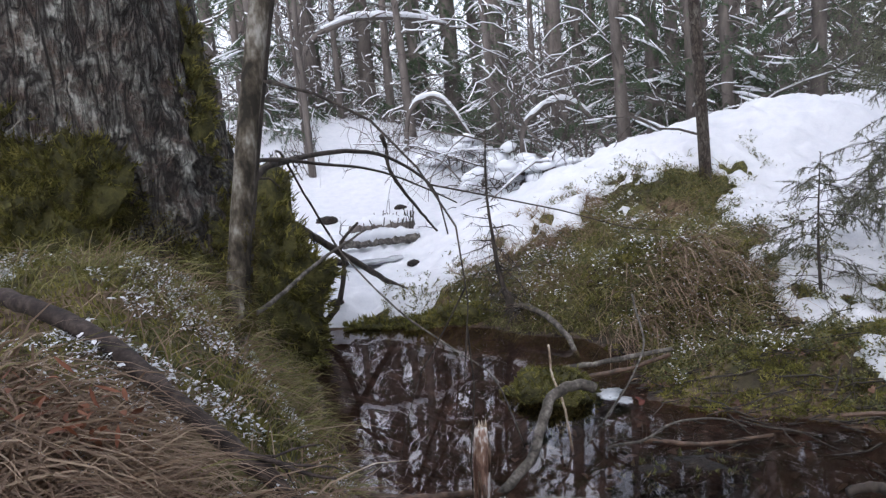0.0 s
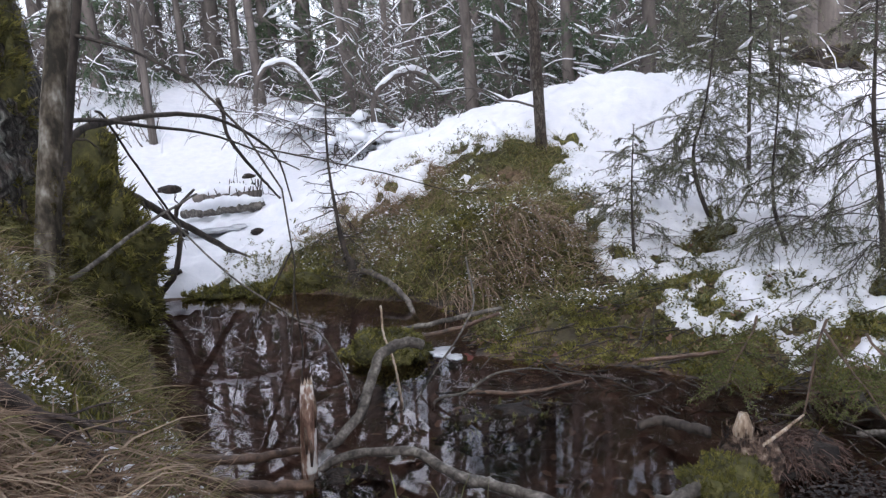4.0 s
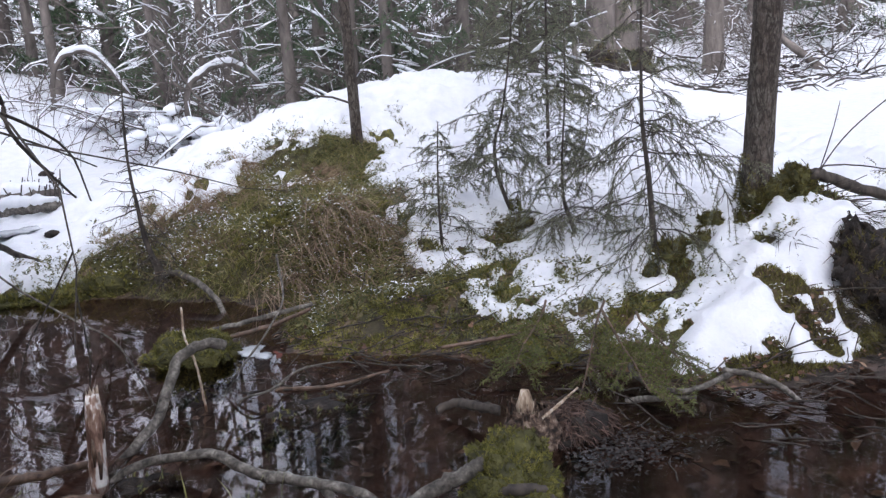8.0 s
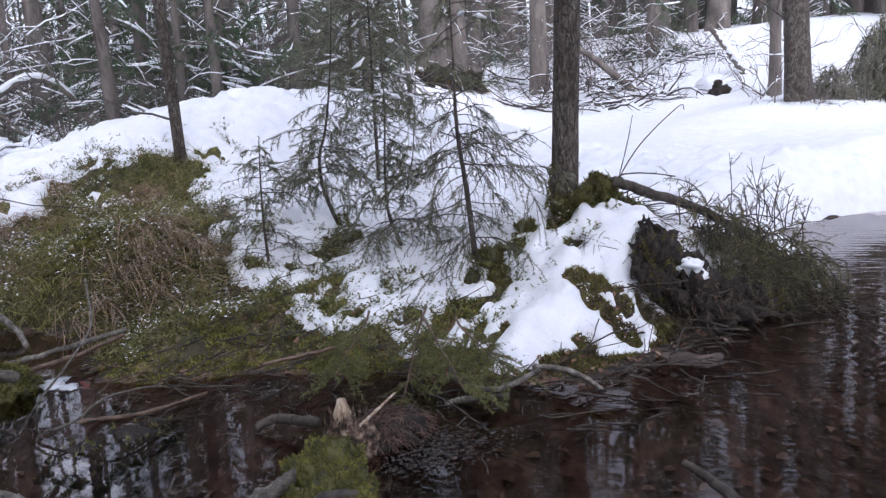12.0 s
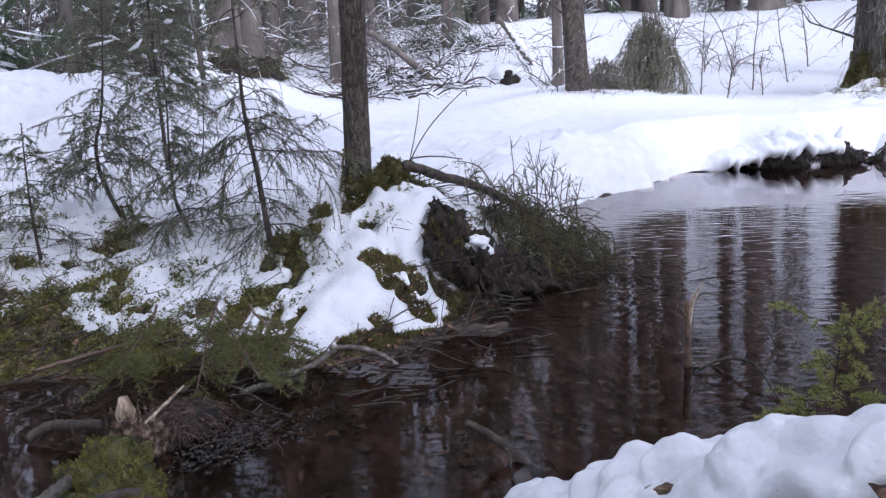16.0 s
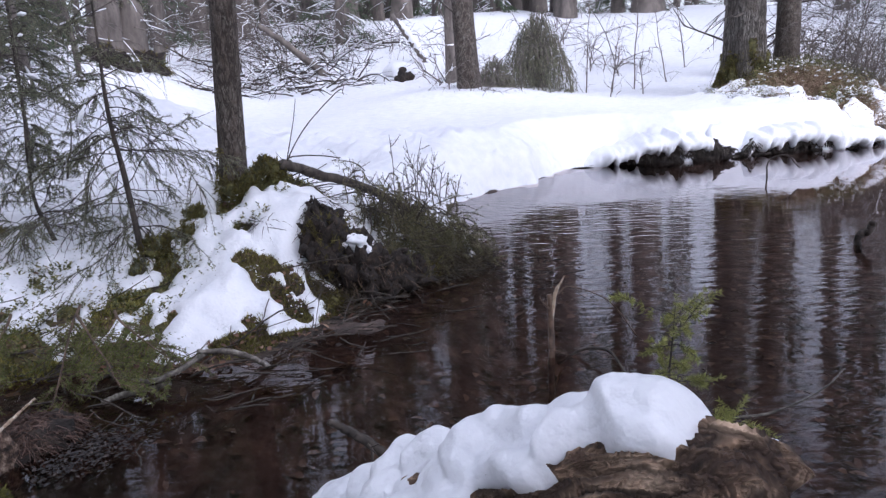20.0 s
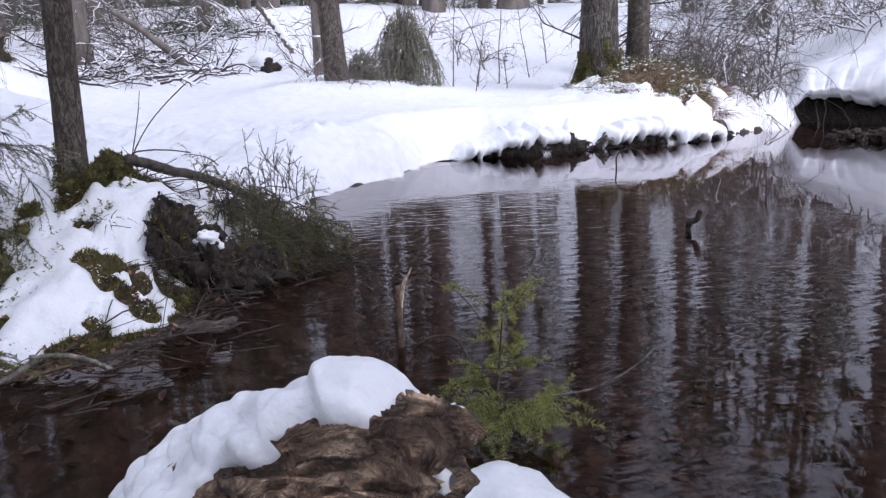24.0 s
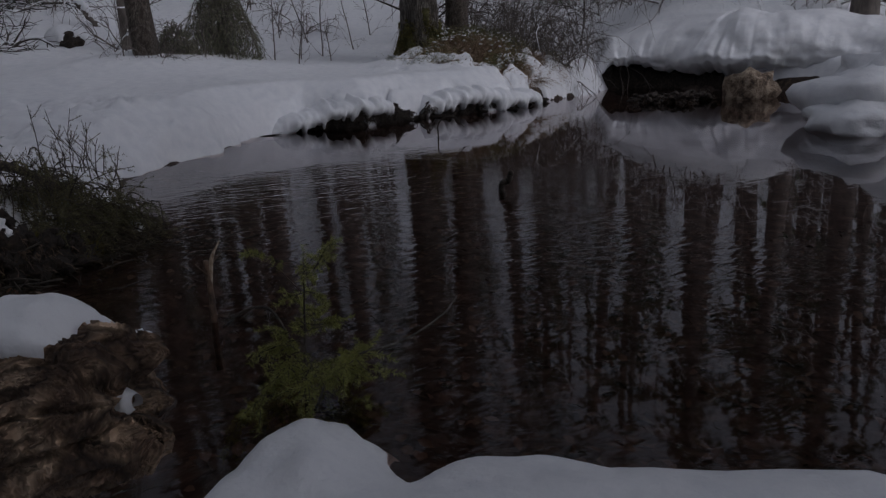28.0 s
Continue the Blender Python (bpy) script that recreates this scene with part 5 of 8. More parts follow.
rng = np.random.default_rng(40)
for k in range(46):
    x, y = rng.uniform(-1.15, -0.35), rng.uniform(8.6, 10.2)
    b.tube(wander(rng, (x, y, ground_at(x, y)), (rng.normal() * 0.15, rng.normal() * 0.15, 1), rng.uniform(0.25, 0.45), 4, 0.2), [0.005, 0.005, 0.004, 0.008, 0.006], 4)
tagged(b.link("dead_stalks", DARKWOOD), "dead seed-headed stalks standing in the brook snow", "reeds", kind="stuff")

# ---- sticks, roots and logs round the pond ----
limb("fallen_stick", "long dark fallen stick lying over grass", STICKLINE,
     [0.021, 0.021, 0.019, 0.014], STICKBARK, seed=41, sides=10, twig=3)
limb("arching_branch", "dark twiggy branch arching over the stream", [(-0.80, 3.0, 1.05), (-0.76, 3.19, 1.14), (-0.73, 3.50, 1.17), (-0.64, 3.93, 1.20), (-0.51, 4.35, 1.21), (-0.35, 4.77, 1.17), (-0.16, 5.18, 1.03), (-0.04, 5.48, 0.86), (0.02, 5.78, 0.53)],
     [0.016, 0.015, 0.013, 0.010, 0.006], DARKWOOD, seed=42, twig=5)
limb("arching_branch", "thin dark branch running out over the stream", [(-0.8, 3.0, 1.16), (-0.73, 3.19, 1.18), (-0.61, 3.73, 1.15), (-0.39, 4.36, 1.09), (-0.15, 4.88, 0.96), (0.10, 5.28, 0.80)], [0.010, 0.008, 0.005], DARKWOOD, seed=43, twig=4)
limb("arching_branch", "dark branch hanging from a forked bough", [(-0.36, 4.8, 1.30), (-0.34, 4.87, 1.22), (-0.32, 4.87, 1.05), (-0.18, 5.18, 0.79), (-0.06, 5.48, 0.59)], [0.016, 0.012, 0.008], DARKWOOD, seed=44, twig=3)
limb("hanging_branch", "thin dark branch sloping down to the water", [(-0.74, 3.4, 1.22), (-0.73, 3.50, 1.19), (-0.72, 3.91, 0.98), (-0.68, 4.43, 0.68), (-0.65, 4.53, 0.59)], [0.006, 0.006, 0.008], DARKWOOD, seed=45)
limb("fallen_branch", "dark fallen branch slanting into the stream", [(-0.95, 4.7, 0.78), (-0.84, 4.80, 0.67), (-0.67, 5.03, 0.49), (-0.45, 5.46, 0.24), (-0.15, 5.52, 0.05)], [0.024, 0.026, 0.022, 0.014], DARKWOOD, seed=46, twig=3)
limb("crooked_branch", "crooked dark branch standing in the water", [(-0.98, 5.1, -0.05), (-0.85, 4.9, 0.10), (-0.75, 4.82, 0.22), (-0.69, 4.83, 0.44), (-0.69, 4.83, 0.63), (-0.57, 4.85, 0.75)], [0.024, 0.020, 0.016, 0.008], DARKWOOD, seed=47, twig=3)
limb("thin_pole", "thin grey dead pole leaning on the bank", [(-0.78, 2.2, 0.56), (-0.74, 2.36, 0.61), (-0.63, 2.60, 0.67), (-0.52, 2.93, 0.75), (-0.36, 3.35, 0.83)], [0.010, 0.010, 0.008, 0.005], GREYWOOD, seed=48)
limb("thin_twig", "long thin twig curving down into the pond", [(-0.55, 3.5, 0.8), (-0.46, 3.35, 0.70), (-0.23, 3.07, 0.50), (0.0, 2.78, 0.38), (0.14, 2.68, 0.28), (0.24, 2.77, -0.03)], [0.004, 0.004, 0.003], GREYWOOD, seed=49)
limb("bent_stick", "thick grey bent stick rising out of the water", [(0.50, 2.64, 0.23), (0.44, 2.62, 0.255), (0.38, 2.60, 0.25), (0.32, 2.56, 0.22), (0.28, 2.50, 0.15), (0.24, 2.43, 0.09), (0.16, 2.36, 0.03), (0.05, 2.34, -0.06)], [0.021, 0.020, 0.019, 0.018, 0.015], GREYWOOD, seed=50, sides=12, twig=0)
limb("gnarled_root", "grey gnarled branch lying half in the water", [(0.0, 2.2, -0.06), (0.13, 2.17, 0.03), (0.27, 2.12, 0.06), (0.38, 2.02, 0.08), (0.45, 1.91, 0.06), (0.56, 1.83, 0.04), (0.64, 1.74, 0.03), (0.63, 1.58, -0.03)], [0.012, 0.014, 0.015, 0.016, 0.014, 0.011], GREYWOOD, seed=51, sides=12)
limb("gnarled_root", "short grey fork of a gnarled branch", [(0.5, 1.86, 0.05), (0.56, 1.81, 0.05), (0.72, 1.67, 0.03), (0.80, 1.58, -0.04)], [0.018, 0.015, 0.010], GREYWOOD, seed=52, sides=10)
limb("small_log", "wet brown branch lying at the water's edge", [(-0.36, 2.22, 0.10), (-0.29, 2.21, 0.08), (-0.14, 2.23, 0.05), (0.03, 2.33, 0.01)], [0.016, 0.018, 0.012], BROWNWOOD, seed=53)
limb("small_log", "wet brown branch half sunk by the bank", [(-0.52, 2.33, 0.10), (-0.47, 2.29, 0.10), (-0.26, 2.04, 0.09), (-0.12, 1.99, 0.07), (0.05, 2.02, 0.03)], [0.022, 0.024, 0.02, 0.016], BROWNWOOD, seed=54)
limb("white_twig", "thin bleached twig poking up from the pond", [(0.38, 2.93, 0.33), (0.375, 2.83, 0.23), (0.40, 2.73, 0.13), (0.41, 2.66, -0.03)], [0.0045, 0.005, 0.005], PALEWOOD, seed=55)
limb("curved_twig", "thin pale twig arching over the water", [(0.52, 2.6, -0.03), (0.54, 2.59, 0.02), (0.64, 2.52, 0.06), (0.75, 2.51, 0.12), (0.93, 2.57, 0.10), (1.08, 2.69, 0.01)], [0.005, 0.005, 0.003], GREYWOOD, seed=56)
limb("curved_twig", "thin grey twig leaning from the bank", [(0.95, 3.8, 0.33), (0.93, 3.66, 0.27), (0.86, 3.27, 0.21), (0.70, 2.89, 0.17), (0.57, 2.71, 0.11), (0.47, 2.72, -0.03)], [0.006, 0.005, 0.004], GREYWOOD, seed=57, twig=2)
limb("shelf_log", "thin weathered log between water and moss", [(0.35, 3.58, 0.0), (0.42, 3.55, 0.03), (0.69, 3.48, 0.07), (1.05, 3.48, 0.11)], [0.012, 0.014, 0.012], GREYWOOD, seed=58)
limb("shelf_log", "thin brown stick between water and moss", [(0.52, 3.42, 0.0), (0.59, 3.39, 0.03), (0.80, 3.35, 0.07), (1.02, 3.42, 0.10)], [0.010, 0.012, 0.010], BROWNWOOD, seed=59)
limb("bank_stick", "straight brown stick lying on the mossy edge", [(1.34, 2.5, 0.10), (1.54, 2.43, 0.12), (1.78, 2.37, 0.14)], [0.008, 0.009, 0.006], BROWNWOOD, seed=60)
limb("floating_stick", "brown stick floating on the pond", [(0.68, 2.66, 0.0), (0.71, 2.65, 0.005), (0.87, 2.56, 0.01), (1.13, 2.57, 0.02)], [0.008, 0.010, 0.006], BROWNWOOD, seed=61)
limb("tree_root", "bare grey root reaching into the water", [(0.39, 4.70, 0.13), (0.47, 4.62, 0.14), (0.57, 4.42, 0.11), (0.64, 4.15, 0.06), (0.68, 3.95, -0.04)], [0.022, 0.021, 0.018, 0.013], GREYWOOD, seed=62)
limb("sapling_foot", "black wet stump foot of a dead sapling in the water", [(0.40, 4.68, -0.2), (0.395, 4.68, 0.02), (0.388, 4.69, 0.12), (0.35, 4.71, 0.26)], [0.055, 0.05, 0.035, 0.02], DARKWOOD, "stump", seed=66, sides=12)
limb("short_log", "short dark wet log end lying in the water", [(1.14, 2.1, 0.02), (1.20, 2.06, 0.05), (1.24, 1.97, 0.06), (1.30, 1.92, 0.05)], [0.014, 0.017, 0.017], DARKWOOD, seed=63, sides=12)
limb("pointed_stick", "pointed grey stick slanting out of the water", [(1.06, 1.55, 0.12), (1.03, 1.54, 0.10), (0.97, 1.53, 0.08), (0.90, 1.56, 0.05), (0.78, 1.60, -0.02)], [0.014, 0.020, 0.022, 0.016], GREYWOOD, seed=64, sides=10)
limb("curved_root", "dark curved root arching beside a mossy log", [(0.98, 1.45, -0.02), (1.01, 1.40, 0.07), (1.03, 1.33, 0.12), (1.09, 1.31, 0.11), (1.18, 1.33, 0.0)], [0.014, 0.015, 0.013], DARKWOOD, seed=65)
for k, kn in enumerate([[(1.95, 2.05, 0.05), (1.90, 1.97, 0.05), (1.86, 1.83, 0.06), (1.88, 1.74, 0.06), (1.93, 1.67, 0.08), (2.1, 1.68, 0.10)], [(1.78, 1.86, 0.0), (1.83, 1.80, 0.02), (1.93, 1.67, 0.05)],
                         [(2.08, 1.7, 0.11), (2.15, 1.62, 0.10), (2.22, 1.57, 0.06), (2.30, 1.55, -0.01)]]):
    limb("driftwood_stick", "grey driftwood stick on the muddy shore", kn, [0.010, 0.012, 0.009], GREYWOOD, group="driftwood on the shore", seed=70 + k)
limb("sunken_stick", "dark stick slanting down into the pond", [(1.83, 0.86, 0.12), (1.86, 0.83, 0.09), (1.89, 0.81, 0.06), (1.91, 0.75, 0.02), (1.95, 0.68, -0.06)], [0.010, 0.014, 0.016], DARKWOOD, seed=75, twig=1)

# a broken stake of pale wood
stake = thing("broken_stake", (0.035, 2.18, 0), "broken upright stake with peeling bark in the water", "stake")
b, rng = Build(), np.random.default_rng(80)
b.tube([(0, 0, -0.25), (0.005, 0, 0.0), (0.012, 0, 0.12), (0.02, 0, 0.24), (0.022, 0, 0.29)], [0.028, 0.027, 0.026, 0.024, 0.018], 14, 0.14, rng)
b.link("post", STAKEWOOD, stake)
b = Build()
for k in range(7):
    a = k * 0.9
    b.blades([(0.022 + 0.013 * math.cos(a), 0.013 * math.sin(a), 0.27)], [(0.1 * math.cos(a), 0.1 * math.sin(a), 1)], 0.035 + 0.02 * rng.random(), 0.016)
    b.blades([(0.022 + 0.008 * math.cos(a), 0.008 * math.sin(a), 0.27)], [(0.0, 0.0, 1)], 0.03 + 0.02 * rng.random(), 0.014)
b.link("torn_top", PALEWOOD, stake)
b = Build()
for k in range(5):
    a, z = rng.random() * 6.28, rng.uniform(0.02, 0.2)
    b.tube([(0.012 + 0.026 * math.cos(a), 0.026 * math.sin(a), z), (0.014 + 0.027 * math.cos(a + 0.1), 0.027 * math.sin(a + 0.1), z + 0.05), (0.016 + 0.026 * math.cos(a), 0.026 * math.sin(a), z + 0.09)], [0.004, 0.008, 0.003], 5)
b.link("loose_bark", BROWNWOOD, stake, "strips of brown bark")

# reddish torn bark and root fibre heaped behind the stump, and a mat of wet leaves beside it
heap = thing("bark_heap", (1.46, 1.80, 0.0), "heap of reddish torn bark and root fibre by a stump", "debris")
b, c, rng = Build(), Build(), np.random.default_rng(83)
v, f = ball(3)
c.add(v * (1 + 0.25 * rng.normal(size=(len(v), 1)) * 0.5) * (0.17, 0.14, 0.07) + (0.02, 0, -0.01), f)
c.link("core", SOIL, heap)
n = 2200
a, r = rng.random(n) * 6.28, rng.random(n) ** 0.6
p = np.stack([0.02 + 0.18 * r * np.cos(a), 0.15 * r * np.sin(a), 0.065 * (1 - r ** 2) + 0.005], -1)
b.bent(p, np.stack([0.3 + rng.normal(size=n), -0.3 + rng.normal(size=n), rng.normal(size=n) * 0.3], -1), rng.uniform(0.015, 0.07, n), 0.0035, rng.uniform(0.3, 1.0, n))
tagged(b.link("fibre", RUSTFIBRE, heap, "reddish fibre"), kind="stuff")
b = Build()
n = 800
x, y = 1.55 + rng.normal(size=n) * 0.10, 1.55 + rng.normal(size=n) * 0.06
a = rng.random(n) * 6.28
b.leaves(np.stack([x, y, rng.uniform(-0.004, 0.008, n)], -1), np.stack([np.cos(a), np.sin(a), rng.normal(size=n) * 0.2], -1), np.stack([rng.normal(size=n) * 0.3, rng.normal(size=n) * 0.3, np.ones(n)], -1), rng.uniform(0.008, 0.024, n), rng.uniform(0.005, 0.012, n))
tagged(b.link("wet_leaf_mat", WETLEAF), "mat of black wet leaves at the water surface", "leaves", kind="stuff")

# a rotten stump at the waterline
stump = thing("rotten_stump", (1.31, 1.75, 0), "small rotten stump of reddish torn wood", "stump")
b, rng = Build(), np.random.default_rng(81)
trunk_mesh(b, [(0, 0, -0.2), (0, 0, 0.0), (0.01, 0, 0.07), (0.01, 0.01, 0.12)], [0.10, 0.09, 0.075, 0.05], rng, 22, 0.25, 0.2, 12, 0.2)
b.link("wood", ROTWOOD, stump)
b = Build()
for k in range(60):
    a, r = rng.random() * 6.28, rng.random() * 0.07
    b.tube([(r * math.cos(a), r * math.sin(a), 0.0), (r * math.cos(a) * 1.05, r * math.sin(a), 0.08), (r * math.cos(a) * 1.1, r * math.sin(a) * 1.1, 0.10 + rng.random() * 0.05)], [0.012, 0.010, 0.002], 4, cap=False)
tagged(b.link("torn_fibre", ROTWOOD, stump), kind="stuff")
b = Build()
b.tube([(0.0, 0.02, 0.05), (-0.01, 0.0, 0.14), (-0.012, -0.005, 0.185)], [0.032, 0.028, 0.014], 9, 0.3, rng)
b.link("pale_shard", PALEWOOD, stump, "pale torn shard")
limb("pale_twig", "short pale twig lying against a rotten stump", [(1.33, 1.70, 0.10), (1.42, 1.72, 0.13), (1.50, 1.75, 0.15)], [0.005, 0.005, 0.003], PALEWOOD, seed=82)


def rugged(v, seed, rough=0.65, scale=1.9):
    """Swells and dents over a ball, at several sizes."""
    return 1 + rough * np.array([noise.fractal(Vector(p * scale + seed), 0.9, 2.1, 4) for p in v])[:, None]


def mossy(name, label, category, place, masses, core=None, blades=7000, long=0.022, tint=MOSS_TUFT, seed=1, wide=0.007, parent=None):
    """A lump of earth, wood or stone wrapped in moss."""
    rng = np.random.default_rng(seed)
    root = parent or thing(name, place, label, category)
    for k, (x, y, z, rx, ry, rz) in enumerate(masses):
        c, m = Build(), Build()
        v, f = BALL2
        w = v * rugged(v, np.array([x, y, seed + k])) * (rx, ry, rz) + (x, y, z)
        c.add(w, f)
        n = int(min(blades * 5 * rx * max(ry, rz) * 4, 26000)) // 13
        i = rng.integers(0, len(f), n)
        u = rng.dirichlet((1, 1, 1), n)
        p = (w[f[i]] * u[:, :, None]).sum(1)
        d = (v[f[i]] * u[:, :, None]).sum(1) / (rx, ry, rz)
        d = d / np.linalg.norm(d, axis=1)[:, None] + (0, 0, 0.25) + rng.normal(size=(n, 3)) * 0.25
        tuft = rng.uniform(0.5, 1.5, n)
        d, p, tuft = np.repeat(d, 13, 0), np.repeat(p, 13, 0), np.repeat(tuft, 13)
        n = len(p)
        p = p + d * long * (rng.random(n) * 0.9 * tuft)[:, None] + rng.normal(size=(n, 3)) * long * 0.16
        m.blades(p - d * long * 0.3, d + rng.normal(size=(n, 3)) * 0.55, long * rng.uniform(0.5, 1.1, n) * tuft, wide * rng.uniform(0.7, 1.2, n))
        c.link("core", core or MOSSY, root)
        tagged(m.link("moss", tint, root, "tufted moss"), kind="stuff")
    return root


# mossy roots of the old tree, falling steeply to the water
mossy("mossy_roots", "steep moss-covered root buttress of the old tree", "roots", (0, 0, 0),
      [(-1.38, 4.75, 0.35, 0.36, 0.45, 0.62), (-1.28, 4.45, 0.15, 0.32, 0.4, 0.42), (-1.62, 4.55, 0.80, 0.34, 0.4, 0.42), (-1.55, 4.2, 0.5, 0.42, 0.4, 0.5), (-1.52, 4.35, 1.15, 0.18, 0.22, 0.45),
       (-2.05, 3.5, 0.75, 0.5, 0.35, 0.45), (-2.5, 3.45, 0.95, 0.35, 0.25, 0.45), (-1.70, 3.6, 0.55, 0.35, 0.3, 0.35), (-2.0, 3.55, 1.0, 0.34, 0.14, 0.38), (-1.45, 4.0, 0.95, 0.12, 0.16, 0.45), (-1.42, 4.1, 1.5, 0.07, 0.12, 0.5)] + [(-1.80, 3.58, 1.08, 0.28, 0.14, 0.24), (-2.25, 3.60, 1.35, 0.30, 0.16, 0.32), (-1.55, 3.74, 0.9, 0.18, 0.14, 0.26), (-2.45, 3.66, 1.62, 0.16, 0.10, 0.26), (-1.33, 3.98, 1.25, 0.10, 0.12, 0.42), (-1.30, 4.08, 1.62, 0.07, 0.10, 0.34), (-2.42, 3.75, 1.75, 0.16, 0.10, 0.3), (-1.28, 4.15, 0.60, 0.42, 0.36, 0.46), (-0.98, 4.2, 0.40, 0.26, 0.34, 0.42), (-1.4, 3.85, 0.5, 0.35, 0.3, 0.38)], None, 7000, 0.042, ROOTMOSS, 90, 0.010)
mossy("moss_hummock", "round green moss hummock in the pond", "moss", (0, 0, 0), [(0.44, 3.28, -0.01, 0.15, 0.15, 0.15), (0.36, 3.35, -0.02, 0.12, 0.12, 0.10), (0.53, 3.25, -0.02, 0.09, 0.10, 0.09)], None, 60000, 0.011, MOSS_TUFT, 91, 0.004)
mossy("mossy_log", "moss-covered sunken log end in the water", "log", (0, 0, 0), [(1.16, 1.62, 0.02, 0.12, 0.12, 0.10), (1.11, 1.5, 0.03, 0.12, 0.12, 0.10), (1.04, 1.38, 0.02, 0.11, 0.12, 0.10)], None, 90000, 0.008, MOSS_TUFT, 92, 0.0034)
mossy("moss_islet", "flat islet of green plants at the water surface", "moss", (0, 0, 0), [(0.72, 2.40, -0.055, 0.20, 0.12, 0.05), (0.86, 2.48, -0.05, 0.16, 0.10, 0.045), (0.16, 2.12, -0.04, 0.10, 0.08, 0.05)], SOIL, 2600, 0.02, SHRUB, 93, 0.006)
mossy("moss_bank", "green moss cushion at the far water edge", "moss", (0, 0, 0), [(-0.55, 5.06, -0.01, 0.22, 0.1, 0.06), (-0.2, 4.94, 0.0, 0.22, 0.1, 0.07), (0.12, 4.90, 0.02, 0.2, 0.12, 0.10), (0.62, 4.72, 0.05, 0.18, 0.16, 0.12)], None, 12000, 0.025, MOSS_TUFT, 94, 0.007)
mossy("mossy_mound", "mossy mound of roots at the spruce by the water", "moss", (0, 0, 0), [(3.27, 2.44, 0.55, 0.11, 0.09, 0.12), (2.92, 2.62, 0.38, 0.08, 0.08, 0.10), (3.12, 2.50, 0.50, 0.11, 0.10, 0.14)], None, 60000, 0.014, DARKMOSS, 95, 0.005)
for k, (x, y, z, r) in enumerate([(2.36, 3.66, 0, 0.11), (2.70, 2.62, 0, 0.12), (2.82, 2.55, 0, 0.08), (3.36, 2.34, 0, 0.06), (2.95, 1.79, 0, 0.08)]):
    z = ground_at(x, y) + 0.075
    mossy("moss_clump", "moss clump showing through the snow", "moss", (0, 0, 0), [(x, y, z - 0.07, r * 0.9, r * 0.7, r * 0.42), (x + r * 0.7, y + r * 0.3, z - 0.08, r * 0.6, r * 0.5, r * 0.36), (x - r * 0.7, y - r * 0.2, z - 0.09, r * 0.5, r * 0.6, r * 0.36)], None, 40000, 0.015, DARKMOSS, 100 + k, 0.004)


mossy("stump_mound", "dark mossy stump mound with snow in its hollows", "stump", (0, 0, 0), [(8.75, 11.75, 1.62, 0.42, 0.4, 0.36), (9.7, 11.7, 1.58, 0.36, 0.4, 0.30), (9.2, 11.6, 1.5, 0.5, 0.4, 0.22)], SOIL, 700, 0.07, DARKMOSS, 96, 0.012)

mossy("trunk_moss", "rusty green moss round the foot of a thick trunk", "moss", (0, 0, 0), [(13.8 + 0.22 * math.cos(a), 1.8 + 0.22 * math.sin(a), 0.95 + 0.12 * (k % 3), 0.17, 0.17, 0.36) for k, a in enumerate((2.2, 2.9, 3.6, 4.3, 5.0))], None, 5000, 0.03, DARKMOSS, 97, 0.014)

# ---- earth banks ----
ROOTLET = noisy("dark_rootlet", [(0.3, (0.030, 0.018, 0.012)), (0.7, (0.14, 0.092, 0.060))], 26, 0.8, 0.3, 0.004)
def earth(name, label, masses, seed, roots=40, hang=0.18):
    rng = np.random.default_rng(seed)
    root = thing(name, (0, 0, 0), label, "bank")
    r, crumbs = Build(), Build()
    for (x, y, z, rx, ry, rz) in masses:
        c = Build()
        v, f = BALL4
        n = rugged(v, np.array([x, y, z]), 0.75, 2.2) + 0.35 * (rugged(v, np.array([z, x, y]), 1.0, 6.0) - 1) + 0.03 * rng.normal(size=(len(v), 1))
        skin = v * n * (rx, ry, rz) + (x, y, z)
        c.add(skin, f)
        pick = skin[rng.integers(0, len(v), 70)]
        crumbs.lumps(pick, rng.uniform(0.04, 0.16, (70, 1)) * max(rx, rz) * np.ones(3), rng, 0.9)
        hair = rng.integers(0, len(v), 300)
        r.bent(skin[hair], v[hair] + rng.normal(size=(300, 3)) * 0.9 - (0, 0, 0.4), rng.uniform(0.1, 0.4, 300) * max(rx, rz), 0.003, rng.uniform(0.5, 1.4, 300))
        c.link("clod", SOIL, root)
        for k in range(roots):
            a = rng.random() * 6.28
            p = np.array([x + rx * math.cos(a) * 0.9, y + ry * math.sin(a) * 0.9, z + rz * rng.uniform(-0.2, 0.8)])
            r.tube(wander(rng, p, (math.cos(a), math.sin(a), -0.6), hang * rng.uniform(0.4, 1.2) * max(rx, rz) * 3, 4, 0.7, 1.2), np.linspace(0.004, 0.001, 5) * max(1.0, rx * 3), 3, cap=False)
    tagged(crumbs.link("crumbled_soil", SOIL, root), kind="stuff")
    tagged(r.link("root_fringe", BROWNWOOD if hang > 0.15 else ROOTLET, root, "thin hanging roots"), kind="stuff")
    return root


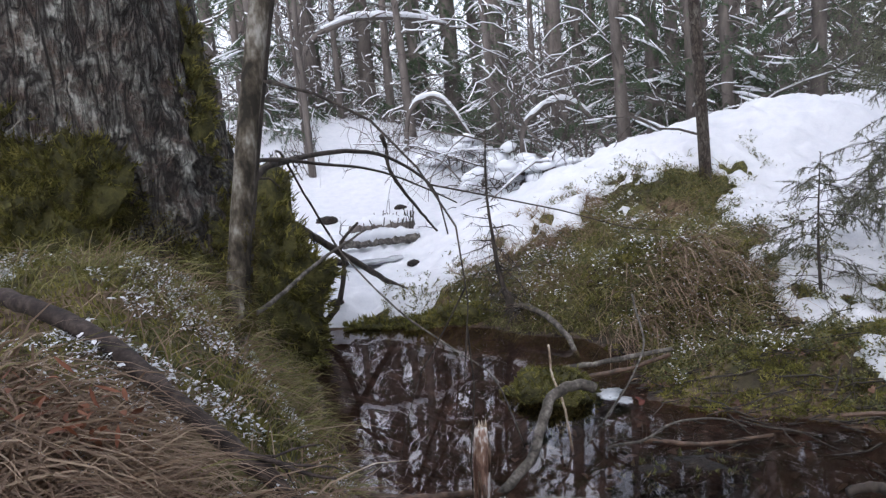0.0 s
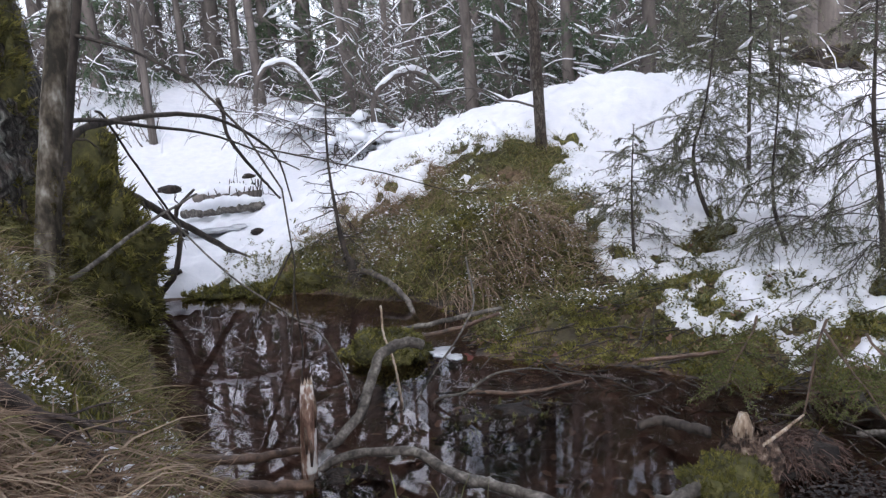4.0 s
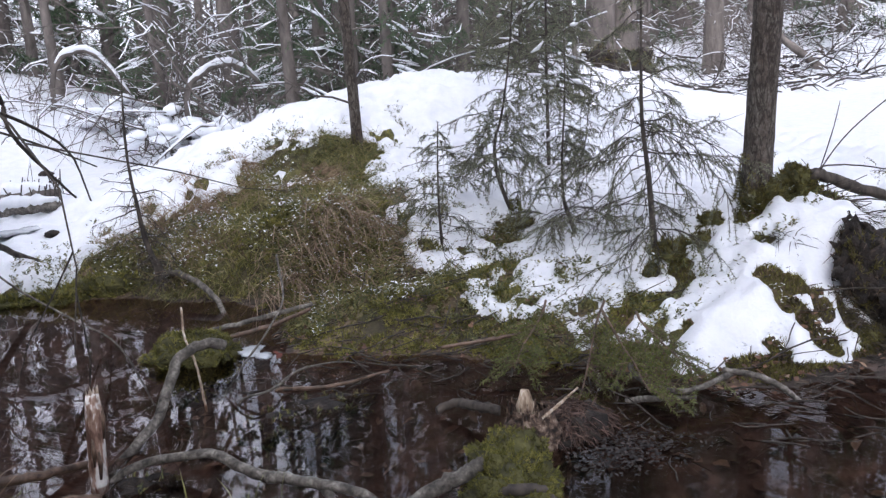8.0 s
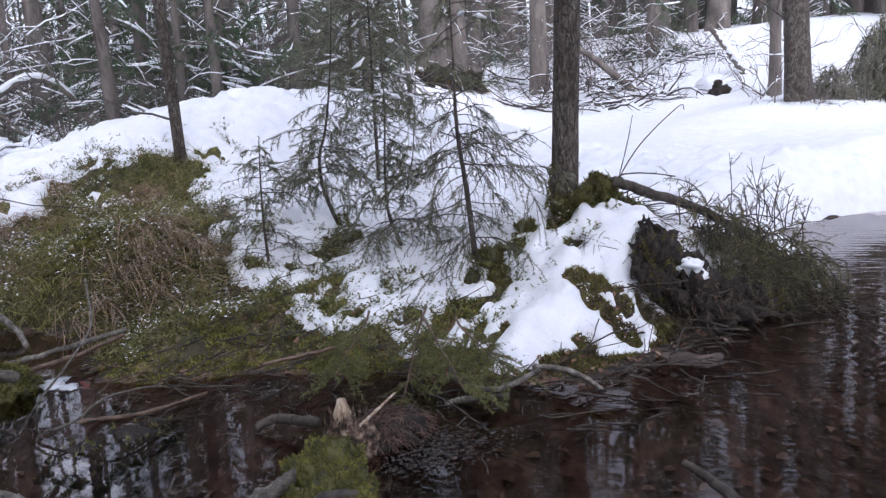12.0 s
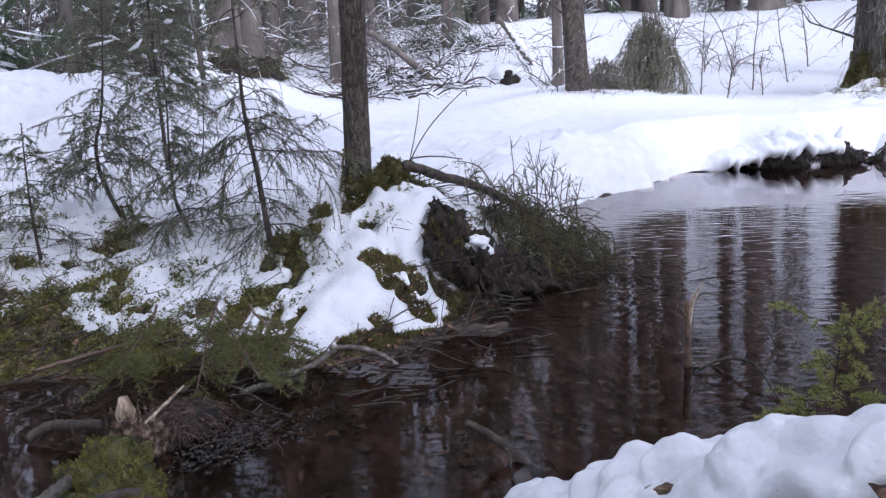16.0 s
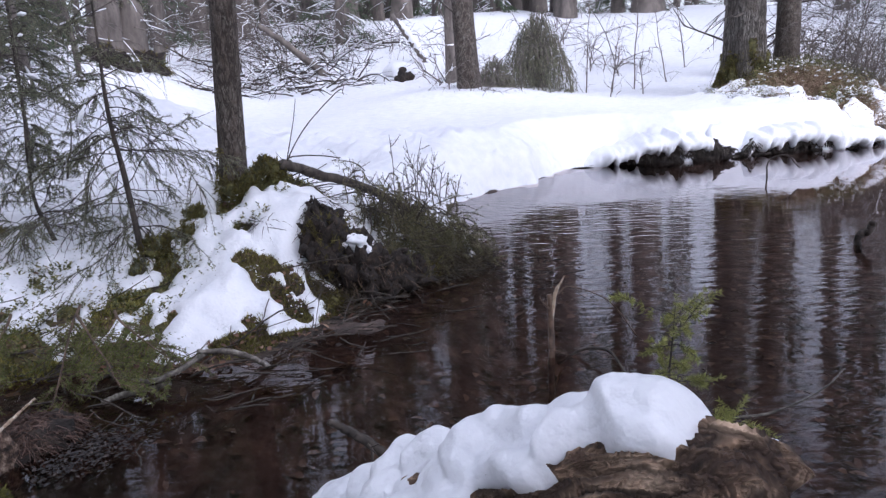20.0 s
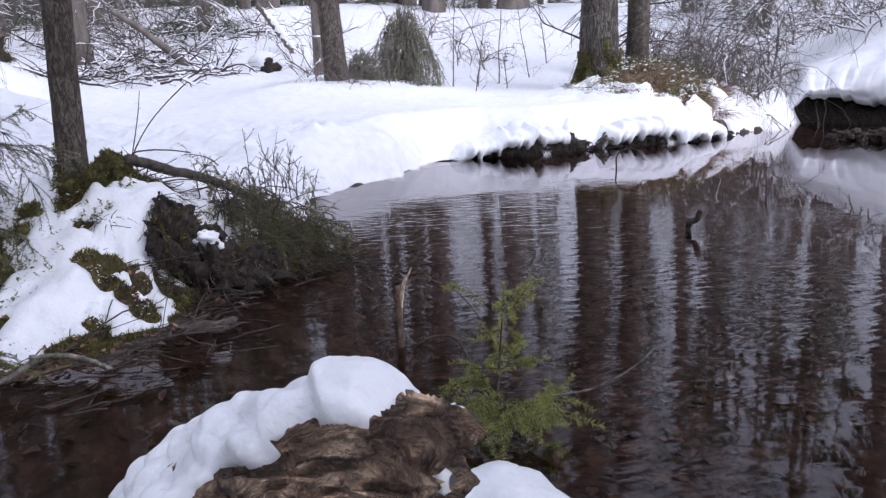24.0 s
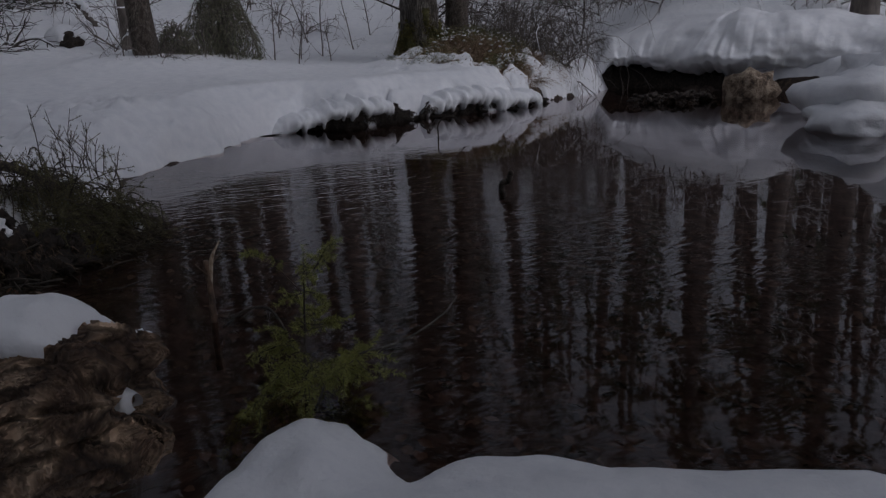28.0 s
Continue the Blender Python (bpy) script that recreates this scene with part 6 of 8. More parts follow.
plate = earth("root_plate", "dark overturned earth with hanging roots and moss", [(3.20, 2.04, 0.30, 0.12, 0.09, 0.15), (3.12, 1.98, 0.24, 0.12, 0.10, 0.18), (3.30, 1.94, 0.16, 0.12, 0.10, 0.16), (3.10, 1.93, 0.20, 0.13, 0.10, 0.17), (3.20, 1.80, 0.10, 0.14, 0.11, 0.15), (3.32, 1.75, 0.08, 0.14, 0.11, 0.13), (3.5, 1.76, 0.05, 0.16, 0.11, 0.09), (3.72, 1.82, 0.03, 0.16, 0.11, 0.07)], 120, 90, 0.13)
mossy("", "", "", (0, 0, 0), [(3.14, 1.90, 0.28, 0.11, 0.06, 0.11), (3.38, 1.80, 0.12, 0.10, 0.06, 0.08), (3.06, 1.90, 0.22, 0.09, 0.07, 0.12), (3.10, 1.96, 0.34, 0.08, 0.06, 0.08), (3.22, 1.86, 0.16, 0.08, 0.06, 0.09), (3.30, 1.74, 0.06, 0.12, 0.06, 0.07), (3.6, 1.68, 0.03, 0.12, 0.06, 0.05)], SOIL, 4200, 0.03, DARKMOSS, 124, 0.006, parent=plate)


def undercut(name, label, way, tall, seed):
    """A face of dark peat under a rounded lip of snow, along the water."""
    rng = np.random.default_rng(seed)
    root = thing(name, (0, 0, 0), label, "bank")
    line = curve_points([(x, y, 0) for x, y in way], 140)
    s = np.concatenate([[0], np.cumsum(np.linalg.norm(np.diff(line, axis=0), axis=1))])
    run = np.gradient(line, axis=0)
    run /= np.linalg.norm(run, axis=1)[:, None]
    out = np.stack([run[:, 1], -run[:, 0], 0 * s], -1)
    h = np.interp(np.linspace(0, 1, 140), np.linspace(0, 1, len(tall)), tall) * np.clip(-0.15 + 1.7 * fractal(s, 0 * s, 0.40, seed + 1, 2) + 0.8 * (fractal(s, 0 * s, 0.11, seed + 8) - 0.3), 0.12, 1.35)
    face, lip, fringe = [], [], Build()
    even = np.interp(np.linspace(0, 1, 140), np.linspace(0, 1, len(tall)), tall) * (0.7 + 0.5 * fractal(s, 0 * s, 0.9, seed + 15))
    vs = np.linspace(-0.3, 1.15, 12)
    for v in vs:
        back = 0.10 * fractal(s * 1.0, 0 * s + v * h * 3, 0.12, seed + 1) + 0.05 * np.sin(np.clip(v, 0, 1) * 3.1)
        face.append(line - out * back[:, None] + np.stack([0 * s, 0 * s, h * v], -1))
    b = Build()
    i, j = np.meshgrid(np.arange(11), np.arange(139), indexing="ij")
    p = i * 140 + j
    grid = np.concatenate([np.stack([p, p + 1, p + 141], -1).reshape(-1, 3), np.stack([p, p + 141, p + 140], -1).reshape(-1, 3)])
    b.add(np.concatenate(face), grid)
    b.link("peat", SOIL, root)
    rag = 0.5 * fractal(s, 0 * s + 3, 0.30, seed + 2) + 0.5 * fractal(s, 0 * s + 7, 0.16, seed + 3)
    ends = smooth(0, 0.6, s) * smooth(s[-1], s[-1] - 0.6, s)
    for k, (o, up) in enumerate([(-0.16, 0.01), (-0.06, -0.02), (0.02, -0.025), (0.06, 0.01), (0.08, 0.05), (0.05, 0.10), (-0.03, 0.14), (-0.15, 0.165), (-0.3, 0.17), (-0.5, 0.16), (-0.8, 0.13), (-1.2, 0.02)]):
        lump = 0.4 * rag + 0.30 + 0.7 * (fractal(s, 0 * s + k * 0.04, 0.13, seed + 6) - 0.5)
        lip.append(line + out * (o + (0.17 * (lump - 0.5) if k < 9 else 0 * s))[:, None] + np.stack([0 * s, 0 * s, 0.55 * h + 0.45 * even + up * (0.6 + 0.8 * lump) + (0.05 * (lump - 0.5)) - 0.22 * (1 - ends)], -1) - out * (0.25 * (1 - ends))[:, None] - np.stack([0 * s, 0 * s, (0.30 * np.maximum(fractal(s, 0 * s, 0.08, seed + 21) - 0.48, 0) if k < 4 else 0 * s)], -1))
    b = Build()
    b.add(np.concatenate(lip), grid)
    b.link("snow_lip", SNOW, root, "rounded lip of overhanging snow")
    for k in range(800):
        q = rng.integers(0, 140)
        if h[q] > 0.05:
            fringe.tube(wander(rng, line[q] + (0, 0, h[q] * rng.uniform(0.6, 1.0)) - out[q] * 0.03, out[q] * 0.35 + rng.normal(size=3) * 0.3 + (0, 0, -0.9), h[q] * rng.uniform(0.2, 0.8), 3, 0.9, 0.5), [0.007, 0.006, 0.005, 0.002], 3, cap=False)
    tagged(fringe.link("root_fringe", DARKWOOD, root, "dark hanging rootlets and grass"), kind="stuff")
    return root


undercut("undercut_bank", "dark undercut peat bank below the snow", [(8.5, 2.80), (8.95, 2.38), (9.22, 1.93), (9.62, 1.50), (10.05, 1.22)], [0.0, 0.03, 0.20, 0.24, 0.21, 0.20, 0.10], 121)
undercut("undercut_bank", "low dark peat edge under a lip of snow", [(10.05, 1.22), (10.4, 1.0), (10.85, 0.54), (11.3, 0.06), (11.8, -0.22), (12.5, -0.55)], [0.10, 0.17, 0.22, 0.16, 0.08, 0.04], 125)


def overhang(name, label, way, lip, top, seed):
    """A broad bank of snow that hangs over a dark hollow at the water."""
    root = thing(name, (0, 0, 0), label, "snow")
    n = 260
    line = curve_points([(x, y, 0) for x, y in way], n)
    u = np.linspace(0, 1, n)
    s = np.concatenate([[0], np.cumsum(np.linalg.norm(np.diff(line, axis=0), axis=1))])
    run = np.gradient(line, axis=0)
    run /= np.linalg.norm(run, axis=1)[:, None]
    out = np.stack([run[:, 1], -run[:, 0], 0 * s], -1)
    zl = np.interp(u, np.linspace(0, 1, len(lip)), lip) + 0.10 * (fractal(s, 0 * s, 0.35, seed) - 0.5) + 0.14 * (fractal(s, 0 * s, 0.12, seed + 9) - 0.5)
    zt = np.interp(u, np.linspace(0, 1, len(top)), top) + 0.22 * (fractal(s, 0 * s, 0.7, seed + 12) - 0.5)
    shut = smooth(0.0, 0.10, u)
    zl, zt = zl * shut, zt * (0.3 + 0.7 * shut)

    def sheet_of(coarse, mat, part_name, lab, wild):
        rows_b, profile, steps = [], [], np.linspace(0, len(coarse) - 1, 4 * len(coarse))
        for t in steps:
            i = min(int(t), len(coarse) - 2)
            (o0, f0, z0), (o1, f1, z1) = coarse[i], coarse[i + 1]
            w = t - i
            profile.append((o0 + (o1 - o0) * w, f0 + (f1 - f0) * w, None if z0 is None or z1 is None else z0 + (z1 - z0) * w))
        for k, (o, f, fixed) in enumerate(profile):
            z = (zl + (zt - zl) * f) if fixed is None else fixed + 0 * s
            wob = wild * (fractal(s, 0 * s + k * 0.055, 0.75, seed + 4) - 0.5) + 0.25 * wild * (fractal(s, 0 * s + k * 0.055, 0.40, seed + 5) - 0.5)
            rows_b.append(line + out * (o + wob)[:, None] + np.stack([0 * s, 0 * s, z + wob * 0.6], -1))
        b = Build()
        i, j = np.meshgrid(np.arange(len(profile) - 1), np.arange(n - 1), indexing="ij")
        p = i * n + j
        b.add(np.concatenate(rows_b), np.concatenate([np.stack([p, p + 1, p + n + 1], -1).reshape(-1, 3), np.stack([p, p + n + 1, p + n], -1).reshape(-1, 3)]))
        b.link(part_name, mat, root, lab)
    sheet_of([(-0.30, 0.02, None), (-0.12, -0.03, None), (0.0, 0.0, None), (0.10, 0.08, None), (0.14, 0.2, None), (0.10, 0.36, None), (0.0, 0.55, None), (-0.16, 0.74, None), (-0.4, 0.90, None), (-0.75, 1.0, None), (-1.2, 1.02, None), (-1.8, 0.95, None), (-2.6, 0.75, None)], SNOW, "drift", "", 0.26)
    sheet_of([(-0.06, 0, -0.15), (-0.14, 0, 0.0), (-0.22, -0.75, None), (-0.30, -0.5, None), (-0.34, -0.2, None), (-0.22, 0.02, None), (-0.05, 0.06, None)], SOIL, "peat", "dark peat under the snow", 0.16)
    return root


overhang("snow_bank", "thick snow bank overhanging a dark lump standing in for a shaded hollow on the far shore", [(14.75, -1.15), (14.8, -1.9), (14.5, -2.6), (13.95, -3.15), (13.6, -3.9), (13.4, -4.7), (12.9, -5.6), (12.0, -6.6)],
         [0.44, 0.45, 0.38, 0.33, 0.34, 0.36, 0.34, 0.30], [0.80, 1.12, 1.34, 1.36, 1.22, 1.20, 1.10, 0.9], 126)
# small peat islets with dead sticks before the bank
earth("peat_islet", "low dark islet of peat and sticks in the pond", [(12.0, -2.05, 0.0, 0.30, 0.24, 0.10), (11.9, -2.4, 0.0, 0.26, 0.22, 0.12), (12.3, -2.7, 0.0, 0.3, 0.3, 0.10)], 127, 60, 0.2)

# rotten pale stump under the snow bank across the water
b = Build()
rng = np.random.default_rng(123)
STUMPWOOD = noisy("pale_rotten_wood", [(0.32, (0.03, 0.02, 0.014)), (0.46, (0.14, 0.10, 0.07)), (0.6, (0.30, 0.24, 0.18))], 8, 0.9, 1.0, 0.05, fine=40)
cave = thing("hollow_stump", (12.25, -3.5, 0), "pale hollow stump at the foot of the snow bank", "stump")
v, f = BALL2
b.add(v * rugged(v, np.array([2.0, 7, 1]), 0.55, 1.6) * (0.30, 0.34, 0.30) + (0, 0, 0.10), f)
b.link("wood", STUMPWOOD, cave)
# a solid dark lump on the stump stands in for the shade of its hollow
b = Build()
b.lumps([(-0.22, 0.06, 0.24)], [[0.07, 0.08, 0.06]], rng, 0.3)
b.link("hollow", SOIL, cave, "dark lump standing in for a shaded hollow")


def snow_heap(name, label, masses, seed, wild=0.3):
    """Soft rounded heaps of snow grown together."""
    root = thing(name, (0, 0, 0), label, "snow")
    c = Build()
    for (x, y, z, rx, ry, rz) in masses:
        v, f = BALL2
        n = rugged(v, np.array([x, y, seed]), wild, 1.3)
        c.add(v * n * (rx, ry, rz) + (x, y, z), f)
    c.link("drift", SNOW, root)
    return root


snow_heap("snow_drift", "rounded snow hump on the pond shore", [(8.9, -3.95, 0.22, 0.8, 0.7, 0.34), (8.2, -3.6, 0.10, 0.5, 0.45, 0.2), (9.5, -4.6, 0.3, 1.2, 1.0, 0.45)], 131, 0.45)
snow_heap("snow_patch", "small snow patch on dark earth", [(3.188, 1.809, 0.290, 0.050, 0.045, 0.031), (3.159, 1.841, 0.276, 0.035, 0.032, 0.022), (3.200, 1.780, 0.244, 0.042, 0.038, 0.026), (3.214, 1.753, 0.220, 0.030, 0.027, 0.019), (3.180, 1.826, 0.313, 0.030, 0.027, 0.019)], 132, 0.8)

# ---- the fallen spruce top by the water ----
fallen = limb("fallen_spruce", "fallen spruce top with green brush lying in the water", [(3.30, 2.36, 0.66), (3.38, 2.34, 0.63), (3.61, 2.31, 0.55), (3.84, 2.16, 0.44), (4.05, 2.03, 0.28), (4.25, 1.88, 0.12), (4.48, 1.74, 0.0)], [0.030, 0.028, 0.024, 0.014], DARKWOOD, "tree", seed=140, sides=10)
wood, green, rng = Build(), Build(), np.random.default_rng(141)
o = np.array(fallen.location)
for k in range(330):
    u = rng.uniform(0.36, 0.92)
    p = np.array([3.30, 2.36, 0.66]) * (1 - u) + np.array([4.35, 1.80, 0.10]) * u + rng.normal(size=3) * (0.09, 0.09, 0.06) + (-0.05, -0.05, -0.05) - o
    a = rng.normal(size=3) * (0.7, 0.7, 0.55) + np.array([-0.2, -0.6, 0.1])
    line = wander(rng, p, a, rng.uniform(0.14, 0.36), 5, 0.35, 1.4)
    line[:, 2] = np.maximum(line[:, 2], 0.01 - o[2])
    wood.tube(line, np.linspace(0.004, 0.001, 6), 4, cap=False)
    for s in range(7):
        j = rng.integers(1, 5)
        tw = wander(rng, line[j], unit(line[j + 1] - line[j]) + rng.normal(size=3) * 0.5 + (0, 0, -0.4), rng.uniform(0.05, 0.13), 3, 0.3, 0.7)
        needled(green, rng, tw, 0.0034, 0.014, 0.0034)
    needled(green, rng, line[1:], 0.0035, 0.014, 0.003)
for k in range(170):
    u = rng.random()
    p = np.array([3.42, 1.84, 0.24]) * (1 - u) + np.array([4.15, 1.80, 0.12]) * u + rng.normal(size=3) * (0.06, 0.05, 0.04) - o
    line = wander(rng, p, rng.normal(size=3) * (0.6, 0.5, 0.4) + np.array([0.0, -0.5, 0.15]), rng.uniform(0.10, 0.26), 5, 0.35, 1.4)
    line[:, 2] = np.maximum(line[:, 2], 0.01 - o[2])
    wood.tube(line, np.linspace(0.003, 0.001, 6), 3, cap=False)
    for q in range(5):
        j = rng.integers(1, 5)
        needled(green, rng, wander(rng, line[j], unit(line[j + 1] - line[j]) + rng.normal(size=3) * 0.5, rng.uniform(0.04, 0.10), 3, 0.3, 0.7), 0.0036, 0.014, 0.0034)
    needled(green, rng, line[1:], 0.0036, 0.014, 0.0034)
for k in range(26):
    p = np.array([rng.uniform(3.55, 4.2), rng.uniform(1.75, 2.1), rng.uniform(0.2, 0.42)]) - o
    line = wander(rng, p, (rng.normal() * 0.35, rng.normal() * 0.35, 1), rng.uniform(0.2, 0.42), 5, 0.25, 0)
    wood.tube(line, np.linspace(0.004, 0.0015, 6), 4, cap=False)
    for s in range(5):
        j = rng.integers(1, 5)
        tw = wander(rng, line[j], (rng.normal() * 0.8, rng.normal() * 0.8, 0.8), rng.uniform(0.05, 0.12), 3, 0.2, -0.2)
        wood.tube(tw, np.linspace(0.002, 0.001, 4), 3, cap=False)
        needled(green, rng, tw, 0.004, 0.012, 0.003)
tagged(wood.link("twigwork", DARKWOOD, fallen), kind="stuff")
tagged(green.link("foliage", NEEDLE_OLIVE, fallen), kind="stuff")
limb("thin_shoot", "thin bare shoot rising from the snow", [(3.31, 2.36, 0.60), (3.35, 2.31, 0.85), (3.37, 2.29, 1.00)], [0.003, 0.0025, 0.0015], DARKWOOD, seed=150, twig=2)
limb("thin_shoot", "thin bare shoot bent over at its tip", [(3.31, 2.35, 0.60), (3.33, 2.33, 0.70), (3.40, 2.25, 0.86), (3.51, 2.11, 1.03), (3.53, 2.09, 1.01)], [0.004, 0.003, 0.002], DARKWOOD, seed=151)
limb("thin_shoot", "short needled twig sticking out sideways", [(3.33, 2.38, 0.66), (3.37, 2.35, 0.69), (3.46, 2.26, 0.69), (3.54, 2.15, 0.67)], [0.004, 0.004, 0.003], DARKWOOD, seed=152, twig=3)

# ---- green spruce branches lying on the shelf ----
for k, (p0, p1) in enumerate([((2.05, 2.35, 0.22), (1.55, 1.85, 0.03)), ((2.0, 2.3, 0.20), (1.72, 1.72, 0.03)), ((1.85, 2.5, 0.22), (1.45, 2.05, 0.06)), ((2.1, 2.2, 0.2), (1.9, 1.75, 0.05))]):
    rng = np.random.default_rng(160 + k)
    root = thing("spruce_branch", p0, "cut green spruce branch drooping over the bank", "branch", "green branches on the shelf")
    wood, green = Build(), Build()
    line = wander(rng, (0, 0, 0), np.array(p1) - np.array(p0), np.linalg.norm(np.array(p1) - np.array(p0)), 8, 0.12, 0.0)
    wood.tube(line, np.linspace(0.006, 0.002, 9), 5)
    for s in range(64):
        t = rng.uniform(0.1, 1) * 8
        j = min(int(t), 7)
        q = line[j] + (line[j + 1] - line[j]) * (t - j)
        way = unit(line[j + 1] - line[j])
        side = unit(np.cross(way, (0, 0, 1))) * rng.choice((-1, 1))
        tw = wander(rng, q, way * 0.9 + side * 0.8 + np.array([0, 0, rng.uniform(-0.1, 0.35)]), rng.uniform(0.08, 0.20), 4, 0.2, 0.5)
        needled(green, rng, tw, 0.0024, 0.017, 0.0034)
        wood.tube(tw, np.linspace(0.002, 0.001, 5), 3, cap=False)
    wood.link("twig", BROWNWOOD, root)
    tagged(green.link("foliage", NEEDLE_MID, root), kind="stuff")

# ---- a plate of ice and a red leaf by the moss hummock ----
b, rng = Build(), np.random.default_rng(165)
ice = thing("ice_plate", (0.67, 3.21, 0.004), "thin pale plate of ice on the water", "ice")
b.lumps([(0, 0, 0), (-0.06, 0.10, 0), (0.05, -0.10, 0), (0.02, 0.04, 0)], [[0.05, 0.08, 0.005], [0.035, 0.05, 0.005], [0.035, 0.05, 0.005], [0.06, 0.035, 0.005]], rng, 0.5, True)
b.link("sheet", ICE, ice)
REDLEAF = leafy("red_leaf", [(0.0, (0.10, 0.024, 0.014)), (1.0, (0.16, 0.04, 0.022))], 0.5, 0.5, 0.2)
red = thing("red_leaf", (0.757, 3.01, 0.012), "curled red-brown leaf lying by the ice", "leaf")
b = Build()
b.leaves(np.array([[0, 0, 0], [0.01, 0.03, 0.006]]), np.array([[0.8, 0.5, 0.35], [-0.3, 0.9, 0.3]]), np.array([[0.2, -0.3, 1.0], [0.3, 0.2, 1.0]]), 0.038, 0.028)
b.link("blade", REDLEAF, red)

# ---- the broken sapling in the pond ----
limb("broken_sapling", "broken-off sapling with pale split top in the pond", [(2.84, 0.61, -0.2), (2.84, 0.61, 0.0), (2.86, 0.62, 0.11), (2.87, 0.63, 0.24)], [0.014, 0.013, 0.012, 0.010], BROWNWOOD, "sapling", seed=170, twig=3)
limb("split_wood", "pale split end of a broken sapling", [(2.862, 0.618, 0.14), (2.88, 0.61, 0.24), (2.90, 0.58, 0.31)], [0.008, 0.008, 0.002], PALEWOOD, "branch", seed=171)
limb("bowed_twig", "thin twig bowed from a broken sapling to the water", [(2.86, 0.63, 0.20), (2.94, 0.62, 0.23), (2.97, 0.58, 0.25), (3.03, 0.45, 0.19), (3.25, 0.40, -0.02)], [0.004, 0.003, 0.002], BROWNWOOD, seed=172, twig=2)
limb("sunken_branch", "dark branching twig half under water", [(2.88, 0.60, -0.04), (2.9, 0.5, 0.03), (2.85, 0.38, 0.05), (2.7, 0.25, 0.0)], [0.006, 0.006, 0.004], DARKWOOD, seed=173, twig=5)
limb("leaning_reed", "bent dark reed standing in the pond", [(5.3, -0.32, -0.05), (5.30, -0.31, 0.05), (5.28, -0.36, 0.09), (5.27, -0.38, 0.15)], [0.02, 0.022, 0.018], DARKWOOD, "branch", seed=174)
limb("water_twig", "thin twig hooked over the water", [(8.2, 0.6, -0.03), (8.25, 0.6, 0.16), (8.28, 0.45, 0.22), (8.25, 0.32, 0.10)], [0.008, 0.007, 0.005], DARKWOOD, "branch", seed=175, twig=2)

# ---- the small green spruce by the near shore ----
fir = spruce(180, 0.50, 0.008, "small bright green spruce standing in shallow water", (0.04, -0.02), 0.0, 6.0, 0.30, 12, 0.06, 0.35, (0.0010, 0.017, 0.0026), NEEDLE_YOUNG, dense=1.3)
fir.name = "small_spruce"
fir.location = (2.24, 0.03, -0.03)
limb("thin_twig", "long pale twig reaching over the water", [(2.22, 0.0, -0.02), (2.28, -0.07, 0.11), (2.42, -0.22, 0.12), (2.54, -0.33, 0.16), (2.60, -0.38, 0.21)], [0.004, 0.0035, 0.002], GREYWOOD, seed=181, twig=4)

# ---- the snow-capped broken log close to the camera ----
LOG = [(0.800, -0.415, 0.772), (0.806, -0.345, 0.754), (0.825, -0.25, 0.708), (0.885, -0.116, 0.622), (1.02, 0.112, 0.438), (1.10, 0.26, 0.27), (1.15, 0.42, 0.02)]
LOGBARK = fissured_bark("rotten_bark", (0.040, 0.023, 0.015), (0.251, 0.150, 0.095), (0.433, 0.290, 0.189), (0.661, 0.480, 0.335), 17, 0.30, 24, 0.022, 1, (36.7, 0, 23), 0.10)
near_log = thing("broken_log", (0, 0, 0), "broken grey-brown log with cracked end and lumpy snow on top", "log")
b, rng = Build(), np.random.default_rng(190)
NS, NC = 300, 96
axis = curve_points(LOG, NS)
along = np.concatenate([[0], np.cumsum(np.linalg.norm(np.diff(axis, axis=0), axis=1))])
rad = np.interp(along, [0, 0.012, 0.04, 0.12, 0.5, 1.2], [0.034, 0.052, 0.060, 0.064, 0.064, 0.07])
th = np.arange(NC) * 2 * np.pi / NC
way = np.gradient(axis, axis=0)
way /= np.linalg.norm(way, axis=1)[:, None]
sidev = np.cross(way, (0, 0, 1.0))
sidev /= np.linalg.norm(sidev, axis=1)[:, None]
upv = np.cross(sidev, way)
thg, alg = np.meshgrid(th, along)
ridge = value_noise(np.cos(thg) * 3.2 + 7, np.sin(thg) * 3.2 + alg * 3, 3) + 0.6 * value_noise(np.cos(thg) * 7 + 3, np.sin(thg) * 7 + alg * 9, 4)
rough_r = rad[:, None] * (0.86 + 0.20 * ridge - 0.24 * np.exp(-((ridge - 0.75) / 0.05) ** 2) - 0.18 * np.exp(-((ridge - 1.02) / 0.04) ** 2))
rough_r = rough_r * (1 + 0.25 * smooth(0.06, 0.0, alg) * (value_noise(np.cos(thg) * 4 + 1, np.sin(thg) * 4 + 8, 6) - 0.5)) * (1 + 0.05 * (rng.random((NS, NC)) - 0.5))
shove = smooth(0.05, 0.0, alg) * 0.05 * (value_noise(np.cos(thg) * 2.5 + 5, np.sin(thg) * 2.5 + 2, 8) - 0.35)
ring = axis[:, None] - way[:, None] * shove[..., None] + rough_r[..., None] * (np.cos(th)[None, :, None] * sidev[:, None] + np.sin(th)[None, :, None] * upv[:, None])
i, j = np.meshgrid(np.arange(NS - 1), np.arange(NC), indexing="ij")
p, q = i * NC + j, i * NC + (j + 1) % NC
b.add(np.concatenate([ring.reshape(-1, 3), axis[:1] + way[:1] * 0.025]), np.concatenate([np.stack([p, q, q + NC], -1).reshape(-1, 3), np.stack([p, q + NC, p + NC], -1).reshape(-1, 3), [[NS * NC, (k + 1) % NC, k] for k in range(NC)]]))
b.link("wood", LOGBARK, near_log)
b = Build()
first, rows_s, cols = 4, 290, 110
phi = np.radians(np.linspace(-130, 135, cols))
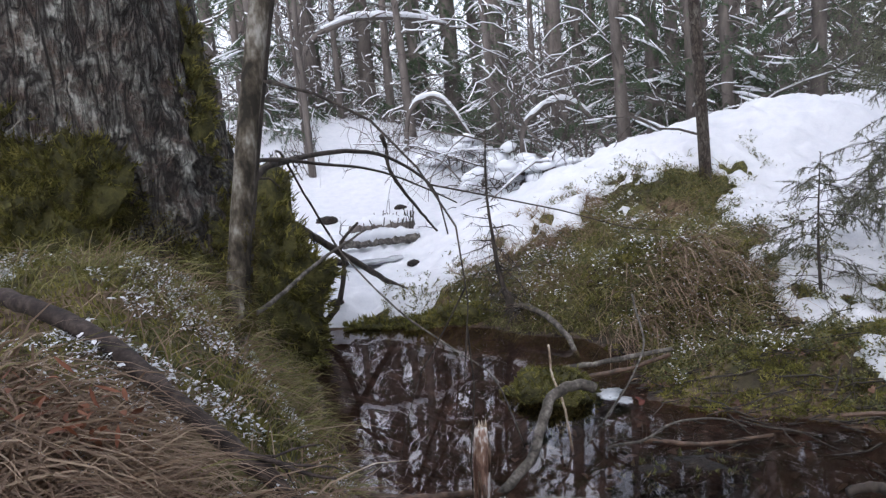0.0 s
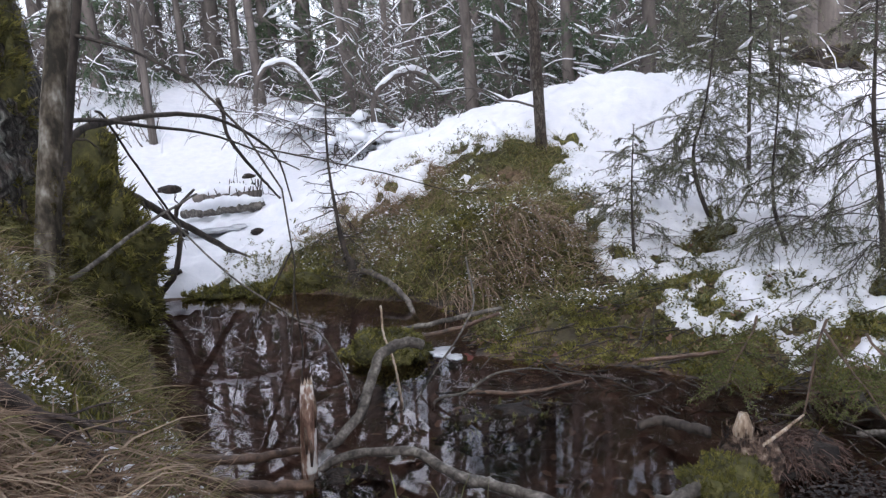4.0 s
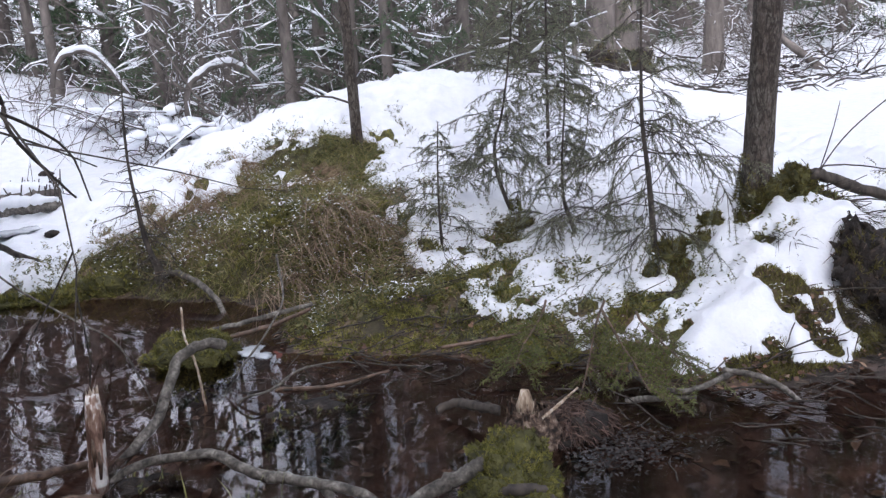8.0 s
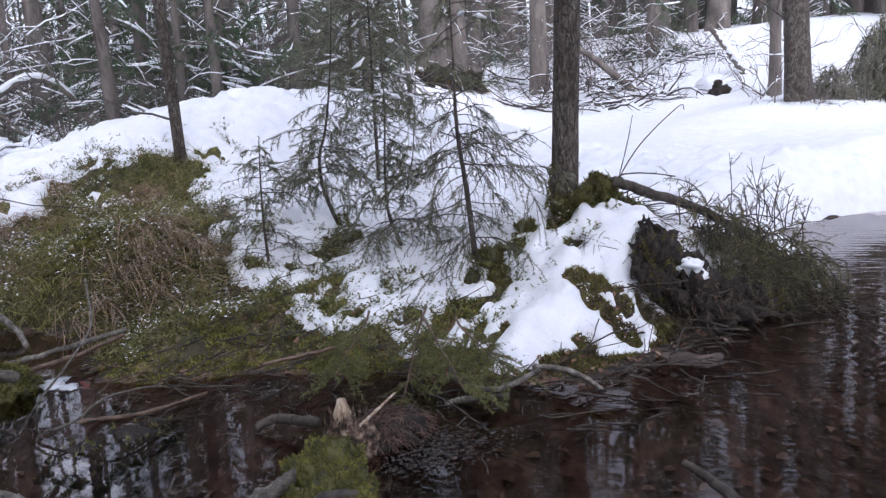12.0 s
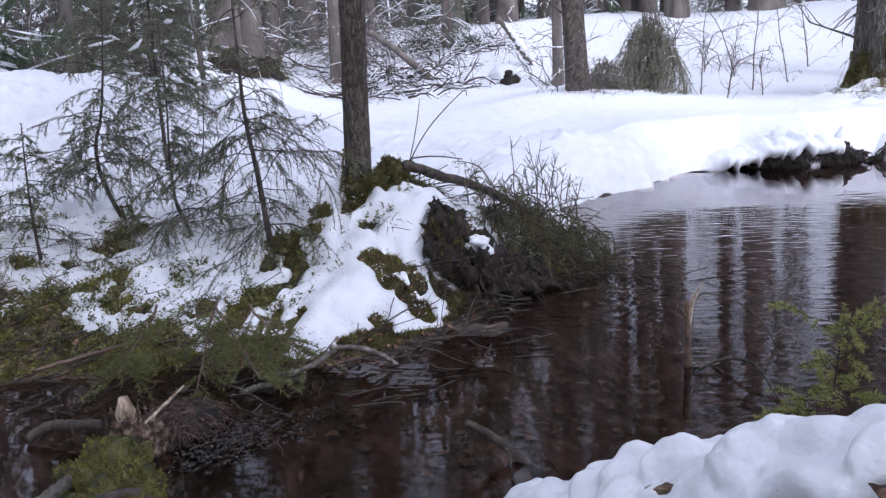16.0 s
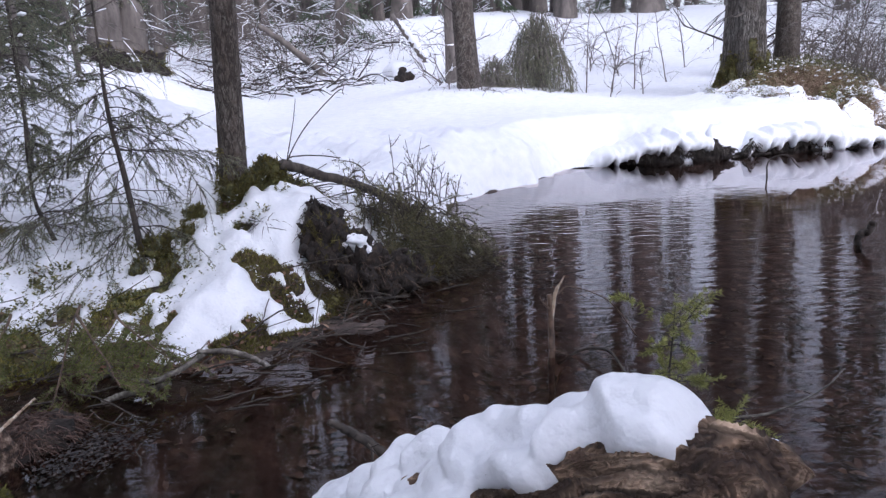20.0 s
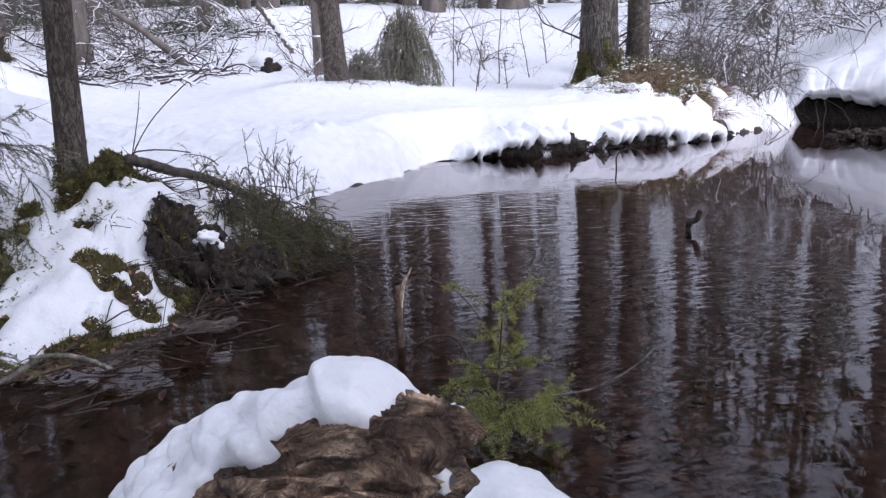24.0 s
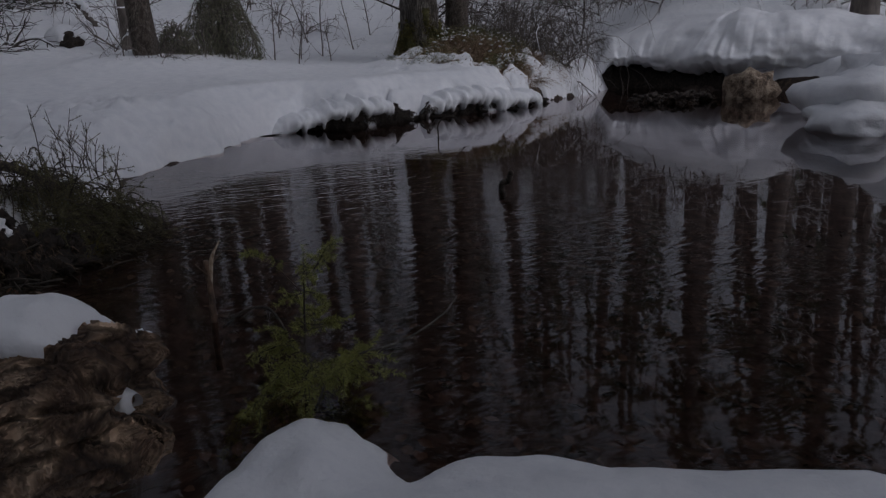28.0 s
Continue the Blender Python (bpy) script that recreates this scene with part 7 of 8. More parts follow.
bump_a = np.concatenate([np.array([0.070, 0.105, 0.165, 0.215, 0.30, 0.36]), np.arange(0.42, 1.15, 0.045) + rng.uniform(-0.01, 0.01, 17)])
bump_p = np.concatenate([np.array([-0.10, 0.30, -0.25, 0.10, -0.20, 0.15]), rng.uniform(-0.6, 0.6, 17)])
bump_r = np.concatenate([np.array([0.036, 0.030, 0.028, 0.032, 0.036, 0.032]), rng.uniform(0.028, 0.042, 17)])
bump_a, bump_p, bump_r = np.concatenate([bump_a, rng.uniform(0.05, 1.1, 110)]), np.concatenate([bump_p, rng.uniform(-1.6, 1.7, 110)]), np.concatenate([bump_r, rng.uniform(0.014, 0.030, 110)])
shell = []
for s in range(first, rows_s):
    a = along[s]
    near_side = np.interp(a, [0, 0.03, 0.06, 0.10, 0.16, 0.4, 1.2], [-30, 8, 24, 44, 70, 106, 112])
    wav = value_noise(a / 0.05 + 0 * phi, phi * 2.0 + 9, 21) - 0.5
    far_off = np.hypot(a - bump_a[None, :], 0.058 * (phi[:, None] - bump_p[None, :]))
    uneven = 0.68 + 0.34 * value_noise(a / 0.021 + 0 * phi, phi * 3.1 + 5, 31) + 0.30 * value_noise(a / 0.045 + 0 * phi, phi * 1.6 + 2, 32)
    caps = np.sqrt(np.maximum((bump_r[None, :] * uneven[:, None]) ** 2 - far_off ** 2, 0))
    heap = (caps ** 3.2).sum(1) ** (1 / 3.2) * 0.80 + 0.016 * value_noise(a / 0.026 + 0 * phi, phi * 4 + 3, 26) + 0.004 * value_noise(a / 0.009 + 0 * phi, phi * 10 + 3, 27)
    cover = np.minimum(smooth(math.radians(near_side + 6), math.radians(near_side - 22), phi + 1.1 * wav), smooth(math.radians(-120), math.radians(-85), phi)) * smooth(0.016, 0.05, a + 0.02 * wav)
    cover = cover * (1 - smooth(0.036, 0.016, np.hypot(a - 0.17, 0.07 * (phi - 1.05)) + 0.012 * wav)) * (1 - smooth(0.03, 0.012, np.hypot(a - 0.34, 0.07 * (phi - 1.5)) + 0.012 * wav))
    r = rad[s] * (0.42 + 0.48 * cover) - 0.012 + cover ** 0.6 * (0.020 + 0.82 * heap) * np.interp(a, [0, 0.03, 0.07, 1.1], [0.3, 0.7, 1.0, 0.85])
    shell.append(axis[s] + r[:, None] * (-np.sin(phi)[:, None] * sidev[s] + np.cos(phi)[:, None] * upv[s]))
i, j = np.meshgrid(np.arange(rows_s - first - 1), np.arange(cols - 1), indexing="ij")
p = i * cols + j
b.add(np.concatenate(shell), np.concatenate([np.stack([p, p + 1, p + cols + 1], -1).reshape(-1, 3), np.stack([p, p + cols + 1, p + cols], -1).reshape(-1, 3)]))
b.link("snow_cap", SNOW, near_log, "thick lumpy cap of snow")
b = Build()
v, f = BALL2
b.add(v * rugged(v, np.array([4.0, 2, 1]), 0.4, 1.4) * (0.006, 0.008, 0.011) + (0.836, -0.397, 0.802), f)
b.link("snow_crumb", SNOW, near_log, "small crumb of snow on the broken end")


# ---- brush and a drooping bush on the slope across the pond ----
def weeping(place, tall, wide, seed, label):
    rng = np.random.default_rng(seed)
    root = thing("drooping_bush", place, label, "bush")
    wood, green, white = Build(), Build(), Build()
    for k in range(200):
        a, r = rng.random() * 6.28, wide * rng.random() ** 0.5
        h = tall * (1 - 0.55 * (r / wide) ** 2) * rng.uniform(0.75, 1.0)
        c, d = math.cos(a), math.sin(a)
        line = curve_points([(0.1 * c * r, 0.1 * d * r, 0), (0.3 * c * r, 0.3 * d * r, h * 0.7), (0.65 * c * r, 0.65 * d * r, h), (c * r, d * r, h * 0.6), (c * r * 1.05, d * r * 1.05, h * 0.12)], 10)
        line += rng.normal(size=line.shape) * 0.02
        wood.tube(line, np.linspace(0.008, 0.003, 10), 3, cap=False)
        needled(green, rng, line[4:], 0.02, 0.09, 0.012, 0.9)
        if rng.random() < 0.12:
            white.tube(line[3:6] + (0, 0, 0.012), [0.006, 0.014, 0.006], 5, 0.4, rng)
    tagged(wood.link("stemwork", BARK_FAR, root), kind="stuff")
    tagged(green.link("foliage", NEEDLE_DULL, root), kind="stuff")
    tagged(white.link("snow_load", SNOW_FAR, root, "snow lying on the twigs"), kind="stuff")


weeping((13.3, 5.35, ground_at(13.3, 5.35) - 0.05), 1.75, 0.72, 210, "drooping dark green bush frosted with snow")
weeping((12.4, 5.75, ground_at(12.4, 5.75) - 0.05), 0.8, 0.4, 211, "low twiggy bush at the foot of a spruce")
limb("leaning_log", "broken trunk leaning down the snowy slope", [(16.6, 9.8, 1.5), (16.35, 10.1, 2.1), (16.1, 10.5, 2.8)], [0.075, 0.07, 0.06], BARK_FAR, "log", snow=[(0.0, 0.9, 0.06)], seed=212)
limb("leaning_log", "dark dead trunk leaning against the trees", [(14.6, 11.4, 1.3), (14.1, 12.0, 2.0), (13.6, 12.6, 2.6)], [0.09, 0.08, 0.06], BARK_FAR, "log", seed=213)
sb = thing("snow_stump", (15.15, 9.6, 1.0), "stump buried in snow with a dark open side", "stump")
b = Build()
v, f = BALL2
b.add(v * rugged(v, np.array([3.0, 1, 2]), 0.3) * (0.42, 0.46, 0.30) + (0.08, 0.12, 0.34), f)
b.link("drift", SNOW, sb)
b = Build()
b.add(v * rugged(v, np.array([5.0, 1, 2]), 0.6) * (0.24, 0.22, 0.26) + (-0.20, -0.14, 0.18), f)
b.link("wood", SOIL, sb, "dark rotten wood")
rng_pile = np.random.default_rng(214)
for px, py, rx, ry, m in [(14.5, 12.3, 1.8, 0.9, 120), (16.3, 14.6, 2.2, 1.2, 120), (17.6, 12.6, 1.4, 1.0, 80), (12.9, 12.6, 1.2, 0.9, 60), (14.0, 10.9, 1.3, 0.5, 60)]:
    root = thing("brushwood", (px, py, ground_at(px, py)), "heap of fallen brushwood dusted with snow", "brushwood", "brush on the slope")
    wood, white = Build(), Build()
    for k in range(m):
        x, y = rng_pile.normal() * rx * 0.5, rng_pile.normal() * ry * 0.5
        z = ground_at(px + x, py + y) - root.location[2]
        a = rng_pile.random() * 6.28
        twigs(wood, rng_pile, (x, y, z + rng_pile.uniform(0.0, 0.25)), (math.cos(a), math.sin(a), rng_pile.uniform(-0.1, 0.5)), rng_pile.uniform(0.5, 1.6), rng_pile.uniform(0.008, 0.03), 1, white, 0.3, 0.4, 0.8, 4, 4)
    tagged(wood.link("stickwork", DARKWOOD, root), kind="stuff")
    tagged(white.link("snow_load", SNOW_FAR, root, "snow lying on the sticks"), kind="stuff")


# ---- ground plants ----
def scatter(n, region, rng, where):
    """Random places in a box that a rule accepts: x, y, z."""
    x, y = rng.uniform(region[0], region[1], n), rng.uniform(region[2], region[3], n)
    d = shore_distance(x, y)
    ok = where(x, y, d)
    x, y = x[ok], y[ok]
    return x, y, height(x, y)


def bare_land(x, y, d):
    return (d > 0.0) & (snow_depth(x, y, d) < 0.0)


def stuff(name, build, mat, label, category):
    return tagged(build.link(name, mat), label, category, kind="stuff")


rng = np.random.default_rng(500)
b = Build()
x, y, z = scatter(150000, (-0.6, 3.2, 1.5, 6.6), rng, lambda x, y, d: bare_land(x, y, d) & (d > 0.05) & (fractal(x, y, 0.30, 71) + 0.4 * (fractal(x, y, 0.09, 72) - 0.5) + 0.15 * smooth(3.4, 2.6, y) > 0.47))
n = len(x)
b.blades(np.stack([x, y, z - 0.004], -1), np.stack([rng.normal(size=n) * 0.5, rng.normal(size=n) * 0.5, np.ones(n)], -1), rng.uniform(0.012, 0.035, n), 0.008)
nose = scatter(26000, (2.3, 3.1, 1.7, 2.75), rng, lambda x, y, d: (d > 0.0) & (snow_depth(x, y, d) < 0.004))
x2, y2, z2 = scatter(700, (0.8, 2.4, 2.2, 4.6), rng, lambda x, y, d: bare_land(x, y, d) & (d < 0.9))
v, f = BALL
for k in range(len(x2)):
    r = rng.uniform(0.025, 0.07)
    m = 120
    w = rng.normal(size=(m, 3))
    w[:, 2] = abs(w[:, 2])
    w /= np.linalg.norm(w, axis=1)[:, None]
    b.blades(w * (r, r, r * 0.6) + (x2[k], y2[k], z2[k] - 0.01), w + rng.normal(size=(m, 3)) * 0.5, rng.uniform(0.01, 0.025, m), 0.007)
nb = Build()
nb.blades(np.stack(nose, -1), np.stack([rng.normal(size=len(nose[0])) * 0.6, rng.normal(size=len(nose[0])) * 0.6, np.ones(len(nose[0]))], -1), rng.uniform(0.010, 0.03, len(nose[0])), 0.005)
stuff("bank_moss", nb, DARKMOSS, "dark moss in the gaps of the snow", "moss")
stuff("moss_carpet", b, MOSS_TUFT, "tufted green moss over the bank and shelf", "moss")

b = Build()
x, y, z = scatter(26000, (-0.5, 3.6, 2.2, 6.8), rng, lambda x, y, d: (d > 0.05) & (snow_depth(x, y, d) < 0.035 + 0.02 * (fractal(x, y, 0.12, 173) > 0.6)) & (fractal(x, y, 0.5, 73) + 0.5 * (fractal(x, y, 0.09, 174) - 0.5) > 0.46) & (y > 2.2))
n = len(x)
stem_way = np.stack([rng.normal(size=n) * 0.4, rng.normal(size=n) * 0.4, np.ones(n)], -1)
tall = rng.uniform(0.02, 0.065, n)
for k in range(6):
    base = np.stack([x, y, z], -1) + stem_way * (tall * (0.35 + 0.12 * k))[:, None]
    a = rng.random(n) * 6.28
    b.leaves(base, np.stack([np.cos(a), np.sin(a), rng.uniform(0.1, 0.9, n)], -1), np.stack([0 * a, 0 * a, 1 + 0 * a], -1) + rng.normal(size=(n, 3)) * 0.3, rng.uniform(0.012, 0.024, n), rng.uniform(0.006, 0.011, n))
stuff("dwarf_shrubs", b, SHRUB, "low leathery-leaved dwarf shrubs on the mound", "shrub")
# specks of snow caught in the shrubs
b = Build()
x, y, z = scatter(60000, (-1.4, 3.2, 1.3, 6.8), rng, lambda x, y, d: (d > 0.1) & (snow_depth(x, y, d) < 0.01) & ((x > 0) | (rng.random(len(x)) < 0.004)) & (fractal(x, y, 0.6, 75) + 0.5 * (fractal(x, y, 0.12, 76) - 0.5) + 0.10 * smooth(1.2, 0.2, x) > 0.535))
n = len(x)
a = rng.random(n) * 6.28
b.leaves(np.stack([x, y, z + rng.uniform(0.02, 0.075, n)], -1), np.stack([np.cos(a), np.sin(a), rng.normal(size=n) * 0.3], -1), np.stack([rng.normal(size=n) * 0.3, rng.normal(size=n) * 0.3, np.ones(n)], -1), 0.006 + 0.026 * rng.random(n) ** 2, 0.004 + 0.012 * rng.random(n) ** 2)
stuff("snow_dusting", b, SNOW, "specks of snow caught among the plants", "snow")

b = Build()
x, y, z = scatter(24000, (-0.3, 2.4, 3.3, 6.4), rng, lambda x, y, d: bare_land(x, y, d) & (fractal(x, y, 0.4, 77) > 0.5))
n = len(x)
b.bent(np.stack([x, y, z], -1), np.stack([rng.normal(size=n) * 0.5, rng.normal(size=n) * 0.5 - 0.4, np.ones(n)], -1), rng.uniform(0.08, 0.24, n), 0.0035, rng.uniform(0.3, 1.0, n))
stuff("grass", b, GREENGRASS, "thin winter grass drooping down the mound", "grass")
b = Build()
x, y, z = scatter(9000, (-0.1, 1.5, 5.0, 6.5), rng, lambda x, y, d: (d > 0.1) & (snow_depth(x, y, d) < 0.03) & (np.hypot((x - 0.55) / 0.7, (y - 5.75) / 0.5) < 1))
n = len(x)
b.bent(np.stack([x, y, z], -1), np.stack([rng.normal(size=n) * 0.6, rng.normal(size=n) * 0.6, np.ones(n)], -1), rng.uniform(0.05, 0.16, n), 0.004, rng.uniform(0.1, 0.8, n))
stuff("dry_bracken", b, DRYGRASS, "reddish-brown dead bracken on the slope", "fern")
b = Build()
n = 420
x, y = rng.uniform(0.85, 1.65, n), 4.05 + rng.normal(size=n) * 0.16
z = height(x, y)
b.bent(np.stack([x, y, z + 0.03], -1), np.stack([rng.normal(size=n) * 0.25, -0.9 + rng.normal(size=n) * 0.3, 0.5 + rng.random(n) * 0.4], -1), rng.uniform(0.25, 0.5, n), 0.0045, rng.uniform(0.5, 0.95, n))
stuff("hanging_grass", b, DRYGRASS, "long dry grass hanging down to the water", "grass")

b = Build()
x, y, z = scatter(9000, (-0.3, 2.3, 3.4, 6.3), rng, lambda x, y, d: (d > 0.08) & (snow_depth(x, y, d) < 0.02) & (fractal(x, y, 0.45, 95) > 0.48))
n = len(x)
b.bent(np.stack([x, y, z], -1), np.stack([rng.normal(size=n) * 0.5, rng.normal(size=n) * 0.4 - 0.5, np.ones(n) * 0.8], -1), rng.uniform(0.08, 0.26, n), 0.0035, rng.uniform(0.4, 1.1, n))
stuff("pale_grass", b, DRYGRASS, "withered brown grass lying on the mound", "grass")
b = Build()
x, y, z = scatter(13000, (2.9, 4.35, 1.5, 2.3), rng, lambda x, y, d: (d > -0.04) & (snow_depth(x, y, d) < 0.02))
n = len(x)
b.bent(np.stack([x, y, z], -1), np.stack([rng.normal(size=n) * 0.6, rng.normal(size=n) * 0.5 - 0.6, 0.3 + rng.random(n) * 0.6], -1), rng.uniform(0.04, 0.14, n), 0.004, rng.uniform(0.5, 1.2, n))
stuff("bank_debris", b, DARKLEAF, "dark rootlets and sprigs on a torn bank", "roots")

STICK = [(-1.08, 1.70), (-0.74, 1.52), (-0.45, 1.33), (-0.27, 1.25)]


def off_stick(x, y, gap):
    """True where nothing would stand up through the fallen stick or before it."""
    best = np.full(x.shape, 9.0)
    for (ax, ay), (bx, by) in zip(STICK, STICK[1:]):
        t = np.clip(((x - ax) * (bx - ax) + (y - ay) * (by - ay)) / ((bx - ax) ** 2 + (by - ay) ** 2), 0, 1)
        best = np.minimum(best, np.hypot(x - ax - t * (bx - ax), y - ay - t * (by - ay)))
    return best > gap


# the near bank on the left: long dry grass, moss, leaves
b = Build()
x, y, z = scatter(60000, (-2.4, -0.1, 0.6, 4.6), rng, lambda x, y, d: (d > 0.0) & (fractal(x, y, 0.3, 79) > 0.36))
n = len(x)
b.blades(np.stack([x, y, z - 0.004], -1), np.stack([rng.normal(size=n) * 0.5, rng.normal(size=n) * 0.5, np.ones(n)], -1), rng.uniform(0.012, 0.035, n), 0.007)
stuff("bank_moss", b, MOSS_TUFT, "tufted moss on the near bank", "moss")
b = Build()
x, y, z = scatter(16000, (-2.2, -0.05, 0.7, 4.2), rng, lambda x, y, d: (d > 0.02) & (fractal(x, y, 0.35, 81) > 0.42) & off_stick(x, y + 0.06, 0.11))
n = len(x)
b.bent(np.stack([x, y, z], -1), np.stack([0.35 + rng.normal(size=n) * 0.5, rng.normal(size=n) * 0.5 - 0.1, np.ones(n)], -1), rng.uniform(0.08, 0.26, n), 0.0028, rng.uniform(0.3, 1.1, n))
stuff("bank_grass", b, GREENGRASS, "thin yellowing grass on the near bank", "grass")
b = Build()
x, y, z = scatter(9000, (-2.2, -0.05, 0.7, 4.2), rng, lambda x, y, d: (d > 0.02) & (fractal(x, y, 0.4, 101) > 0.45) & off_stick(x, y + 0.06, 0.11))
n = len(x)
b.bent(np.stack([x, y, z], -1), np.stack([0.3 + rng.normal(size=n) * 0.6, rng.normal(size=n) * 0.6, 0.7 + rng.random(n) * 0.5], -1), rng.uniform(0.06, 0.24, n), 0.0032, rng.uniform(0.3, 1.2, n))
stuff("pale_grass", b, DRYGRASS, "pale withered blades among the moss of the near bank", "grass")
b = Build()
for cx, cy, m in [(-0.60, 1.05, 900), (-0.42, 1.0, 700), (-0.75, 1.15, 700), (-0.25, 1.35, 120), (-0.3, 1.1, 300)]:
    x, y = cx + rng.normal(size=m) * 0.10, cy + rng.normal(size=m) * 0.10
    z = height(x, y)
    b.bent(np.stack([x, y, z + 0.01], -1), np.stack([0.5 + rng.normal(size=m) * 0.5, rng.normal(size=m) * 0.5, 0.8 + rng.random(m) * 0.6], -1), rng.uniform(0.12, 0.28, m), 0.0042, rng.uniform(0.5, 1.3, m))
stuff("dry_grass", b, DRYGRASS, "matted reddish dry grass tussocks on the near bank", "grass")
b = Build()
for cx, cy, m in [(0.33, 1.55, 26), (0.42, 1.5, 20)]:
    x, y = cx + rng.normal(size=m) * 0.03, cy + rng.normal(size=m) * 0.03
    b.bent(np.stack([x, y, 0 * x - 0.02], -1), np.stack([rng.normal(size=m) * 0.4, 0.3 + rng.normal(size=m) * 0.4, 1 + rng.random(m)], -1), rng.uniform(0.2, 0.38, m), 0.008, rng.uniform(0.4, 0.9, m))
stuff("sedge", b, GREENGRASS, "broad sedge blades bending over the water", "grass")

# frost and thin snow lying in the grass
b = Build()
x, y, z = scatter(30000, (-1.4, 0.05, 1.1, 2.6), rng, lambda x, y, d: (d > 0.03) & (fractal(x, y, 0.22, 97) + 0.5 * (fractal(x, y, 0.07, 98) - 0.5) > 0.60))
n = len(x)
a = rng.random(n) * 6.28
b.leaves(np.stack([x, y, z + rng.uniform(0.004, 0.040, n)], -1), np.stack([np.cos(a), np.sin(a), rng.normal(size=n) * 0.4], -1), np.stack([rng.normal(size=n) * 0.4, rng.normal(size=n) * 0.4, np.ones(n)], -1), 0.004 + 0.016 * rng.random(n) ** 2, 0.003 + 0.010 * rng.random(n) ** 2)
n = 46
x, y = rng.uniform(-0.42, -0.16, n), 0.0
y = 1.27 + (x + 0.3) * -0.35 + rng.normal(size=n) * 0.05
a = rng.random(n) * 6.28
b.leaves(np.stack([x, y, height(x, y) + rng.uniform(0.02, 0.06, n)], -1), np.stack([np.cos(a), np.sin(a), rng.normal(size=n) * 0.3], -1), np.stack([rng.normal(size=n) * 0.4, rng.normal(size=n) * 0.4, np.ones(n)], -1), rng.uniform(0.018, 0.045, n), rng.uniform(0.012, 0.022, n))
stuff("frost", b, SNOW, "frost and thin snow lying in the grass", "snow")
b = Build()
n = 70
x, y = -0.60 + rng.normal(size=n) * 0.05, 1.12 + rng.normal(size=n) * 0.04
a = rng.random(n) * 6.28
b.leaves(np.stack([x, y, height(x, y) + rng.uniform(0.06, 0.16, n)], -1), np.stack([np.cos(a), np.sin(a), rng.normal(size=n) * 0.5], -1), np.stack([rng.normal(size=n) * 0.6, rng.normal(size=n) * 0.6, np.ones(n)], -1), rng.uniform(0.02, 0.05, n), rng.uniform(0.006, 0.014, n))
stuff("withered_fern", b, RUSTFERN, "rust-brown withered fern in the dry grass", "fern")
# needles and bark crumbs fallen on the snow by the spruces
b = Build()
x, y = rng.uniform(1.9, 4.0, 9000), rng.uniform(1.7, 5.2, 9000)
d = shore_distance(x, y)
deep = snow_depth(x, y, d)
on = (deep > 0.012) & (fractal(x, y, 0.5, 99) > 0.42)
x, y, deep = x[on], y[on], deep[on]
n = len(x)
b.blades(np.stack([x, y, height(x, y) + deep + 0.003], -1), np.stack([rng.normal(size=n), rng.normal(size=n), rng.normal(size=n) * 0.3], -1), 0.006 + 0.03 * rng.random(n) ** 4, rng.uniform(0.003, 0.007, n))
stuff("needle_litter", b, SHRUB, "fallen needles and crumbs of bark on the snow", "litter")

# litter: leaves and twigs on the shelf, the shore and the pond bed
b = Build()
x, y, z = scatter(7000, (0.8, 3.6, 1.4, 3.8), rng, lambda x, y, d: (d > -0.05) & (snow_depth(x, y, d) < 0.0) & (fractal(x, y, 0.3, 83) > 0.46))
n = len(x)
a = rng.random(n) * 6.28
b.leaves(np.stack([x, y, np.maximum(z, 0) + 0.012], -1), np.stack([np.cos(a), np.sin(a), rng.normal(size=n) * 0.25], -1), np.stack([rng.normal(size=n) * 0.4, rng.normal(size=n) * 0.4, np.ones(n)], -1), rng.uniform(0.012, 0.045, n), rng.uniform(0.008, 0.026, n))
stuff("leaf_litter", b, LEAF, "brown fallen leaves along the shore", "leaves")
b = Build()
x, y = rng.uniform(0.0, 5.5, 5200), rng.uniform(-3.0, 3.4, 5200)
d = shore_distance(x, y)
x, y = x[d < -0.03], y[d < -0.03]
z = height(x, y)
n = len(x)
a = rng.random(n) * 6.28
b.leaves(np.stack([x, y, np.minimum(z + 0.01, -0.006)], -1), np.stack([np.cos(a), np.sin(a), rng.normal(size=n) * 0.2], -1), np.stack([rng.normal(size=n) * 0.3, rng.normal(size=n) * 0.3, np.ones(n)], -1), rng.uniform(0.03, 0.075, n), rng.uniform(0.02, 0.045, n))
stuff("sunken_leaves", b, DARKLEAF2, "dead leaves lying on the pond bed", "leaves")
b = Build()
x, y, z = scatter(1700, (0.75, 3.5, 1.35, 3.9), rng, lambda x, y, d: (d > -0.08) & (d < 0.75) & (snow_depth(x, y, d) < 0.0))
for k in range(len(x)):
    a = rng.normal() * 0.7
    b.tube(wander(rng, (x[k], y[k], max(z[k], 0.0) + 0.012), (math.cos(a), math.sin(a), rng.normal() * 0.12), rng.uniform(0.08, 0.4), 4, 0.25), rng.uniform(0.0015, 0.0045), 4, cap=False)
stuff("fallen_twigs", b, DARKWOOD, "thin fallen twigs strewn on the shore", "twigs")
b = Build()
x, y = rng.uniform(0.2, 4.4, 2600), rng.uniform(0.3, 2.9, 2600)
d = shore_distance(x, y)
near_edge = (d < 0) & (d > -0.75 * fractal(x, y, 0.5, 87))
x, y = x[near_edge], y[near_edge]
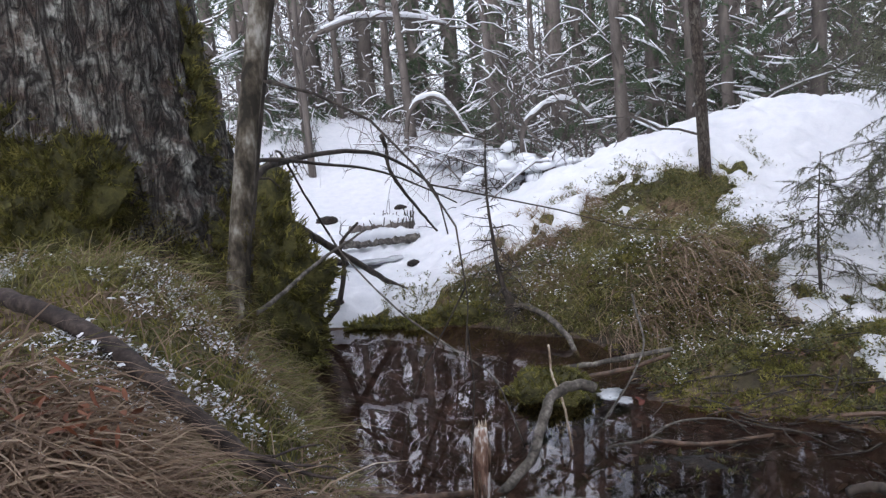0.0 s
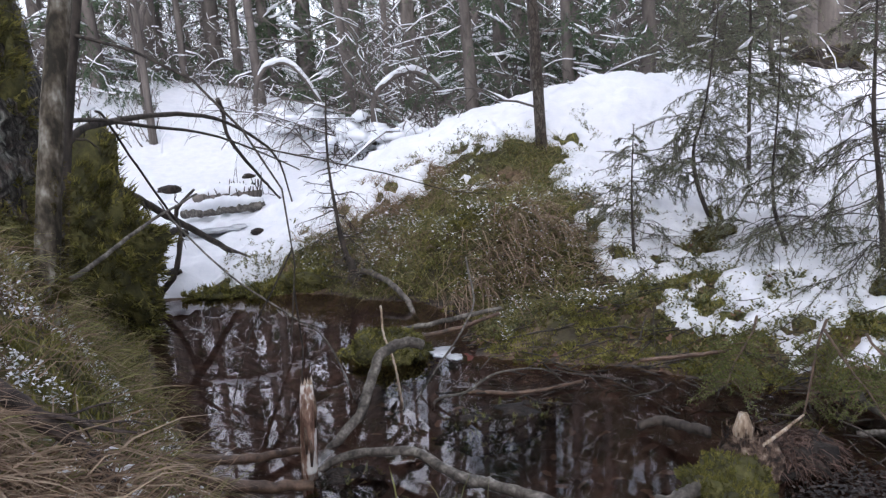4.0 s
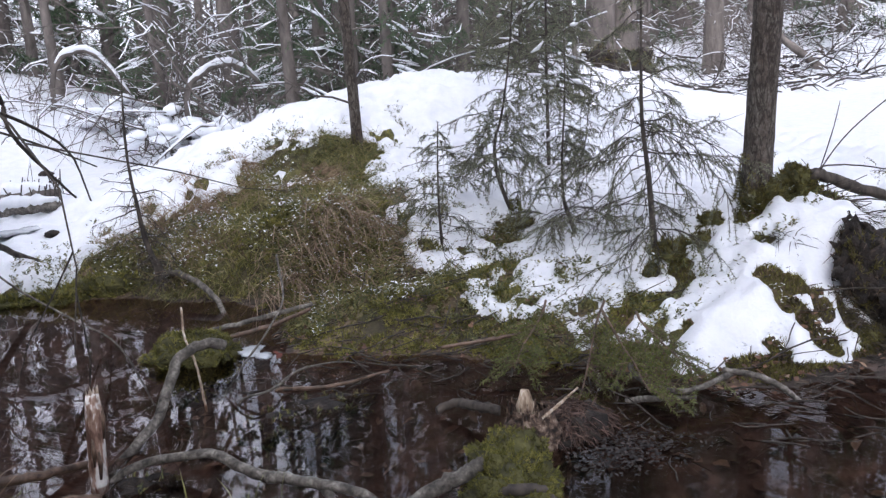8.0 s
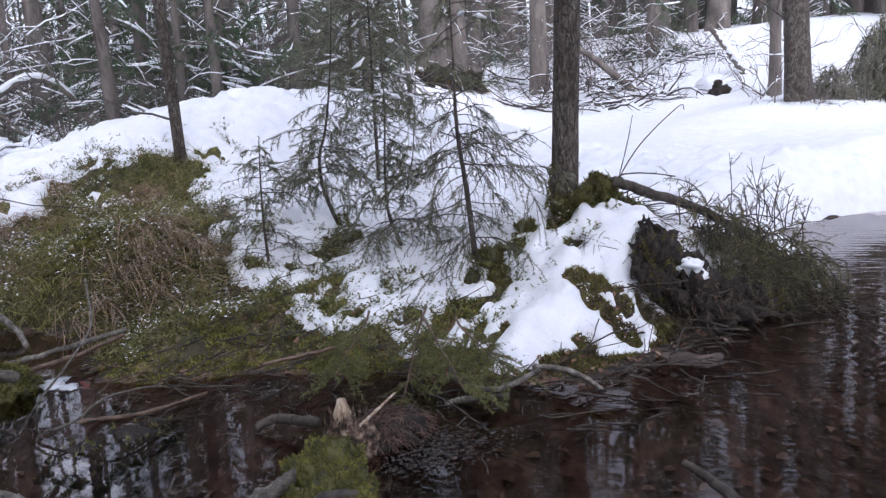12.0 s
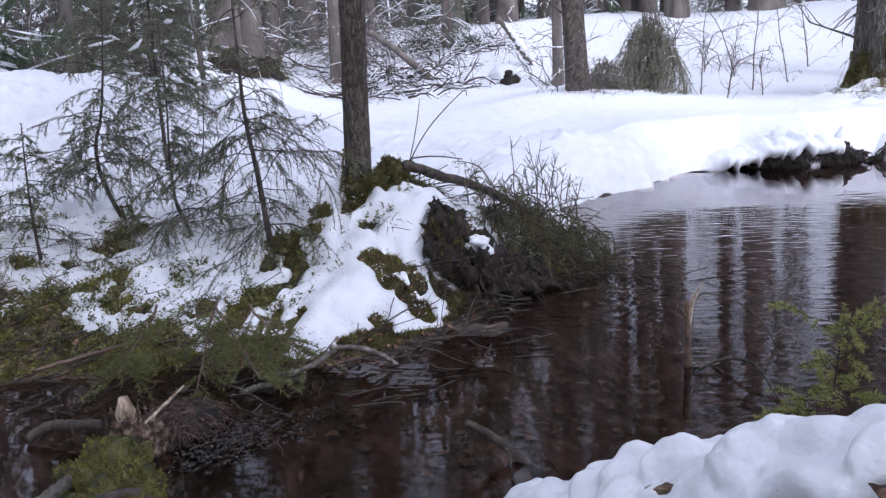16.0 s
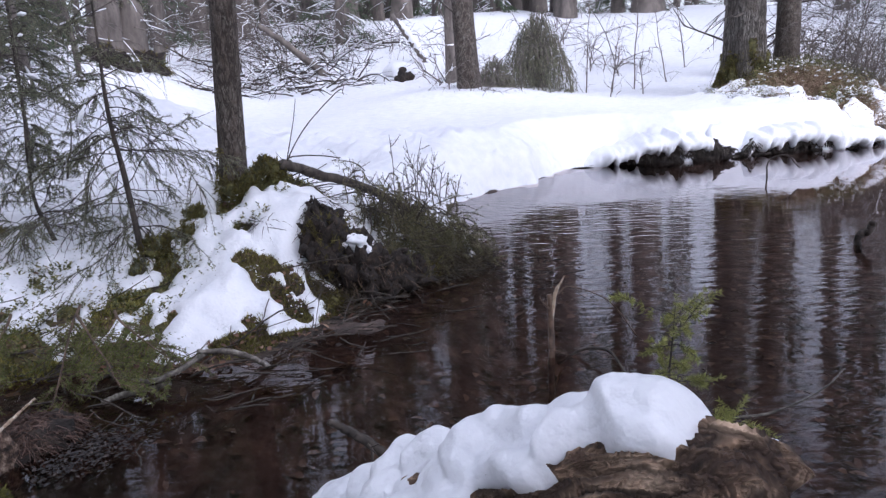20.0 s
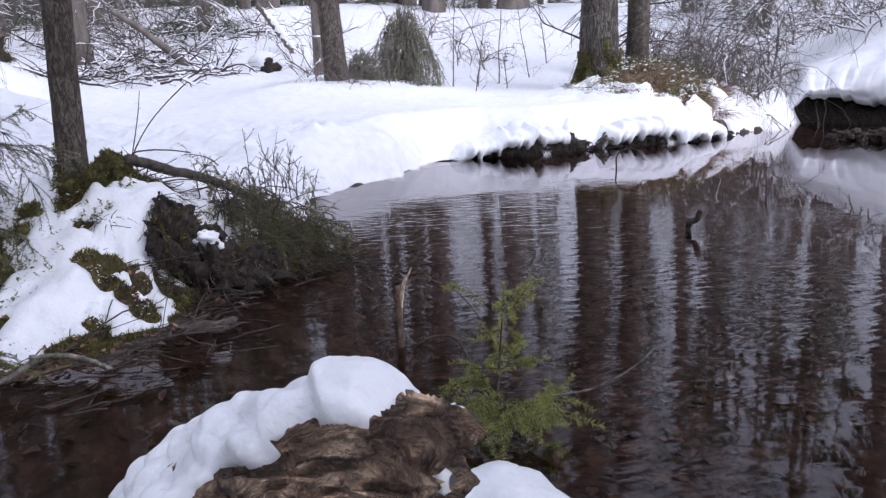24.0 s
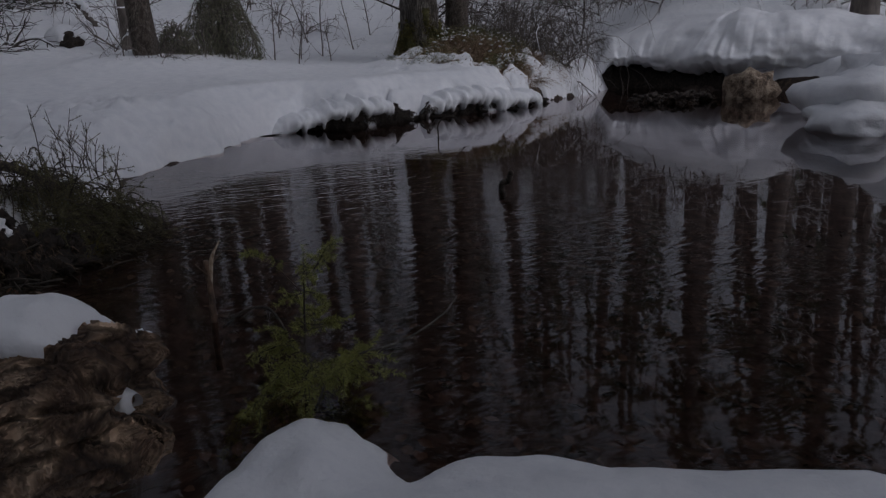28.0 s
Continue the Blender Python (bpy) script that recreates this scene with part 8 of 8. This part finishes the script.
for k in range(len(x)):
    a = rng.random() * 6.28
    b.tube(wander(rng, (x[k], y[k], -0.01), (math.cos(a), math.sin(a), 0.0), rng.uniform(0.05, 0.25), 4, 0.3), rng.uniform(0.0015, 0.004), 4, cap=False)
stuff("floating_twigs", b, DARKWOOD, "dark twigs floating at the pond's edge", "twigs")

# grass and shrubs on the mound of the thick tree
b = Build()
x, y, z = scatter(34000, (12.0, 15.4, -0.9, 2.6), rng, lambda x, y, d: (d > 0.15) & (np.hypot((x - 13.4) / 1.3, (y - 0.7) / 1.35) < 1) & (fractal(x, y, 0.5, 89) > 0.38))
n = len(x)
b.bent(np.stack([x, y, z], -1), np.stack([rng.normal(size=n) * 0.7, rng.normal(size=n) * 0.7, np.ones(n)], -1), rng.uniform(0.12, 0.38, n), 0.010, rng.uniform(0.3, 1.2, n))
stuff("tussock_grass", b, DRYGRASS, "dry tussock grass round a tree across the pond", "grass")
b, w = Build(), Build()
x, y, z = scatter(5000, (12.0, 15.4, -0.9, 2.9), rng, lambda x, y, d: (d > 0.15) & (np.hypot((x - 13.5) / 1.5, (y - 0.8) / 1.7) < 1) & (fractal(x, y, 0.35, 93) > 0.50))
n = len(x)
for k in range(8):
    a = rng.random(n) * 6.28
    b.leaves(np.stack([x, y, z + 0.03 + 0.03 * k], -1) + rng.normal(size=(n, 3)) * 0.03, np.stack([np.cos(a), np.sin(a), rng.uniform(0.1, 0.9, n)], -1), np.stack([0 * a, 0 * a, 1 + 0 * a], -1) + rng.normal(size=(n, 3)) * 0.3, rng.uniform(0.015, 0.04, n), rng.uniform(0.008, 0.02, n))
stuff("dwarf_shrubs", b, SHRUB, "low dwarf shrubs round a tree across the pond", "shrub")
pick = rng.random(n) < 0.35
w.lumps(np.stack([x, y, z + rng.uniform(0.04, 0.22, n)], -1)[pick] + rng.normal(size=(int(pick.sum()), 3)) * (0.05, 0.05, 0.02), np.stack([rng.uniform(0.008, 0.035, n), rng.uniform(0.008, 0.035, n), rng.uniform(0.006, 0.018, n)], -1)[pick], rng, 1.0)
stuff("snow_dusting", w, SNOW, "snow caught on the shrubs across the pond", "snow")
